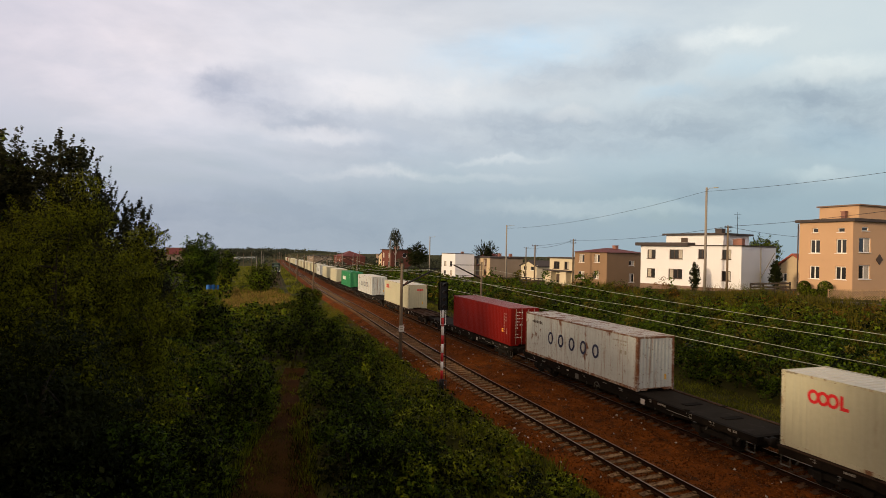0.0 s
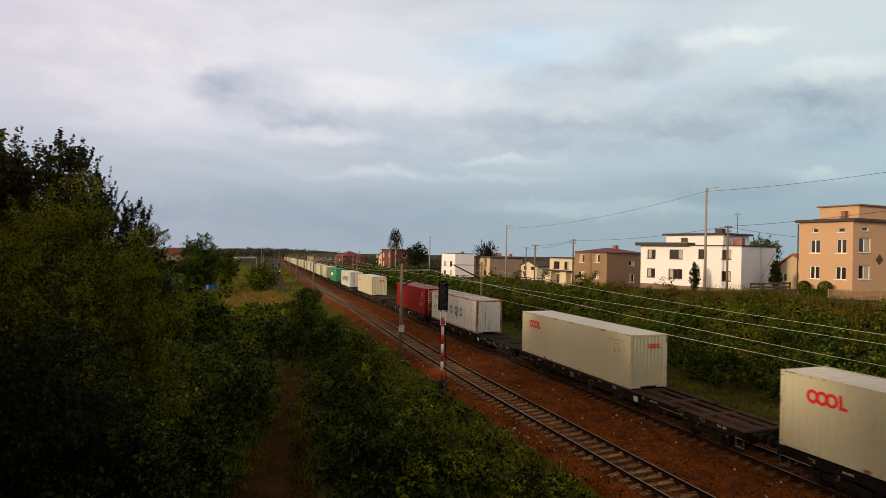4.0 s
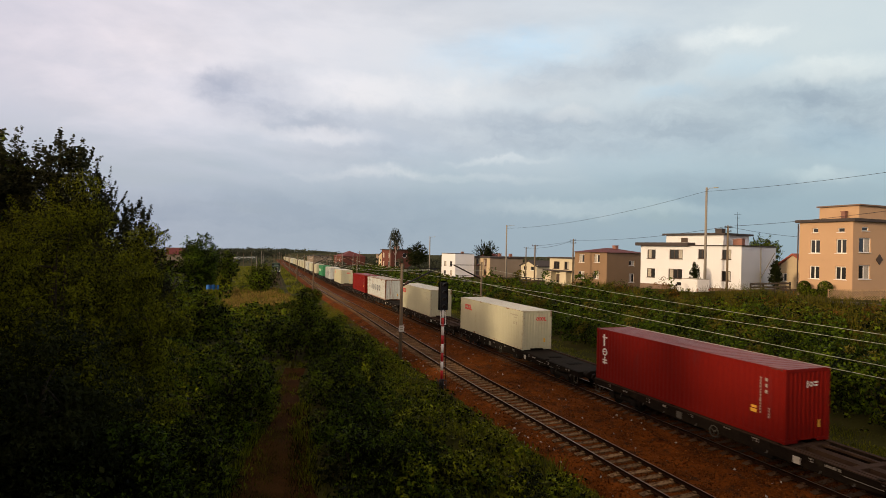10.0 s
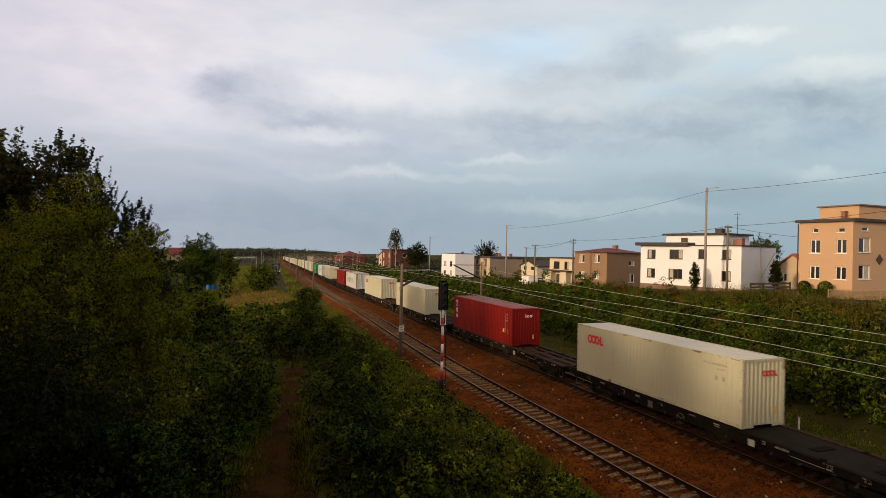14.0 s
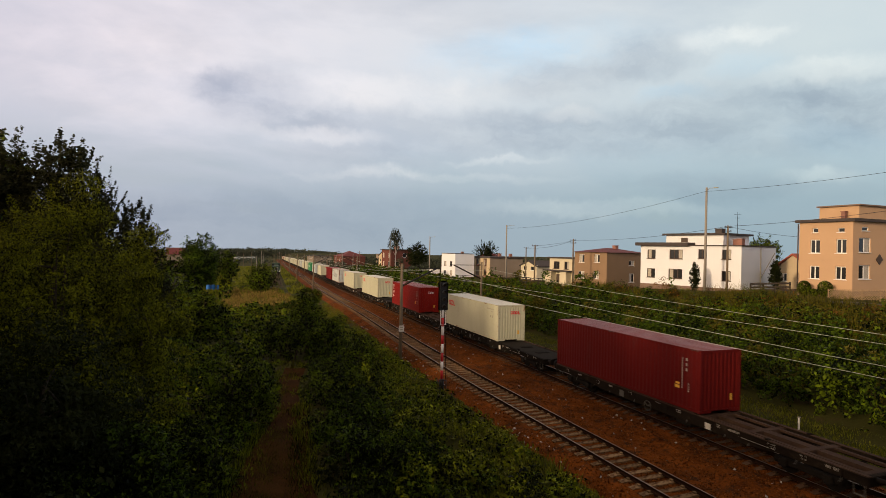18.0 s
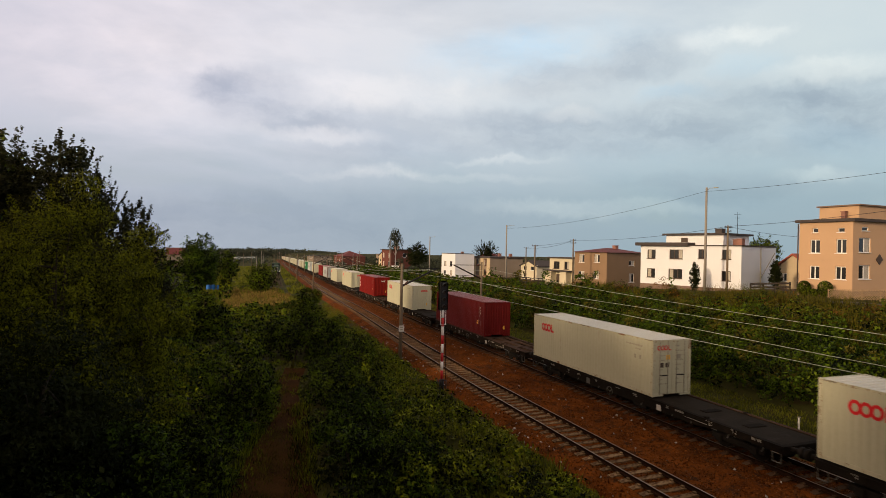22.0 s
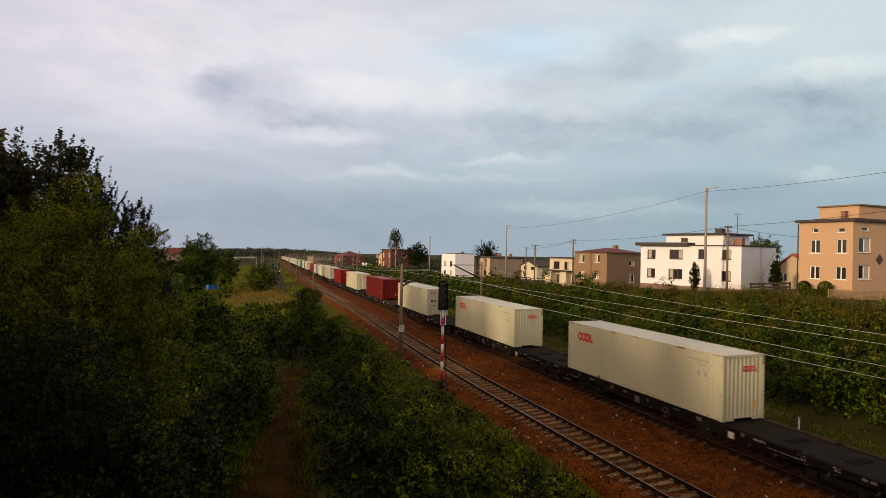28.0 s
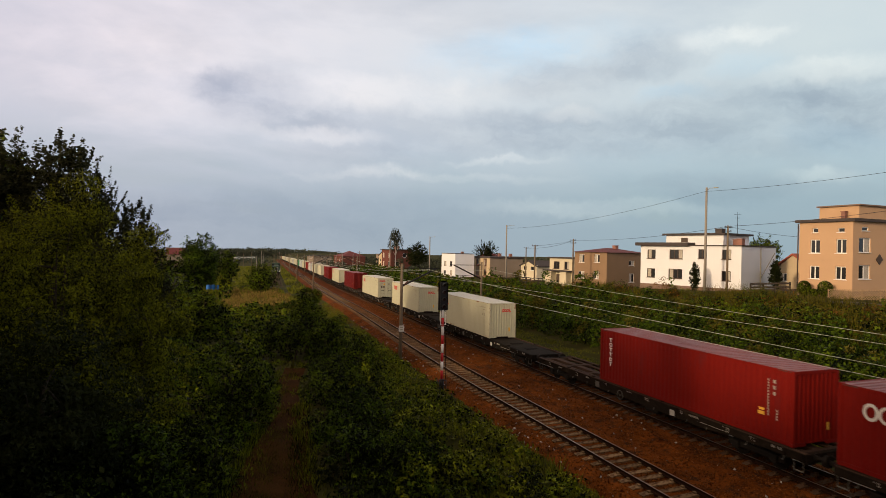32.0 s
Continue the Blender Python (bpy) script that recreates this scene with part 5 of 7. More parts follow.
# grey-brown flat-roofed house
fh = house("grey-brown flat-roofed house with brick-framed windows", (59.42, 137.98, 1.7), -85.8, 8.8, 9.4, 4.95, M["grey_wall"], front=[(1.4, 2.9, 3.0, 4.6), (5.4, 2.9, 6.9, 4.6), (5.5, 0.5, 7.0, 2.0)], frame=M["brick_wall"], eave=0.3, roof_t=0.35)
part("brick_panel", boxes((0.4, -0.03, 0.3, 1.35, -0.004, 4.8), (3.1, -0.03, 0.3, 5.3, -0.004, 4.8), (7.0, -0.03, 0.3, 8.6, -0.004, 4.8)), M["yellow_wall"], fh)
chimney(fh, 2.0, 6, 5.2, 0.7, 0.8)
chimney(fh, 5.0, 7.5, 5.2, 0.7, 0.8)

# second white house
w2 = house("white cube-shaped two-storey house with small windows", (51.52, 140.89, 1.5), -84.3, 7.8, 5.4, 6.0, M["white_wall"], front=[(1.5, 2.8, 2.8, 4.05, 1), (4.8, 2.8, 6.1, 4.1, 1), (1.3, 0.45, 2.6, 1.7, 1), (4.9, 0.55, 6.2, 1.8, 1)], frame=M["frame_dark"], eave=0.08, roof_t=0.12)
chimney(w2, 5.0, 3, 6.0, 0.6, 0.5)

# red-brick tower house beside the birch
rh = house("dark red brick house with pale window surrounds", (56.9, 226, 0.6), -80, 9, 9, 7.4, M["brick_wall"], front=[(1, 4.4, 2.4, 6.2, 1), (6.2, 4.4, 7.8, 6.2, 1), (1, 1.0, 2.4, 2.8, 1), (6, 1.0, 7.8, 2.8, 1)], side=[(2, 1.0, 3.6, 2.8, 1), (5, 4.4, 6.6, 6.2, 1)], eave=0.5, roof_t=0.3)
chimney(rh, 5, 3, 7.7, 1.6, 1.3)

# far houses
FAR_HOUSES = [("far house with a dark red hipped roof", (50.0, 300, -0.4), 14, 12, 4.6, "brick_wall", "hip", "roof_tile", 2.6), ("far grey-brown house with a flat roof", (70, 290, 0), 12, 10, 5.5, "grey_wall", "flat", "roof_dark", 0),
              ("pale yellow gabled house far away", (64.5, 262, 0), 9, 9, 5.0, "yellow_wall", "gable", "roof_dark", 2.0), ("far house with a low dark roof", (92, 250, 0), 14, 10, 4.5, "grey_wall", "hip", "roof_dark", 1.8),
              ("far flat-roofed grey house", (46, 380, -1.6), 14, 12, 4.4, "grey_wall", "flat", "roof_dark", 0), ("pale house with red hipped roof", (88, 205, 0.6), 10, 9, 5.2, "cream_wall", "hip", "roof_tile", 2.0),
              ("small cream gabled house behind poles", (64.0, 120.5, 1.7), 6, 6, 3.3, "cream_wall", "gable", "roof_dark", 1.2), ("far white house behind bushes", (84, 122, 1.8), 10, 9, 5.0, "white_wall", "hip", "roof_tile", 2.0),
              ("far red-roofed house across the fields", (-37, 285, -1.9), 9, 8, 5.2, "brown_wall", "gable", "roof_tile", 2.6), ("grey house with a dark red gabled roof", (-30, 310, -1.4), 9, 8, 5.0, "grey_wall", "gable", "roof_tile", 3.0)]
for lab, p, w_, d_, h_, wm, rf, rm_, rhh in FAR_HOUSES:
    house(lab, p, -82, w_, d_, h_, M[wm], front=[(w_ * 0.15, 2.4, w_ * 0.15 + 1.3, 3.7, 1), (w_ * 0.62, 2.4, w_ * 0.62 + 1.3, 3.7, 1), (w_ * 0.15, 0.5, w_ * 0.15 + 1.3, 1.8, 1)], roof=rf, roof_mat=M[rm_], roof_h=rhh, name="far_house")


# ---------------------------------------------------------------- fences
def rail_fence(a, b, h, label):
    th = empty("fence", pose(*a), label, "fence", "garden fences")
    v = Vector(b) - Vector(a)
    n = max(2, int(v.length / 1.6))
    ang = math.degrees(math.atan2(v.y, v.x))
    for k in range(n + 1):
        p = v * (k / n)
        part("post", turned(boxes((-0.06, -0.06, -0.6, 0.06, 0.06, h)), pose(p.x, p.y, p.z, 0, 0, ang)), M["fence_dark"], th)
    for z in (h * 0.35, h * 0.62, h * 0.9):
        part("rail", tubes(((0, 0, z), (v.x, v.y, v.z + z), 0.10), n=6), M["fence_dark"], th)
    return th


def lattice_fence(a, b, h, label):
    th = empty("lattice_fence", pose(*a), label, "fence", "garden fences")
    v = Vector(b) - Vector(a)
    n = max(2, int(v.length / 1.5))
    for k in range(n + 1):
        p = v * (k / n)
        part("post", boxes((p.x - 0.035, p.y - 0.035, p.z - 0.5, p.x + 0.035, p.y + 0.035, p.z + h + 0.02)), M["fence_tan"], th)
    m = int(v.length / 0.22)
    for k in range(-4, m):
        for s in (0, 1):
            u0, u1 = k * 0.22, k * 0.22 + h
            c0, c1 = max(u0, 0), min(u1, v.length)
            if c1 - c0 < 0.1:
                continue
            z0, z1 = (c0 - u0, c1 - u0) if s else (h - (c0 - u0), h - (c1 - u0))
            p0, p1 = v * (c0 / v.length), v * (c1 / v.length)
            part("lath", tubes(((p0.x, p0.y, p0.z + z0), (p1.x, p1.y, p1.z + z1), 0.026), n=4), M["fence_tan"], th)
    return th


rail_fence((55.3, 49.0, 4.05), (55.0, 43.9, 4.45), 1.35, "dark timber post-and-rail garden fence")
lattice_fence((53.8, 38.9, 4.5), (53.8, 32.6, 4.82), 0.92, "tan diamond lattice wooden fence")
rail_fence((53.6, 92.5, 2.3), (54.4, 104.5, 2.05), 1.3, "weathered dark fence before the cream house")


# ---------------------------------------------------------------- poles, masts, signal, wires
def lamp_pole(at, h, arm, label):
    th = empty("street_lamp", pose(*at), label, "street lamp", "street lamps")
    part("pole", tubes(((0, 0, -0.5), (0, 0, h), 0.19, 0.12), n=10), M["concrete"], th)
    part("arm", tubes(((0, 0, h - 0.35), (arm[0] * 0.4, arm[1] * 0.4, h - 0.1), 0.035), ((arm[0] * 0.4, arm[1] * 0.4, h - 0.1), (arm[0], arm[1], h - 0.1), 0.035), n=6), M["mark_grey"], th)
    part("lamp_head", bevelled(turned(boxes((-0.10, -0.28, -0.05, 0.10, 0.28, 0.05)), pose(arm[0], arm[1], h - 0.08, 0, 0, math.degrees(math.atan2(arm[1], arm[0])) - 90)), 0.04), M["mark_grey"], th)
    return th


def power_pole(at, h, label, bars=2):
    th = empty("utility_pole", pose(*at), label, "utility pole", "utility poles")
    part("pole", tubes(((0, 0, -0.5), (0, 0, h), 0.15, 0.10), n=9), M["wood_pole"], th)
    for k in range(bars):
        z = h - 0.25 - k * 0.45
        part("crossarm", boxes((-0.5, -0.05, z, 0.5, 0.05, z + 0.08)), M["steel"], th)
        for x in (-0.45, 0.45):
            part("insulator", tubes(((x, 0, z + 0.08), (x, 0, z + 0.24), 0.05, 0.035), n=7), M["insulator"], th)
    return th


lamp_pole((54.22, 54.65, 4.3), 12.4, (0.55, -0.9), "tall concrete street lamp pole beside the white house")
lamp_pole((53.86, 108.06, 2.0), 11.9, (0.6, -2.0), "concrete street lamp pole beside the road")
lamp_pole((51.3, 150, 1.5), 10.5, (0.6, -2.2), "concrete street lamp pole further down the road")
lamp_pole((52.0, 195, 1.0), 10.5, (0.6, -2.2), "far concrete street lamp pole")
power_pole((55.13, 52.18, 4.4), 7.6, "wooden utility pole with crossarms before the white house")
power_pole((51.35, 79.14, 2.9), 7.7, "wooden utility pole beside the brown house", 2)
power_pole((47.1, 83.9, 2.6), 7.0, "slim grey utility pole on the bank", 1)
power_pole((58.5, 108, 2.0), 7.4, "thin dark utility pole by the cream house", 1)


def mast(at, h, side, arm, label, plate=False, mat="wood_pole"):
    """A catenary mast with a bracket that reaches over its track; side is +1 when the bracket points to +x."""
    th = empty("catenary_mast", pose(*at), label, "catenary mast", "catenary masts")
    part("post", tubes(((0, 0, -0.4), (0, 0, h), 0.17, 0.11), n=8), M[mat], th)
    s = side
    br = part("bracket", tubes(((0, 0, h - 1.85), (s * arm * 0.95, 0, h - 0.35), 0.075), ((0, 0, h - 0.35), (s * arm, 0, h - 0.35), 0.035), n=7), M["black"], th)
    part("steady_arm", tubes(((s * arm * 0.25, 0, h - 1.4), (s * arm * 0.95, 0, h - 1.55), 0.025), n=6), M["black"], br)
    for z in (h - 1.85, h - 0.35):
        part("insulator", tubes(((s * 0.15, 0, z + 0.03), (s * 0.55, 0, z + (0.42 if z < h - 1 else 0.0)), 0.075), n=9), M["insulator"], br)
    if plate:
        part("number_plate", boxes((-0.22, -0.19, 1.95, 0.22, -0.17, 2.45)), M["yellow_light"], th, "pale plate with dark bars")
        part("plate_bars", boxes((-0.12, -0.197, 2.26, 0.12, -0.192, 2.36), (-0.12, -0.197, 2.06, 0.12, -0.192, 2.16)), M["mark_grey"], th, "dark bars")
    return th


mast((13.15, 45.4, -0.3), 7.5, 1, 3.2, "weathered catenary mast with a bracket over the free track", True)
mast((25.3, 56.6, -0.4), 7.6, -1, 3.4, "weathered catenary mast on the far side of the train")
for k, y in enumerate((121, 186, 250, 315)):
    mast((float(free_x(y)) - 2.2, y, -0.5 + float(fall(y))), 7.6, 1, 3.2, "grey catenary mast further along the line")
    mast((25.0 + float(bend(y)), y + 8, -0.5 + float(fall(y))), 7.6, -1, 3.4, "grey catenary mast beyond the train")


# many slender masts and lamps of the station yard far down the line
for k, (x, y, h) in enumerate(((27.6, 236, 8.0), (31.5, 252, 8.5), (20.5, 262, 9.0), (36, 275, 8.0), (16.0, 240, 8.5), (10.2, 262, 8.0), (43, 240, 8.5), (47.5, 262, 8.0), (24, 330, 9.5), (17, 345, 9.0), (6, 330, 9.0), (40, 320, 8.5), (12, 390, 10), (30, 400, 10), (33.5, 218, 8.6), (38.5, 226, 8.2), (29.5, 205, 8.8), (41, 205, 8.0), (35.5, 246, 9.0), (45, 282, 9), (26, 290, 9.5), (52, 300, 9), (49, 232, 8.4), (1, 300, 9), (-6, 350, 9.5), (3.5, 420, 10), (-14, 400, 10), (20, 430, 11))):
    th = empty("yard_mast", pose(x, y, float(ground_z(x, y))), "slender yard mast with a short crossarm", "mast", "yard masts")
    part("post", tubes(((0, 0, -0.3), (0, 0, h * 0.86), 0.13, 0.09), n=6), M["concrete" if k % 2 else "wood_pole"], th)
    part("crossarm", boxes((-0.9, -0.05, h * 0.8, 0.9, 0.05, h * 0.8 + 0.1)), M["steel"], th)
for k in range(4):
    th = empty("parked_wagon", pose(5.0 + k * 5.2, 600 + k * 15.5, float(ground_z(5, 600 + k * 15.5)), 0, 0, -18.5), "pale covered goods wagon parked in the yard", "freight wagon", "parked wagons")
    part("body", bevelled(boxes((-1.4, -7, 1.2, 1.4, 7, 3.9)), 0.2, 2), M["roof_cream"], th)
    part("underframe", boxes((-1.2, -7.2, 0.5, 1.2, 7.2, 1.2)), M["black"], th)


def stake(x, y, h, label):
    th = empty("marker_post", pose(x, y, float(ground_z(x, y)) - 0.05), label, "marker post", "marker posts")
    part("post", bevelled(boxes((-0.04, -0.04, 0, 0.04, 0.04, h)), 0.01), M["post_white"], th)
    part("cap", boxes((-0.06, -0.06, h, 0.06, 0.06, h + 0.04)), M["mark_grey"], th)


stake(27.9, 21.6, 0.75, "short white marker post in the trackside grass")
stake(28.4, 63.0, 0.8, "short white marker post beside the far bank")


def wire(points, r, mat, label, name="overhead_wire", sag=0.0):
    """One unbroken wire through the points, hanging a little between them."""
    line = [Vector(points[0])]
    for a, b in zip(points, points[1:]):
        a, b = Vector(a), Vector(b)
        n = 10 if sag else 4
        for k in range(1, n + 1):
            u = k / n
            line.append(a.lerp(b, u) - Vector((0, 0, sag * 4 * u * (1 - u))))
    along = (line[-1] - line[0]).normalized()
    aside = along.cross(Vector((0, 0, 1))).normalized()
    bm = bmesh.new()
    last = None
    for p in line:
        row = [bm.verts.new(p + o * r) for o in (aside, Vector((0, 0, 1)), -aside, Vector((0, 0, -1)))]
        if last:
            for k in range(4):
                bm.faces.new((last[k], last[(k + 1) % 4], row[(k + 1) % 4], row[k]))
        last = row
    return tagged(part(name, bm, mat), label, "wire", "overhead wires")


YS_W = [-30, -5, 20, 45.4, 70, 94, 121, 150, 186, 218, 250, 315]
for line, nm in ((free_x, "free track"), (train_x, "train's track")):
    wire([(float(line(y)), y, 5.45 + float(fall(y))) for y in YS_W], 0.009, M["wire"], "thin contact wire over the " + nm)
    for a, b, s in ((-40, 45.4, 1.05), (45.4, 121, 1.0), (121, 186, 0.8), (186, 250, 0.8), (250, 315, 0.8)):
        wire([(float(line(a)), a, 6.75 + float(fall(a))), (float(line(b)), b, 6.75 + float(fall(b)))], 0.009, M["wire"], "thin sagging carrier wire over the " + nm, sag=s)


def signal():
    th = empty("railway_signal", pose(12.3, 33.2, -0.5), "four-lamp railway signal on a red and white banded post", "railway signal")
    part("foot", bevelled(boxes((-0.16, -0.16, -0.2, 0.16, 0.16, 0.35)), 0.03), M["concrete"], th)
    part("base_cage", tubes(((-0.22, -0.2, 0.3), (-0.22, -0.2, 0.9), 0.03), ((0.22, -0.2, 0.3), (0.22, -0.2, 0.9), 0.03), ((-0.22, 0.2, 0.3), (-0.22, 0.2, 0.9), 0.03), ((0.22, 0.2, 0.3), (0.22, 0.2, 0.9), 0.03), ((-0.25, -0.2, 0.9), (0.25, -0.2, 0.9), 0.03), ((-0.25, -0.2, 0.6), (0.25, -0.2, 0.6), 0.03), ((0, 0, 0.3), (0, 0, 0.95), 0.13), n=6), M["black"], th)
    z = 0.95
    for k in range(8):
        hgt = 0.54
        part("post_band", tubes(((0, 0, z), (0, 0, z + hgt), 0.085), n=12), M["post_red" if k % 2 == 0 else "post_white"], th, "red band" if k % 2 == 0 else "white band")
        z += hgt
    hd = part("head", bevelled(boxes((-0.32, -0.10, 5.1, 0.32, 0.12, 7.0)), 0.14, 3), M["black"], th, "black lamp housing")
    for k in range(4):
        zc = 5.42 + k * 0.44
        part("lens", tubes(((0, -0.15, zc), (0, -0.10, zc), 0.10), n=14), M["lens_dark"], hd)
        bm = bmesh.new()
        for q in range(9):
            a0, a1 = radians(-10 + q * 22.2), radians(-10 + (q + 1) * 22.2)
            v = [bm.verts.new(p) for p in ((0.14 * math.cos(a0), -0.10, zc + 0.14 * math.sin(a0)), (0.14 * math.cos(a1), -0.10, zc + 0.14 * math.sin(a1)), (0.14 * math.cos(a1), -0.36, zc + 0.14 * math.sin(a1) - 0.02), (0.14 * math.cos(a0), -0.36, zc + 0.14 * math.sin(a0) - 0.02))]
            bm.faces.new(v)
        part("visor", bm, M["black"], hd)
    part("ladder", tubes(((0.0, 0.16, 0.9), (0.0, 0.3, 6.4), 0.02), ((0.3, 0.16, 0.9), (0.3, 0.3, 6.4), 0.02), n=5), M["steel"], th)
    part("bracket_frame", tubes(((-0.17, -0.05, 4.3), (-0.17, -0.05, 5.2), 0.02), ((0.17, -0.05, 4.3), (0.17, -0.05, 5.2), 0.02), ((-0.17, -0.05, 4.3), (0.17, -0.05, 4.3), 0.02), n=5), M["post_white"], th)


signal()

# cables between the street poles
wire([(54.05, 54.7, 16.2), (53.9, 108, 13.2)], 0.018, M["cable"], "dark power cable between street lamps", "power_cable", 1.0)
wire([(54.05, 54.7, 16.2), (57.5, 20, 17.5)], 0.018, M["cable"], "dark power cable to the near street", "power_cable", 0.6)
wire([(55.1, 52.2, 11.9), (51.5, 79.1, 10.4), (58.5, 108, 9.2)], 0.02, M["cable"], "dark low-voltage cable between utility poles", "power_cable", 0.5)
wire([(55.1, 52.2, 11.9), (56.5, 30, 13.4)], 0.02, M["cable"], "dark low-voltage cable past the apricot house", "power_cable", 0.3)
wire([(55.1, 52.2, 11.9), (60, 45.5, 10.6)], 0.018, M["cable"], "dark service cable to a house", "power_cable", 0.2)
wire([(47.1, 83.9, 9.4), (51.4, 79.1, 10.3)], 0.016, M["cable"], "dark service cable between poles", "power_cable", 0.1)
wire([(47.1, 83.9, 9.4), (57, 100, 7.5)], 0.016, M["cable"], "dark service cable to the cream house", "power_cable", 0.2)


# ---------------------------------------------------------------- siding with a locomotive, barrels, van
def siding_x(y):
    return 9.8 + (y - 130.6) * 0.0628


SIDING = empty("railway_track", pose(0, 0, 0), "overgrown siding with rusty rails", "railway track", "railway tracks")
for s in (-1, 1):
    bm = bmesh.new()
    for y in np.arange(141, 370, 13.0):
        tube(bm, (siding_x(y) + s * 0.75, y, fall(y) - 0.42), (siding_x(y + 13) + s * 0.75, y + 13, fall(y + 13) - 0.42), 0.06, n=4, caps=False)
    part("rail", bm, M["rail"], SIDING)
strip("siding_bed", M["siding_bed"], siding_x, [(-1.9, -1.0), (-1.25, -0.55), (1.25, -0.55), (1.9, -1.0)], 140, 370, 8, "pale dusty gravel bed of the siding", "trackbed")


def locomotive():
    y0 = 203
    th = empty("locomotive", pose(siding_x(y0), y0, float(fall(y0)) - 0.37, 0, 0, -3.5), "dark green diesel locomotive standing on the siding", "locomotive")
    part("frame", boxes((-1.4, 0, 0.9, 1.4, 14, 1.35)), M["black"], th)
    part("bonnet", bevelled(boxes((-0.95, 0.5, 1.35, 0.95, 8, 3.3)), 0.15, 2), M["loco"], th)
    part("cab", bevelled(boxes((-1.4, 8, 1.35, 1.4, 10.6, 4.2)), 0.12, 2), M["loco"], th)
    part("front_panel", boxes((-0.6, 0.44, 1.5, 0.6, 0.5, 2.9)), M["loco_front"], th, "pale front panel")
    part("grille", boxes((-0.45, 0.40, 1.9, 0.45, 0.44, 2.8)), M["black"], th)
    for x in (-0.95, 0.95):
        part("cab_window", boxes((x - 0.3, 7.96, 3.2, x + 0.3, 8.0, 3.9)), M["glass"], th)
        part("buffer", tubes(((x, -0.6, 1.05), (x, 0, 1.05), 0.1), ((x, -0.65, 1.05), (x, -0.6, 1.05), 0.24), n=12), M["steel"], th)
        part("headlamp", tubes(((x * 1.1, -0.05, 1.6), (x * 1.1, 0.1, 1.6), 0.12), n=10), M["frame_white"], th)
        part("handrail", tubes(((x * 1.35, 0.05, 1.35), (x * 1.35, 0.05, 2.3), 0.025), ((x * 1.35, 0.05, 2.3), (x * 1.35, 8, 2.3), 0.025), n=5), M["frame_white"], th)
        for yy in (2, 4, 10, 12):
            part("wheel", tubes(((x * 0.85 - 0.06, yy, 0.55), (x * 0.85 + 0.06, yy, 0.55), 0.5), n=16), M["steel"], th)


locomotive()


def barrel(p):
    th = empty("barrel", pose(*p), "blue plastic water barrel in a garden", "barrel", "blue barrels")
    bm = bmesh.new()
    prof = [(0.0, 0.0), (0.40, 0.0), (0.44, 0.06), (0.47, 0.4), (0.47, 0.85), (0.42, 1.12), (0.39, 1.16), (0.0, 1.16)]
    n = 16
    rings = [[bm.verts.new((r * math.cos(k * math.tau / n), r * math.sin(k * math.tau / n), z)) for k in range(n)] for r, z in prof[1:-1]]
    for a, b in zip(rings, rings[1:]):
        for k in range(n):
            bm.faces.new((a[k], a[(k + 1) % n], b[(k + 1) % n], b[k])).smooth = True
    bm.faces.new(rings[0][::-1]); bm.faces.new(rings[-1])
    part("body", bm, M["blue_plastic"], th)
    part("rim", tubes(((0, 0, 1.12), (0, 0, 1.2), 0.42), n=16), M["blue_plastic"], th)
    return th


for dx in (0.0, 0.95, 2.1):
    barrel((-4.6 + dx, 134 + dx * 0.3, float(ground_z(-4.6 + dx, 134))))


def road_x(y):
    return 50.9 + float(bend(y)) - 5 * float(ease((y - 85) / 50))


def build_road():
    ys = np.arange(0, 330, 4.0)
    v, q = [], []
    for i, y in enumerate(ys):
        x = road_x(y)
        z = float(ground_z(x, y)) + 0.06
        v += [(x - 1.8, y, z), (x + 1.8, y, z)]
        if i:
            q.append((2 * i - 2, 2 * i - 1, 2 * i + 1, 2 * i))
    tagged(new("road", array_mesh("road", np.array(v), np.array(q), [M["asphalt"]])), "narrow asphalt street before the houses", "road", kind="structure")


build_road()


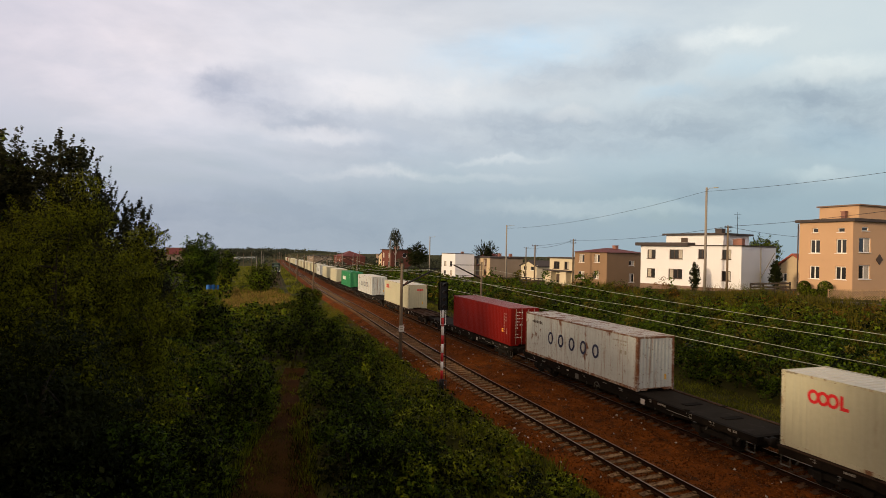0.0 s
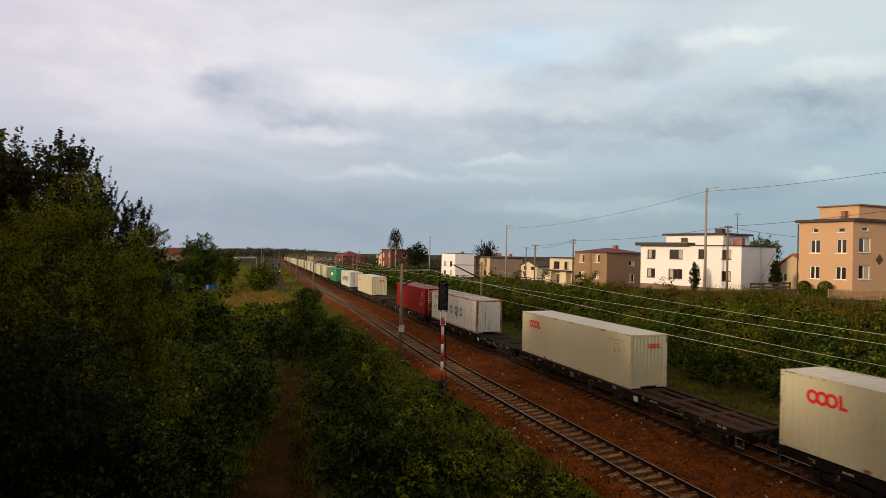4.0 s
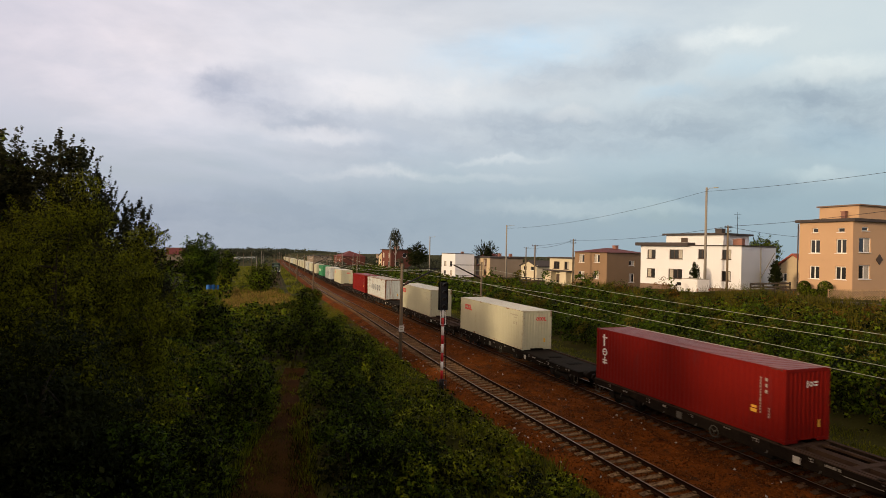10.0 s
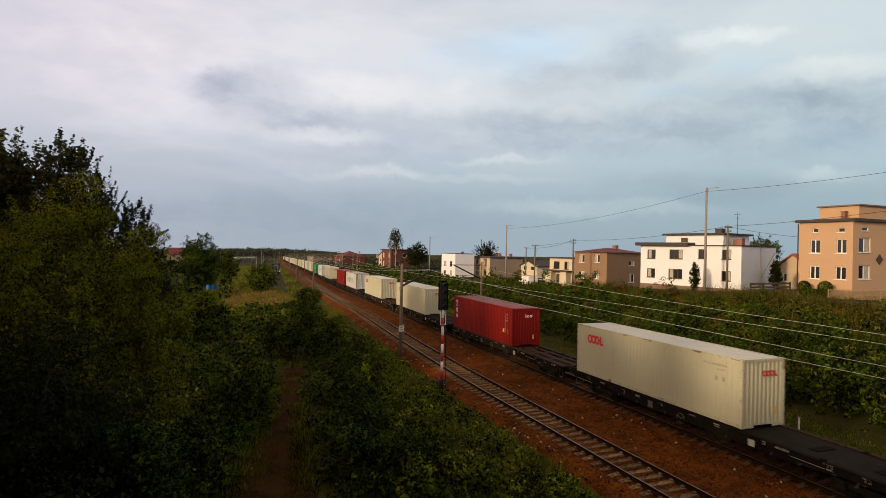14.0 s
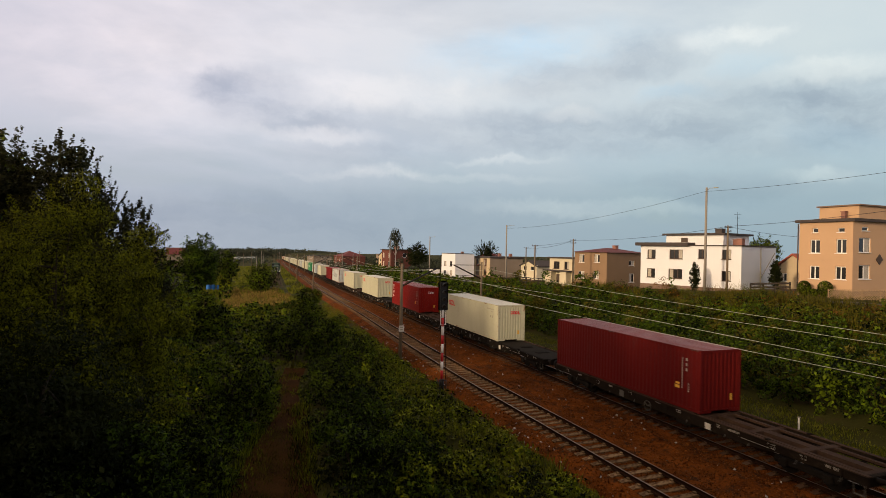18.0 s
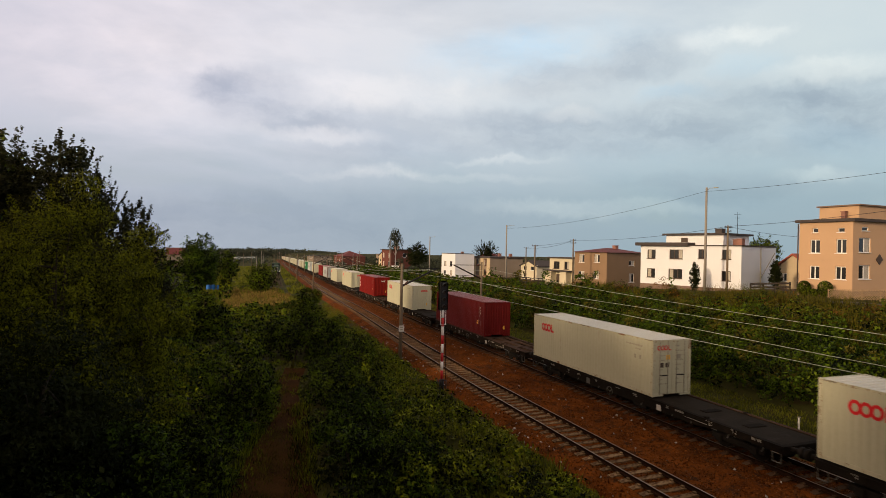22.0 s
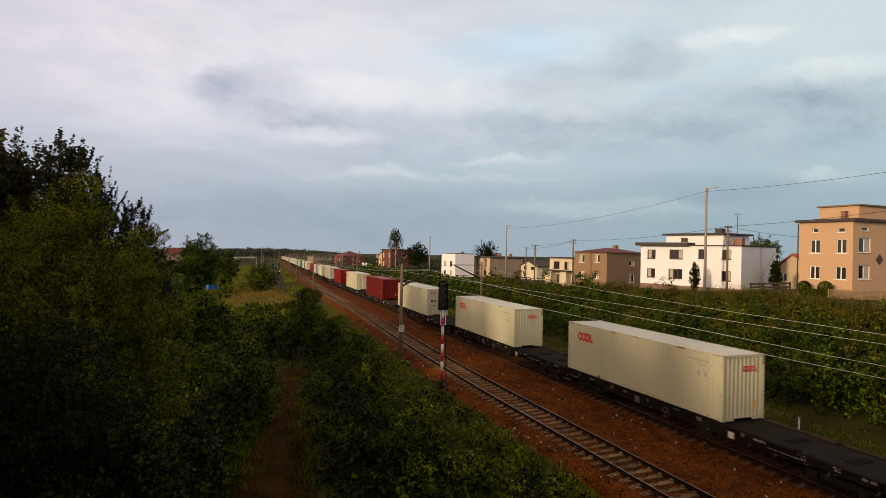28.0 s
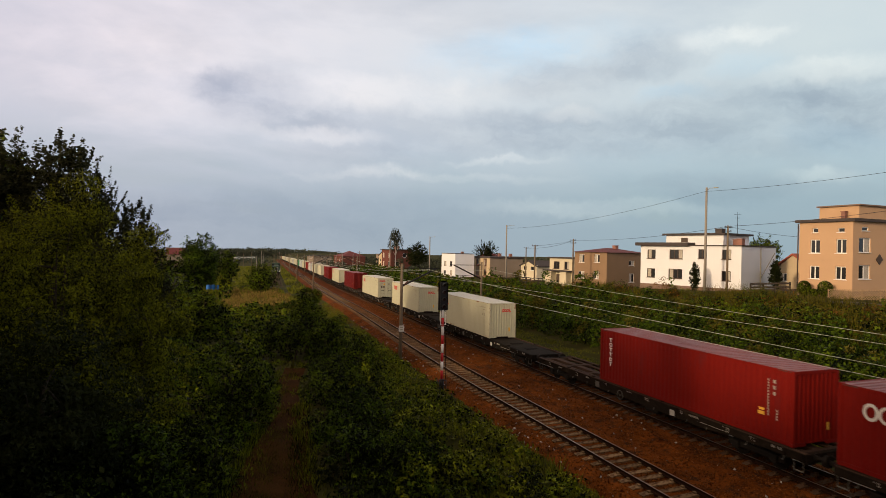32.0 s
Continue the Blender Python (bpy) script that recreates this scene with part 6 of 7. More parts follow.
def van():
    """A white box van: low cab in front of a higher box; local +y is its front."""
    th = empty("van", None, "white box van with a dark roof strip driving along the street", "van")
    bm = bmesh.new()
    prism(bm, [(0.75, 0.40), (2.25, 0.40), (2.45, 0.55), (2.45, 0.88), (1.72, 1.10), (1.28, 1.62), (0.75, 1.66)], -0.86, 0.86)
    part("cab", bevelled(turned(bm, pose(0, 0, 0, 0, 0, 90)), 0.05, 2), M["van_white"], th)
    part("cargo_box", bevelled(boxes((-0.92, -1.75, 0.52, 0.92, 0.72, 1.98)), 0.05, 2), M["van_white"], th)
    part("roof_strip", bevelled(boxes((-0.90, -1.72, 1.96, 0.90, 0.70, 2.02)), 0.02), M["mark_grey"], th)
    part("windscreen", turned(boxes((-0.72, -0.015, -0.29, 0.72, 0.015, 0.29)), pose(0, 1.51, 1.38, 40, 0, 0)), M["glass"], th)
    for s in (-1, 1):
        part("side_window", boxes((min(s * 0.86, s * 0.872), 0.85, 1.12, max(s * 0.86, s * 0.872), 1.5, 1.5)), M["glass"], th)
        part("rear_lamp", boxes((min(s * 0.76, s * 0.88), -1.77, 0.6, max(s * 0.76, s * 0.88), -1.745, 0.9)), M["post_red"], th)
        part("mirror", boxes((min(s * 0.9, s * 1.08), 1.4, 1.05, max(s * 0.9, s * 1.08), 1.5, 1.3)), M["black"], th)
        for y in (-1.05, 1.65):
            wl = part("wheel", tubes(((s * 0.66, y, 0.32), (s * 0.86, y, 0.32), 0.32), n=18), M["tyre"], th)
            part("rim", tubes(((s * 0.86, y, 0.32), (s * 0.87, y, 0.32), 0.19), n=12), M["mark_grey"], wl)
    part("bumper", bevelled(boxes((-0.88, -1.86, 0.36, 0.88, -1.74, 0.58)), 0.03), M["black"], th)
    return th


VAN = van()
VAN_ROWS = [(0, -28), (5, 12.6), (7, 29.6), (7.5, 33.2), (8, 36.9), (8.5, 40.6), (9, 44.6), (9.5, 48.9), (10, 53.3), (11.5, 66.5), (13, 82.3), (15, 104), (18, 138), (25, 215), (32, 295)]


def drive_van():
    rows = []
    for t, y in VAN_ROWS:
        x = road_x(y)
        z = float(ground_z(x, y)) + 0.06
        rows.append((t, pose(x, y, z)))
    walk(VAN, rows)


# ---------------------------------------------------------------- plants
def foliage(name, pts, size, mat, rng, parent=None, droop=0.35, slim=0.5, normals=None):
    v, q = leaves(pts, size, rng, droop, slim, normals)
    ob = new(name, array_mesh(name, v, q, [mat]))
    if parent is not None:
        ob.parent = parent
    return ob


def limbs(base, top, crown_centre, radii, rng, r=0.22, count=9):
    """A tapered trunk with limbs that reach into the crown."""
    bm = bmesh.new()
    p = Vector(base)
    steps = 5
    last = p
    rr = r
    knots = []
    for k in range(1, steps + 1):
        u = k / steps
        q = Vector(base).lerp(Vector(top), u) + Vector((rng.normal(0, 0.12), rng.normal(0, 0.12), 0))
        tube(bm, last, q, rr, rr * 0.82, n=7, caps=False)
        last, rr = q, rr * 0.82
        knots.append((q, rr))
    for k in range(count):
        q, r0 = knots[min(len(knots) - 1, 1 + k % (steps - 1))]
        d = rng.normal(size=3)
        d /= np.linalg.norm(d)
        e = Vector(crown_centre) + Vector(d * np.asarray(radii) * 0.8)
        mid = q.lerp(e, 0.5) + Vector((0, 0, 0.25))
        tube(bm, q, mid, r0 * 0.55, r0 * 0.35, n=5, caps=False)
        tube(bm, mid, e, r0 * 0.35, r0 * 0.1, n=5, caps=False)
    return bm


def tree(label, base, top_z, radii, n, size, mat, seed, bark="bark", clumps=60, clump=0.26, droop=0.35, slim=0.5, low=None, r=0.22, name="tree", fill=0.5, shoots=0, length=0.9, up=0.6, spread=0.14, core=1.0, part_out=0.5):
    """A tree with trunk, limbs and a clumped crown; radii are those of the crown."""
    rng = np.random.default_rng(seed)
    th = empty(name, pose(*base), label, "tree", "trees")
    h = top_z - base[2]
    cz = h - radii[2]
    if low is not None:
        cz = (h + low) / 2
        radii = (radii[0], radii[1], (h - low) / 2 * 1.02)
    part("trunk", limbs((0, 0, -0.3), (0, 0, h - radii[2] * 0.5), (0, 0, cz), radii, rng, r), M[bark], th)
    if shoots:
        share = int(n * part_out)
        inner = np.asarray(radii) * 0.86 * core
        pts, out, fac = crown_points(n - share, (0, 0, cz), inner, rng, clumps, clump, fill=fill)
        p2, o2, f2 = shoot_points(share, (0, 0, cz), radii, rng, shoots, length, up, spread)
        pts, out, fac = np.concatenate([pts, p2]), np.concatenate([out, o2]), np.concatenate([fac, f2])
    else:
        pts, out, fac = crown_points(n, (0, 0, cz), radii, rng, clumps, clump, fill=fill)
    foliage("crown", pts, size * fac, M[mat], rng, th, droop, slim, out)
    return th


def bush(label, base, radii, n, size, mat, seed, clumps=14, clump=0.42, droop=0.1, slim=0.55):
    rng = np.random.default_rng(seed)
    th = empty("bush", pose(*base), label, "bush", "bushes")
    bm = bmesh.new()
    for k in range(6):
        a = rng.uniform(0, math.tau)
        tube(bm, (0.1 * math.cos(a), 0.1 * math.sin(a), -0.2), (radii[0] * 0.5 * math.cos(a), radii[1] * 0.5 * math.sin(a), radii[2] * 1.3), 0.035, 0.012, n=5, caps=False)
    tagged(part("stems", bm, M["bark"], th), kind="stuff")
    pts, out, fac = crown_points(n, (0, 0, radii[2] * 0.95), radii, rng, clumps, clump)
    pts[:, 2] = np.maximum(pts[:, 2], 0.03)
    foliage("foliage", pts, size * fac, M[mat], rng, th, droop, slim, out)
    return th


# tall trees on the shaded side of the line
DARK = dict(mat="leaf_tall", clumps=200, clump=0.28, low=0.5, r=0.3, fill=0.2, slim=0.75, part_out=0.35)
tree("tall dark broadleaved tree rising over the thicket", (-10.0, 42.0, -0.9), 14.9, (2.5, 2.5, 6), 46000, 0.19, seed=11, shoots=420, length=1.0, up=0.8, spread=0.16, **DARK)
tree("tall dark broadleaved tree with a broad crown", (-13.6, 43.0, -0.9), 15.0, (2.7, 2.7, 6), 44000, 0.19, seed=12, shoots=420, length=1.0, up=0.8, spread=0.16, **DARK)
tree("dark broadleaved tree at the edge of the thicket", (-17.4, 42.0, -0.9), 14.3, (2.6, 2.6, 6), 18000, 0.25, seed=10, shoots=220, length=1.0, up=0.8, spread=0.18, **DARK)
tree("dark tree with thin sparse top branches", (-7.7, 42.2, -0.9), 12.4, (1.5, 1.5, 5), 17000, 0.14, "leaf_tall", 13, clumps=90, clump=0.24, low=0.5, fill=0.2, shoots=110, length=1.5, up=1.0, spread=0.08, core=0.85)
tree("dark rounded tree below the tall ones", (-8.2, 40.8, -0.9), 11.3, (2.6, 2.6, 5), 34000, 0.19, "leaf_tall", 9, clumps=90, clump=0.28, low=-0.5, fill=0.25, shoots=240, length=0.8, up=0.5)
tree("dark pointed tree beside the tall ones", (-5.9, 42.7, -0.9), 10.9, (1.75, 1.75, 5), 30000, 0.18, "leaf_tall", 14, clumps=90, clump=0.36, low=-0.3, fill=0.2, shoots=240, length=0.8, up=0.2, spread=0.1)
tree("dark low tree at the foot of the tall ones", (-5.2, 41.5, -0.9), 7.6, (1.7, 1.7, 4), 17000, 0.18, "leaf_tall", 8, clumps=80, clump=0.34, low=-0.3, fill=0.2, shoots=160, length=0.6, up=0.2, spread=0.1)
# trees added out of view, beside and behind the viewer, to shade the line
for k, (x, y, top, r) in enumerate(((-9.5, -9.0, 16.4, 3.6), (-10.0, -3.5, 16.6, 3.6), (-11.0, 1.6, 16.2, 3.4), (-12.0, 6.8, 10.8, 2.6), (-12.0, 12.6, 13.6, 3.3), (-12.3, 16.0, 13.4, 3.0), (-12.6, 19.0, 13.8, 3.4), (-13.0, 22.3, 13.6, 3.0), (-13.0, 25.5, 13.6, 3.3), (-13.8, 34.2, 13.6, 2.7), (-15.8, 38.0, 13.6, 2.8), (-16.0, 46.0, 14.6, 3.4), (-16.2, 50.0, 14.8, 3.3), (-16.0, 53.0, 14.6, 3.0), (-4.5, -9.0, 17.0, 3.8), (1.5, -10.0, 16.5, 3.8), (7.5, -9.5, 17.0, 3.8), (13.5, -10.0, 16.5, 3.8), (19.5, -9.5, 16.5, 3.8), (25.5, -10.0, 16.0, 3.8))):
    tree("dense broadleaved tree added out of sight to shade the line", (x, y, -0.9), top, (r, r, 5), 6000, 0.52 if k < 10 else 0.78, "leaf_mid", 600 + k, clumps=90, clump=0.38, low=-0.5, r=0.3, fill=0.2)
tree("yellow-green drooping tree with feathery leaves", (-6.3, 25.6, -0.9), 10.5, (3.1, 2.9, 5.0), 95000, 0.112, "leaf_olive", 15, clumps=52, clump=0.40, droop=1.0, slim=0.3, low=-0.6, fill=0.85, shoots=180, length=0.8, up=-0.1, spread=0.16, part_out=0.25)
tree("yellow-green drooping tree, lower and wider", (-3.7, 27.4, -0.9), 8.7, (2.0, 1.9, 4.2), 52000, 0.112, "leaf_olive", 16, clumps=36, clump=0.44, droop=1.0, slim=0.3, low=-0.6, fill=0.72, shoots=150, length=0.7, up=-0.2, spread=0.14, part_out=0.25)
# this tree's dark leaves stand in for shade on the drooping tree's lower half
tree("leafy thicket tree with shade put into its dark leaves", (-5.2, 20.4, -0.9), 6.0, (2.5, 2.3, 3.4), 34000, 0.15, "leaf_dark", 17, clumps=45, clump=0.34, fill=0.72, part_out=0.25, droop=0.8, slim=0.35, low=-0.8, shoots=220, length=1.0, up=-0.3, spread=0.18)
tree("low brownish-green tree behind the thicket", (-6.3, 66, -0.9), 5.2, (3.2, 3.2, 3.0), 8000, 0.27, "leaf_mid", 18, low=-0.3, shoots=120, length=0.8, up=0.4)
tree("low green tree by the gardens", (-2.6, 62, -0.9), 3.4, (2.3, 2.3, 2.2), 7000, 0.25, "leaf_mid", 19, low=-0.3, shoots=120, length=0.7, up=0.4)
tree("round dark green tree beyond the gardens", (-6.8, 141, -1.6), 11.0, (4.6, 4.6, 5.4), 24000, 0.32, "leaf_deep", 20, clumps=80, clump=0.34, low=-1.2, fill=0.5, shoots=200, length=0.7, up=0.2, spread=0.3, part_out=0.3)
tree("green tree beyond the gardens", (-14.5, 138, -1.7), 5.4, (4.0, 4.0, 3.5), 5000, 0.45, "leaf_mid", 21, low=-0.2, shoots=90, length=1.0, up=0.4, spread=0.3)
tree("low tree beside the round one", (-1.0, 150, -1.7), 7.2, (2.4, 2.4, 3.5), 4000, 0.40, "leaf_mid", 29, low=-0.2, shoots=90, length=0.8, up=0.4, spread=0.3)
tree("small green tree beside the siding", (5.9, 124, -1.3), 4.5, (3.0, 3.0, 2.7), 7000, 0.30, "leaf_mid", 22, low=-0.4, shoots=120, length=0.9, up=0.5, spread=0.2)
tree("tall slender birch with hanging branches", (54.2, 196, 0.6), 16.4, (2.1, 2.1, 4.0), 10500, 0.25, "leaf_haze", 23, bark="birch_bark", clumps=50, clump=0.3, droop=1.2, slim=0.35, low=5.6, r=0.2, fill=0.3, shoots=110, length=2.2, up=-2.6, spread=0.15, core=0.75, part_out=0.65)
tree("round dark tree beside the brick house", (58.5, 184, 0.8), 10.6, (3.7, 3.7, 4.4), 10000, 0.30, "leaf_dark", 24, clumps=70, clump=0.32, low=1.0, fill=0.25, shoots=160, length=0.8, up=0.3, spread=0.2)
tree("dark spiky tree behind the flat-roofed house", (73, 160, 1.5), 10.6, (3.4, 3.4, 3.0), 9000, 0.24, "leaf_dark", 25, clumps=60, clump=0.28, low=3.0, fill=0.2, shoots=90, length=1.5, up=0.5, spread=0.13, core=0.9)
tree("green tree behind the white house", (79, 68, 3.9), 11.4, (2.6, 2.6, 3.2), 7000, 0.24, "leaf_mid", 26, clumps=60, clump=0.3, low=2.0, shoots=110, length=0.8, up=0.5)
tree("dark thuja beside the white house", (64.6, 53.6, 3.8), 7.8, (0.5, 0.5, 2.0), 4200, 0.19, "leaf_dark", 27, clumps=60, clump=0.4, low=0.1, shoots=110, length=0.5, up=1.2, spread=0.1)
tree("slim dark conifer before the white house", (55.0, 57.1, 3.7), 7.4, (0.5, 0.5, 1.3), 5200, 0.13, "leaf_dark", 28, clumps=70, clump=0.42, low=-0.3, r=0.08, shoots=70, length=0.4, up=1.2, spread=0.07)
def clipped_ball(base, r, h, seed):
    """An evergreen clipped into a smooth rounded cone."""
    rng = np.random.default_rng(seed)
    th = empty("bush", pose(*base), "clipped round evergreen shrub before the apricot house", "bush", "bushes")
    d = rng.normal(size=(4200, 3))
    d /= np.linalg.norm(d, axis=1)[:, None]
    pts = d * np.array((r, r, h * 0.5)) * rng.uniform(0.9, 1.03, 4200)[:, None] + np.array((0, 0, h * 0.5))
    foliage("foliage", pts, 0.09, M["leaf_mid"], rng, th, 0.1, 0.6, d)
    part("stem", tubes(((0, 0, -0.2), (0, 0, h * 0.7), 0.05), n=6), M["bark"], th)


for k, (x, y, z, r, h) in enumerate(((54.6, 42.0, 4.55, 0.62, 1.5), (54.6, 39.8, 4.6, 0.66, 1.55), (54.5, 40.9, 4.5, 0.4, 0.8))):
    clipped_ball((x, y, z), r, h, 30 + k)


def clipped_hedge(base, w, d, h, seed):
    """A hedge cut square, its leaves packed along its faces."""
    rng = np.random.default_rng(seed)
    th = empty("hedge", pose(*base), "clipped square green hedge beside a lawn", "hedge")
    n = 5200
    p = rng.uniform(-0.5, 0.5, (n, 3))
    k = rng.integers(0, 3, n)
    p[np.arange(n), k] = np.sign(p[np.arange(n), k]) * rng.uniform(0.44, 0.52, n)
    pts = p * np.array((w, d, h)) + np.array((0, 0, h * 0.5))
    foliage("foliage", pts, 0.26, M["leaf_light"], rng, th, 0.1, 0.6, p * 2)
    part("core", boxes((-w * 0.44, -d * 0.44, 0, w * 0.44, d * 0.44, h * 0.94)), M["bark"], th)


clipped_hedge((-1.1, 133.5, -1.45), 2.4, 3.0, 2.6, 44)
clipped_hedge((-5.2, 145, -1.6), 3.6, 3.0, 3.6, 45)

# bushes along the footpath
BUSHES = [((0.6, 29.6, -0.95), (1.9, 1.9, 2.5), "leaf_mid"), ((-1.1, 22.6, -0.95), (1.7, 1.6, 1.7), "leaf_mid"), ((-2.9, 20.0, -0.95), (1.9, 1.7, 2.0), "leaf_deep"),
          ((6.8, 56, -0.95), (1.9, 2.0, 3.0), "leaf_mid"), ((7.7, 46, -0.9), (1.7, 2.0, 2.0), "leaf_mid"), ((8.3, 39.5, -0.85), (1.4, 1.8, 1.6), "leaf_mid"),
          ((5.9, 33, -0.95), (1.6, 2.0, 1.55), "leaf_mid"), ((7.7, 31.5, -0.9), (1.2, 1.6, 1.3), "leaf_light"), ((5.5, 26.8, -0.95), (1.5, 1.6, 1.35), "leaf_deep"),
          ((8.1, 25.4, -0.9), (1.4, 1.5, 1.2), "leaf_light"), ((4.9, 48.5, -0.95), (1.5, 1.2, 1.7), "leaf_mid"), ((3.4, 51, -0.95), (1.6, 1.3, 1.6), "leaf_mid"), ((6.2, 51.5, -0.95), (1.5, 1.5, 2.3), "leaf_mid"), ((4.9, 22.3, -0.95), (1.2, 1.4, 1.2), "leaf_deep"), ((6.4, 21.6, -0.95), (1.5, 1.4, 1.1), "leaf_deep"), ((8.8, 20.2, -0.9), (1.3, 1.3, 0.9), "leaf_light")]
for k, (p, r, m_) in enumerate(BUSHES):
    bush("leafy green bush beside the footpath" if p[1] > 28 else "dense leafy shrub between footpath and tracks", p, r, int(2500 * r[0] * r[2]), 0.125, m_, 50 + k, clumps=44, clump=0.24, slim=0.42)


def path_x(y):
    return 1.8 + (y - 22) * 0.122


def build_path():
    ys = np.arange(8, 46, 1.0)
    rng = np.random.default_rng(2)
    offs = (-1.0, -0.5, 0.0, 0.5, 1.0)
    mid = [path_x(y) + 0.22 * math.sin(y * 0.45) - 0.1 for y in ys]
    wide = [max(2.9 - 0.062 * y, 0.75) for y in ys]
    v = np.array([(m_ + o * w_, y, float(ground_z(m_ + o * w_, y)) + 0.10 - 0.04 * (abs(o) < 0.9) + rng.normal(0, 0.015)) for m_, w_, y in zip(mid, wide, ys) for o in offs])
    q = [(r * 5 + c, r * 5 + c + 1, (r + 1) * 5 + c + 1, (r + 1) * 5 + c) for r in range(len(ys) - 1) for c in range(4)]
    tagged(new("footpath", array_mesh("footpath", v, np.array(q), [M["path"]])), "trodden brown earth footpath between bushes", "path", kind="structure")


build_path()


def thicket(name, label, places, mats, rng, leaf, per, parent=None):
    """One mass of shrubs: places are rows of x, y, z, radius, height."""
    P, N, mi, S = [], [], [], []
    for x, y, z, r, h in places:
        near = max(0.35, min(1.0, 45 / max(y, 20)))
        n = int(per * r * h * near)
        q, out, fac = crown_points(n, (x, y, z + h * 0.5), (r, r, h * 0.55), rng, 9, 0.36)
        k = int(rng.integers(0, len(mats)))
        P.append(q)
        N.append(out)
        mi.append(np.full(len(q), k))
        S.append(fac * leaf / near ** 0.8)
    P, N, mi, S = np.concatenate(P), np.concatenate(N), np.concatenate(mi), np.concatenate(S)
    v, q = leaves(P, S, rng, 0.15, 0.55, N)
    ob = new(name, array_mesh(name, v, q, mats, mi))
    return tagged(ob, label, "shrubs", kind="stuff")


def bank_thicket():
    rng = np.random.default_rng(71)
    rows = []
    for k in range(1150):
        y = 10 + rng.random() ** 1.6 * 190
        u = rng.uniform(30.9, 43.2)
        top = (u - 30.9) / 12.3
        h = (3.3 - 1.5 * top) * rng.uniform(0.5, 1.25)
        if top > 0.75 and rng.random() < 0.3:
            h *= 1.9 if 55 < y < 90 else 0.8
        x = u + float(bend(y))
        rows.append((x, y, float(ground_z(x, y)), rng.uniform(0.8, 1.5), h))
    weeds = []
    for k in range(620):
        y = 14 + rng.random() ** 1.3 * 90
        x = (rng.uniform(40.5, 48.4) if k % 3 else rng.uniform(46.6, 48.6)) + float(bend(y))
        tall = 0.5 + 1.3 * max(0, math.sin(x * 0.55 + y * 0.21) * math.sin(y * 0.33 - x * 0.4)) + (0.8 if rng.random() < 0.08 else 0)
        weeds.append((x, y, float(ground_z(x, y)), rng.uniform(0.5, 1.1), tall * rng.uniform(0.6, 1.3)))
    thicket("bank_weeds", "patchy olive and rusty brown weeds along the bank top", weeds, [M["leaf_warm"], M["leaf_rust"], M["leaf_deep"], M["leaf_warm"], M["leaf_mid"]], rng, 0.135, 125)
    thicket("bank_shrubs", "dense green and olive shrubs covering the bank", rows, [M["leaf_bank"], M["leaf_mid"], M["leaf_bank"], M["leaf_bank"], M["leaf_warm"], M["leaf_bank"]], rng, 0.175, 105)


def path_thicket():
    rng = np.random.default_rng(72)
    shady, sunny = [], []
    for k in range(640):
        y = 15 + rng.random() ** 1.2 * 46
        x0, x1 = path_x(y) + max(2.9 - 0.062 * y, 0.75) + 0.5, 12.4 + float(bend(y)) + 1.1 * float(ease((y - 30) / 55))
        x = rng.uniform(x0, x1)
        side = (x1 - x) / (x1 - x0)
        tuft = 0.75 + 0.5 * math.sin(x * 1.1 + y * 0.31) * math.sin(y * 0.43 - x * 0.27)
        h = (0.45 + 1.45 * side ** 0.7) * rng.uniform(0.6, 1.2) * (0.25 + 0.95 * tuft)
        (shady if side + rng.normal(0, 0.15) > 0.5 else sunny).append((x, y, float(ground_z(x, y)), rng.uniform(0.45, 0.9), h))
    # Shade by the path and sun by the track are put into leaf colours.
    thicket("path_weeds", "tangled shrubs beside the footpath, shade put into their deep green", shady, [M["leaf_deep"], M["leaf_dark"], M["leaf_mid"], M["leaf_deep"]], rng, 0.125, 235)
    thicket("trackside_weeds", "tangled weeds beside the tracks, sunlight put into their bright green", sunny, [M["leaf_light"], M["leaf_lawn"], M["leaf_mid"], M["leaf_light"]], rng, 0.125, 250)
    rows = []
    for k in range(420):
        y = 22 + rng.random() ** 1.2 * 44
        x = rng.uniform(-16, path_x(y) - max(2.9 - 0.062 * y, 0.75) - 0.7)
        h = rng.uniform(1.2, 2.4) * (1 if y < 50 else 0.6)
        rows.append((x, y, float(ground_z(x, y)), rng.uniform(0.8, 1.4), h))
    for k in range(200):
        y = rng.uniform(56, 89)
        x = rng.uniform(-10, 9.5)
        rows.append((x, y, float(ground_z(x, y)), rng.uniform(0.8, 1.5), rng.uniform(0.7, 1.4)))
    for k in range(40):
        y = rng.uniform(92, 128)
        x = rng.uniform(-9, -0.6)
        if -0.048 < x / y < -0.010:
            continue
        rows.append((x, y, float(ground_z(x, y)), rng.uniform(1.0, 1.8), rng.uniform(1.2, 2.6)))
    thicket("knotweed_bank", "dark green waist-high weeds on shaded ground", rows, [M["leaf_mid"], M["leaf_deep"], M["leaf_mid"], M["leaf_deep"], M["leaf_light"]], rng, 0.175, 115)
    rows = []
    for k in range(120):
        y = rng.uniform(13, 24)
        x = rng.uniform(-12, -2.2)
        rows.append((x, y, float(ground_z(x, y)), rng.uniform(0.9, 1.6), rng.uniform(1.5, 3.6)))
    # only the darkest leaves: the deep shade here is put into the colour
    thicket("shaded_scrub", "tangled scrub with deep shade put into its dark leaves", rows, [M["leaf_dark"]], rng, 0.20, 85)


bank_thicket()
path_thicket()


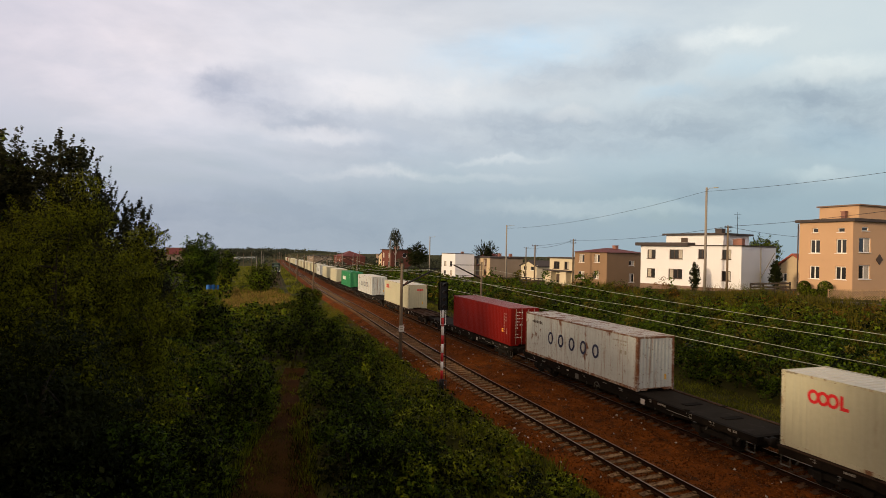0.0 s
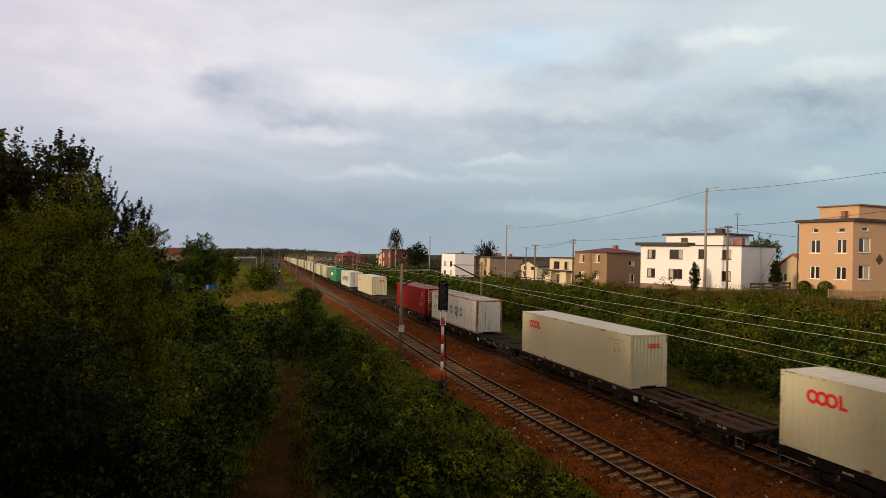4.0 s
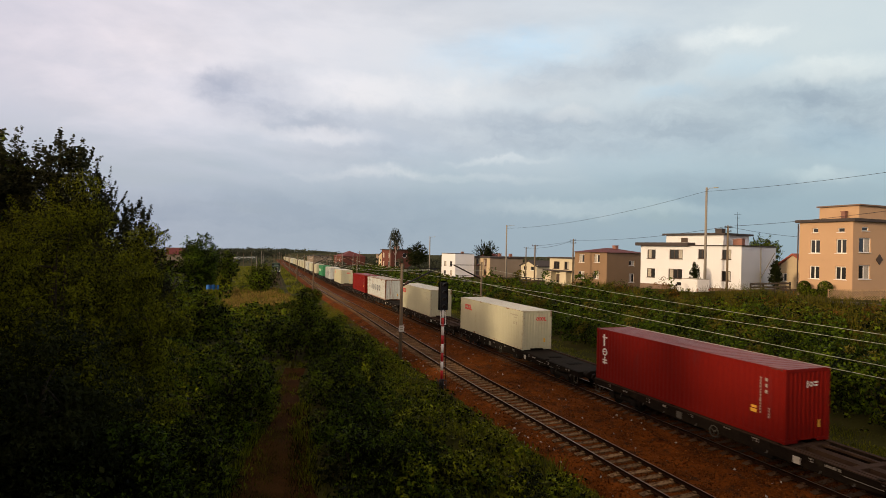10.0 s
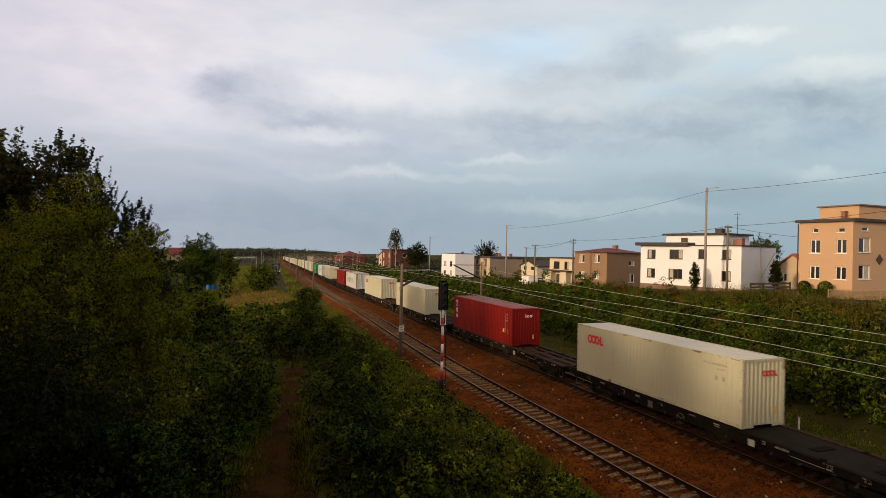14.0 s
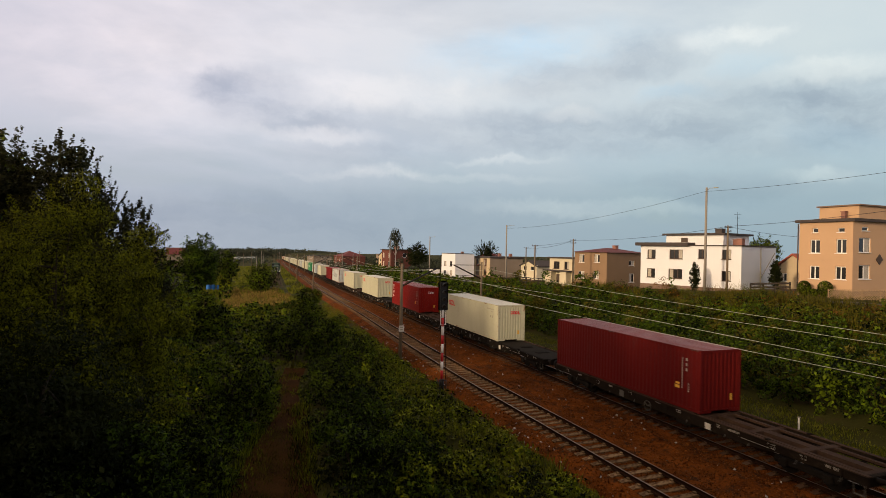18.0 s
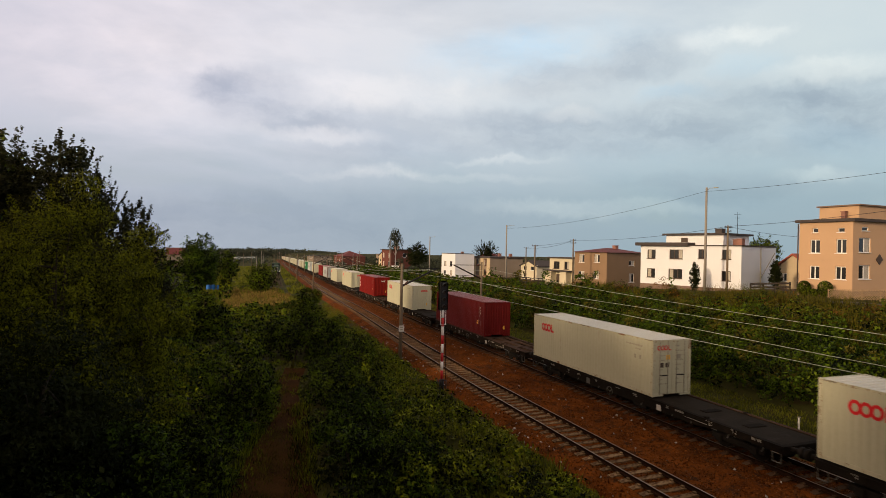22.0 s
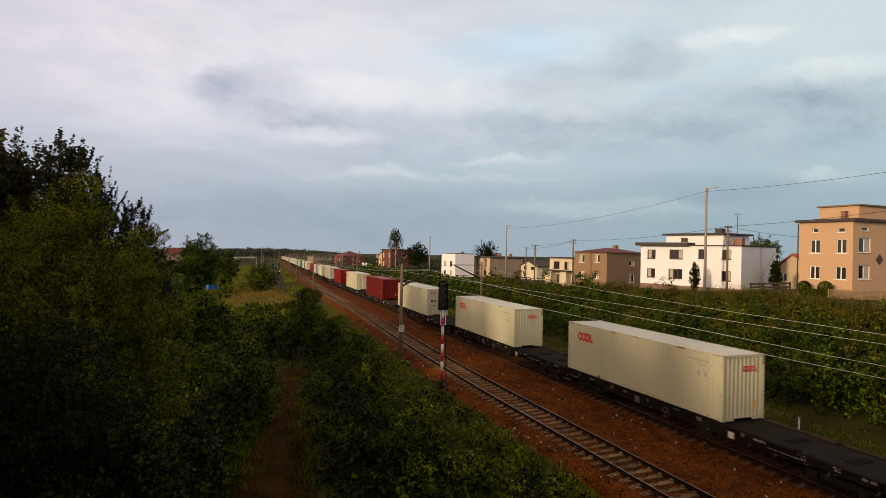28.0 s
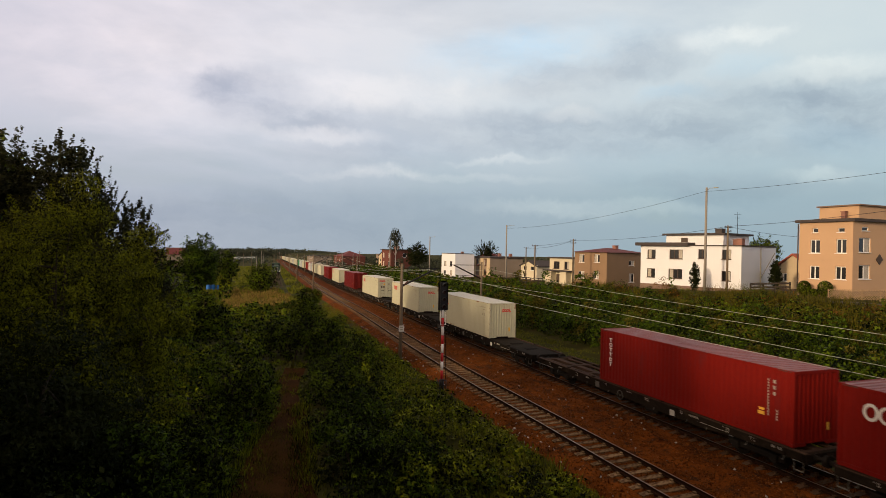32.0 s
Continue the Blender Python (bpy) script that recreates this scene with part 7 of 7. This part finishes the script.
def blades(name, label, x, y, height, width, mat, rng):
    """Upright grass blades at the places given."""
    patch = np.sin(x * 1.7 + y * 0.4) * np.sin(y * 0.9 - x * 0.6) + 0.6 * np.sin(x * 0.5 - y * 0.23) + rng.normal(0, 0.35, len(x))
    keep = patch > -0.55
    x, y = x[keep], y[keep]
    height = np.broadcast_to(height, keep.shape)[keep] * (0.75 + 0.35 * patch[keep])
    z = ground_z(x, y)
    n = len(x)
    a = rng.uniform(0, math.tau, n)
    h = height * rng.uniform(0.5, 1.3, n)
    lean = rng.normal(0, 0.28, (n, 2)) * h[:, None]
    wx, wy = np.cos(a) * width, np.sin(a) * width
    v = np.empty((n, 4, 3))
    v[:, 0] = np.stack([x - wx, y - wy, z - 0.02], 1)
    v[:, 1] = np.stack([x + wx, y + wy, z - 0.02], 1)
    v[:, 2] = np.stack([x + lean[:, 0] + wx * 0.25, y + lean[:, 1] + wy * 0.25, z + h], 1)
    v[:, 3] = np.stack([x + lean[:, 0] - wx * 0.25, y + lean[:, 1] - wy * 0.25, z + h], 1)
    ob = new(name, array_mesh(name, v.reshape(-1, 3), np.arange(4 * n).reshape(-1, 4), [mat]))
    return tagged(ob, label, "grass", kind="stuff")


def grasses():
    rng = np.random.default_rng(81)
    n = 17000
    y = 86 + rng.random(n) * 44
    x = -0.5 + rng.random(n) * 10 + 0.8 * np.sin(y * 0.3)
    blades("dry_meadow_grass", "dry ochre meadow grass beyond the bushes", x, y, 0.6 + 0.35 * np.sin(x * 1.1) * np.sin(y * 0.5), 0.045, M["leaf_dry"], rng)
    n = 34000
    y = 16 + rng.random(n) ** 1.4 * 90
    x = 25.6 + bend(y) + rng.random(n) * 5.2
    blades("trackside_grass", "short green grass strip beside the train", x, y, 0.16, 0.024, M["leaf_lawn"], rng)
    n = 30000
    y = 14 + rng.random(n) ** 1.3 * 90
    x = 37 + bend(y) + rng.random(n) * 6.9
    blades("tall_grass", "tall olive grass along the top of the bank", x, y, 0.75 + 0.35 * np.sin(x * 1.3) * np.sin(y * 0.8), 0.03, M["leaf_warm"], rng)
    n = 42000
    y = 12 + rng.random(n) ** 1.3 * 95
    x = 43.6 + bend(y) + rng.random(n) * 5.0
    blades("verge_grass", "tall olive and green grass before the houses", x, y, 0.6 + 0.6 * (x - bend(y) > 46.2), 0.022, M["leaf_warm"], rng)
    n = 30000
    y = 15 + rng.random(n) ** 1.4 * 95
    x = 7.6 + rng.random(n) * 5.2 + bend(y) + 1.2 * ease((y - 30) / 55)
    blades("embankment_grass", "yellow-green grass tufts at the edge of the ballast", x, y, 0.36, 0.022, M["leaf_lawn"], rng)
    n = 30000
    y = 118 + rng.random(n) ** 1.3 * 240
    x = -14 + rng.random(n) * 42 + bend(y) * 0.6
    keep = (np.abs(x - (9.8 + (y - 130.6) * 0.0628)) > 1.9) & (x < 13.7 + bend(y))
    blades("rough_grass", "rough yellow-green grass beside the far tracks", x[keep], y[keep], 0.5, 0.10, M["leaf_lawn"], rng)
    n = 26000
    y = 14 + rng.random(n) ** 1.1 * 34
    x = path_x(y) - 0.1 + rng.normal(0, 0.5, n) * (2.6 - 0.055 * y)
    blades("path_grass", "short trampled olive-brown grass on the footpath", x, y, 0.08 + 0.12 * np.abs(x - path_x(y)), 0.016, M["leaf_warm"], rng)
    n = 12000
    y = 14 + rng.random(n) ** 1.2 * 34
    side = np.where(rng.random(n) < 0.5, -1, 1)
    x = path_x(y) - 0.3 + side * (np.maximum(2.7 - 0.062 * y, 0.7) + rng.normal(0.2, 0.35, n))
    blades("path_edge_grass", "sparse green grass along the footpath", x, y, 0.26, 0.018, M["leaf_light"], rng)
    n = 22000
    y = 62 + rng.random(n) * 72
    x = -6 + rng.random(n) * 16
    blades("green_meadow_grass", "green grass among the dry meadow", x, y, 0.5, 0.05, M["leaf_lawn"], rng)
    n = 16000
    y = 126 + rng.random(n) * 75
    x = -8 + rng.random(n) * 16
    blades("lawn_grass", "mown green lawn beyond the meadow", x, y, 0.25, 0.06, M["leaf_lawn"], rng)


grasses()


def far_woods():
    rng = np.random.default_rng(91)
    rows_p, S = [], []
    for k in range(750):
        d = rng.uniform(420, 950)
        a = radians(rng.uniform(-26, 46))
        x, y = math.sin(a) * d, math.cos(a) * d
        if abs(x - 20 - float(bend(y))) < 22 and d < 800:
            continue
        r = rng.uniform(6, 14)
        h = rng.uniform(6.5, 10.0) * (d / 700) ** 0.4 * (0.45 if -0.12 < a < 0.16 else 0.8)
        rows_p.append(blob_points(48, (x, y, h * 0.42 - 1 + float(fall(y))), (r, r, h * 0.6), rng, 0.35))
    for k in range(420):
        a = rng.uniform(-4.5, 11.5)
        d = rng.uniform(1000, 1150)
        h = 5 + 12 * math.sin(math.pi * (a + 4.5) / 16) ** 0.7 * rng.uniform(0.75, 1.0)
        x, y = math.sin(radians(a)) * d, math.cos(radians(a)) * d
        rows_p.append(blob_points(70, (x, y, h * 0.5 + float(fall(y))), (12, 12, h * 0.52), rng, 0.35))
    P = np.concatenate(rows_p)
    ob = foliage("far_woods", P, 2.1, M["leaf_haze"], rng, None, 0, 0.8)
    tagged(ob, "low wooded ridge along the horizon, haze put into its colour", "woods", kind="stuff")
    rows_p = []
    for k in range(330):
        y = rng.uniform(110, 420)
        x = rng.uniform(30, 120) + float(bend(y)) if rng.random() < 0.72 else rng.uniform(-70, -8)
        if 42 < x - float(bend(y)) < 50:
            continue
        r = rng.uniform(1.2, 3.0)
        h = rng.uniform(1.6, 5.0) if x > 56 or x < 0 else rng.uniform(1.2, 2.4)
        rows_p.append(blob_points(150, (x, y, float(ground_z(x, y)) + h * 0.45), (r, r, h * 0.6), rng, 0.5))
    ob = foliage("far_shrubs", np.concatenate(rows_p), 0.75, M["leaf_haze"], rng, None, 0, 0.7)
    tagged(ob, "scattered dark trees and shrubs among the far houses", "shrubs", kind="stuff")


far_woods()


# ---------------------------------------------------------------- sleepers, many small pieces
sleepers_for(TRACK_FREE, free_x, 12, 290, 420, SLEEPER)
sleepers_for(TRACK_TRAIN, train_x, 12, 290, 420, SLEEPER_DARK, -0.008)


# ---------------------------------------------------------------- what moves
def motions():
    times = [t * 1.0 for t in range(0, 33)]
    for wg, y0, bx, off in WAGONS:
        rows = [(t, train_pose(y0 + travelled(t))) for t in times]
        walk(wg, rows)
        walk(bx, [(t, m @ pose(0, off, FLOOR)) for t, m in rows])
    drive_van()


motions()
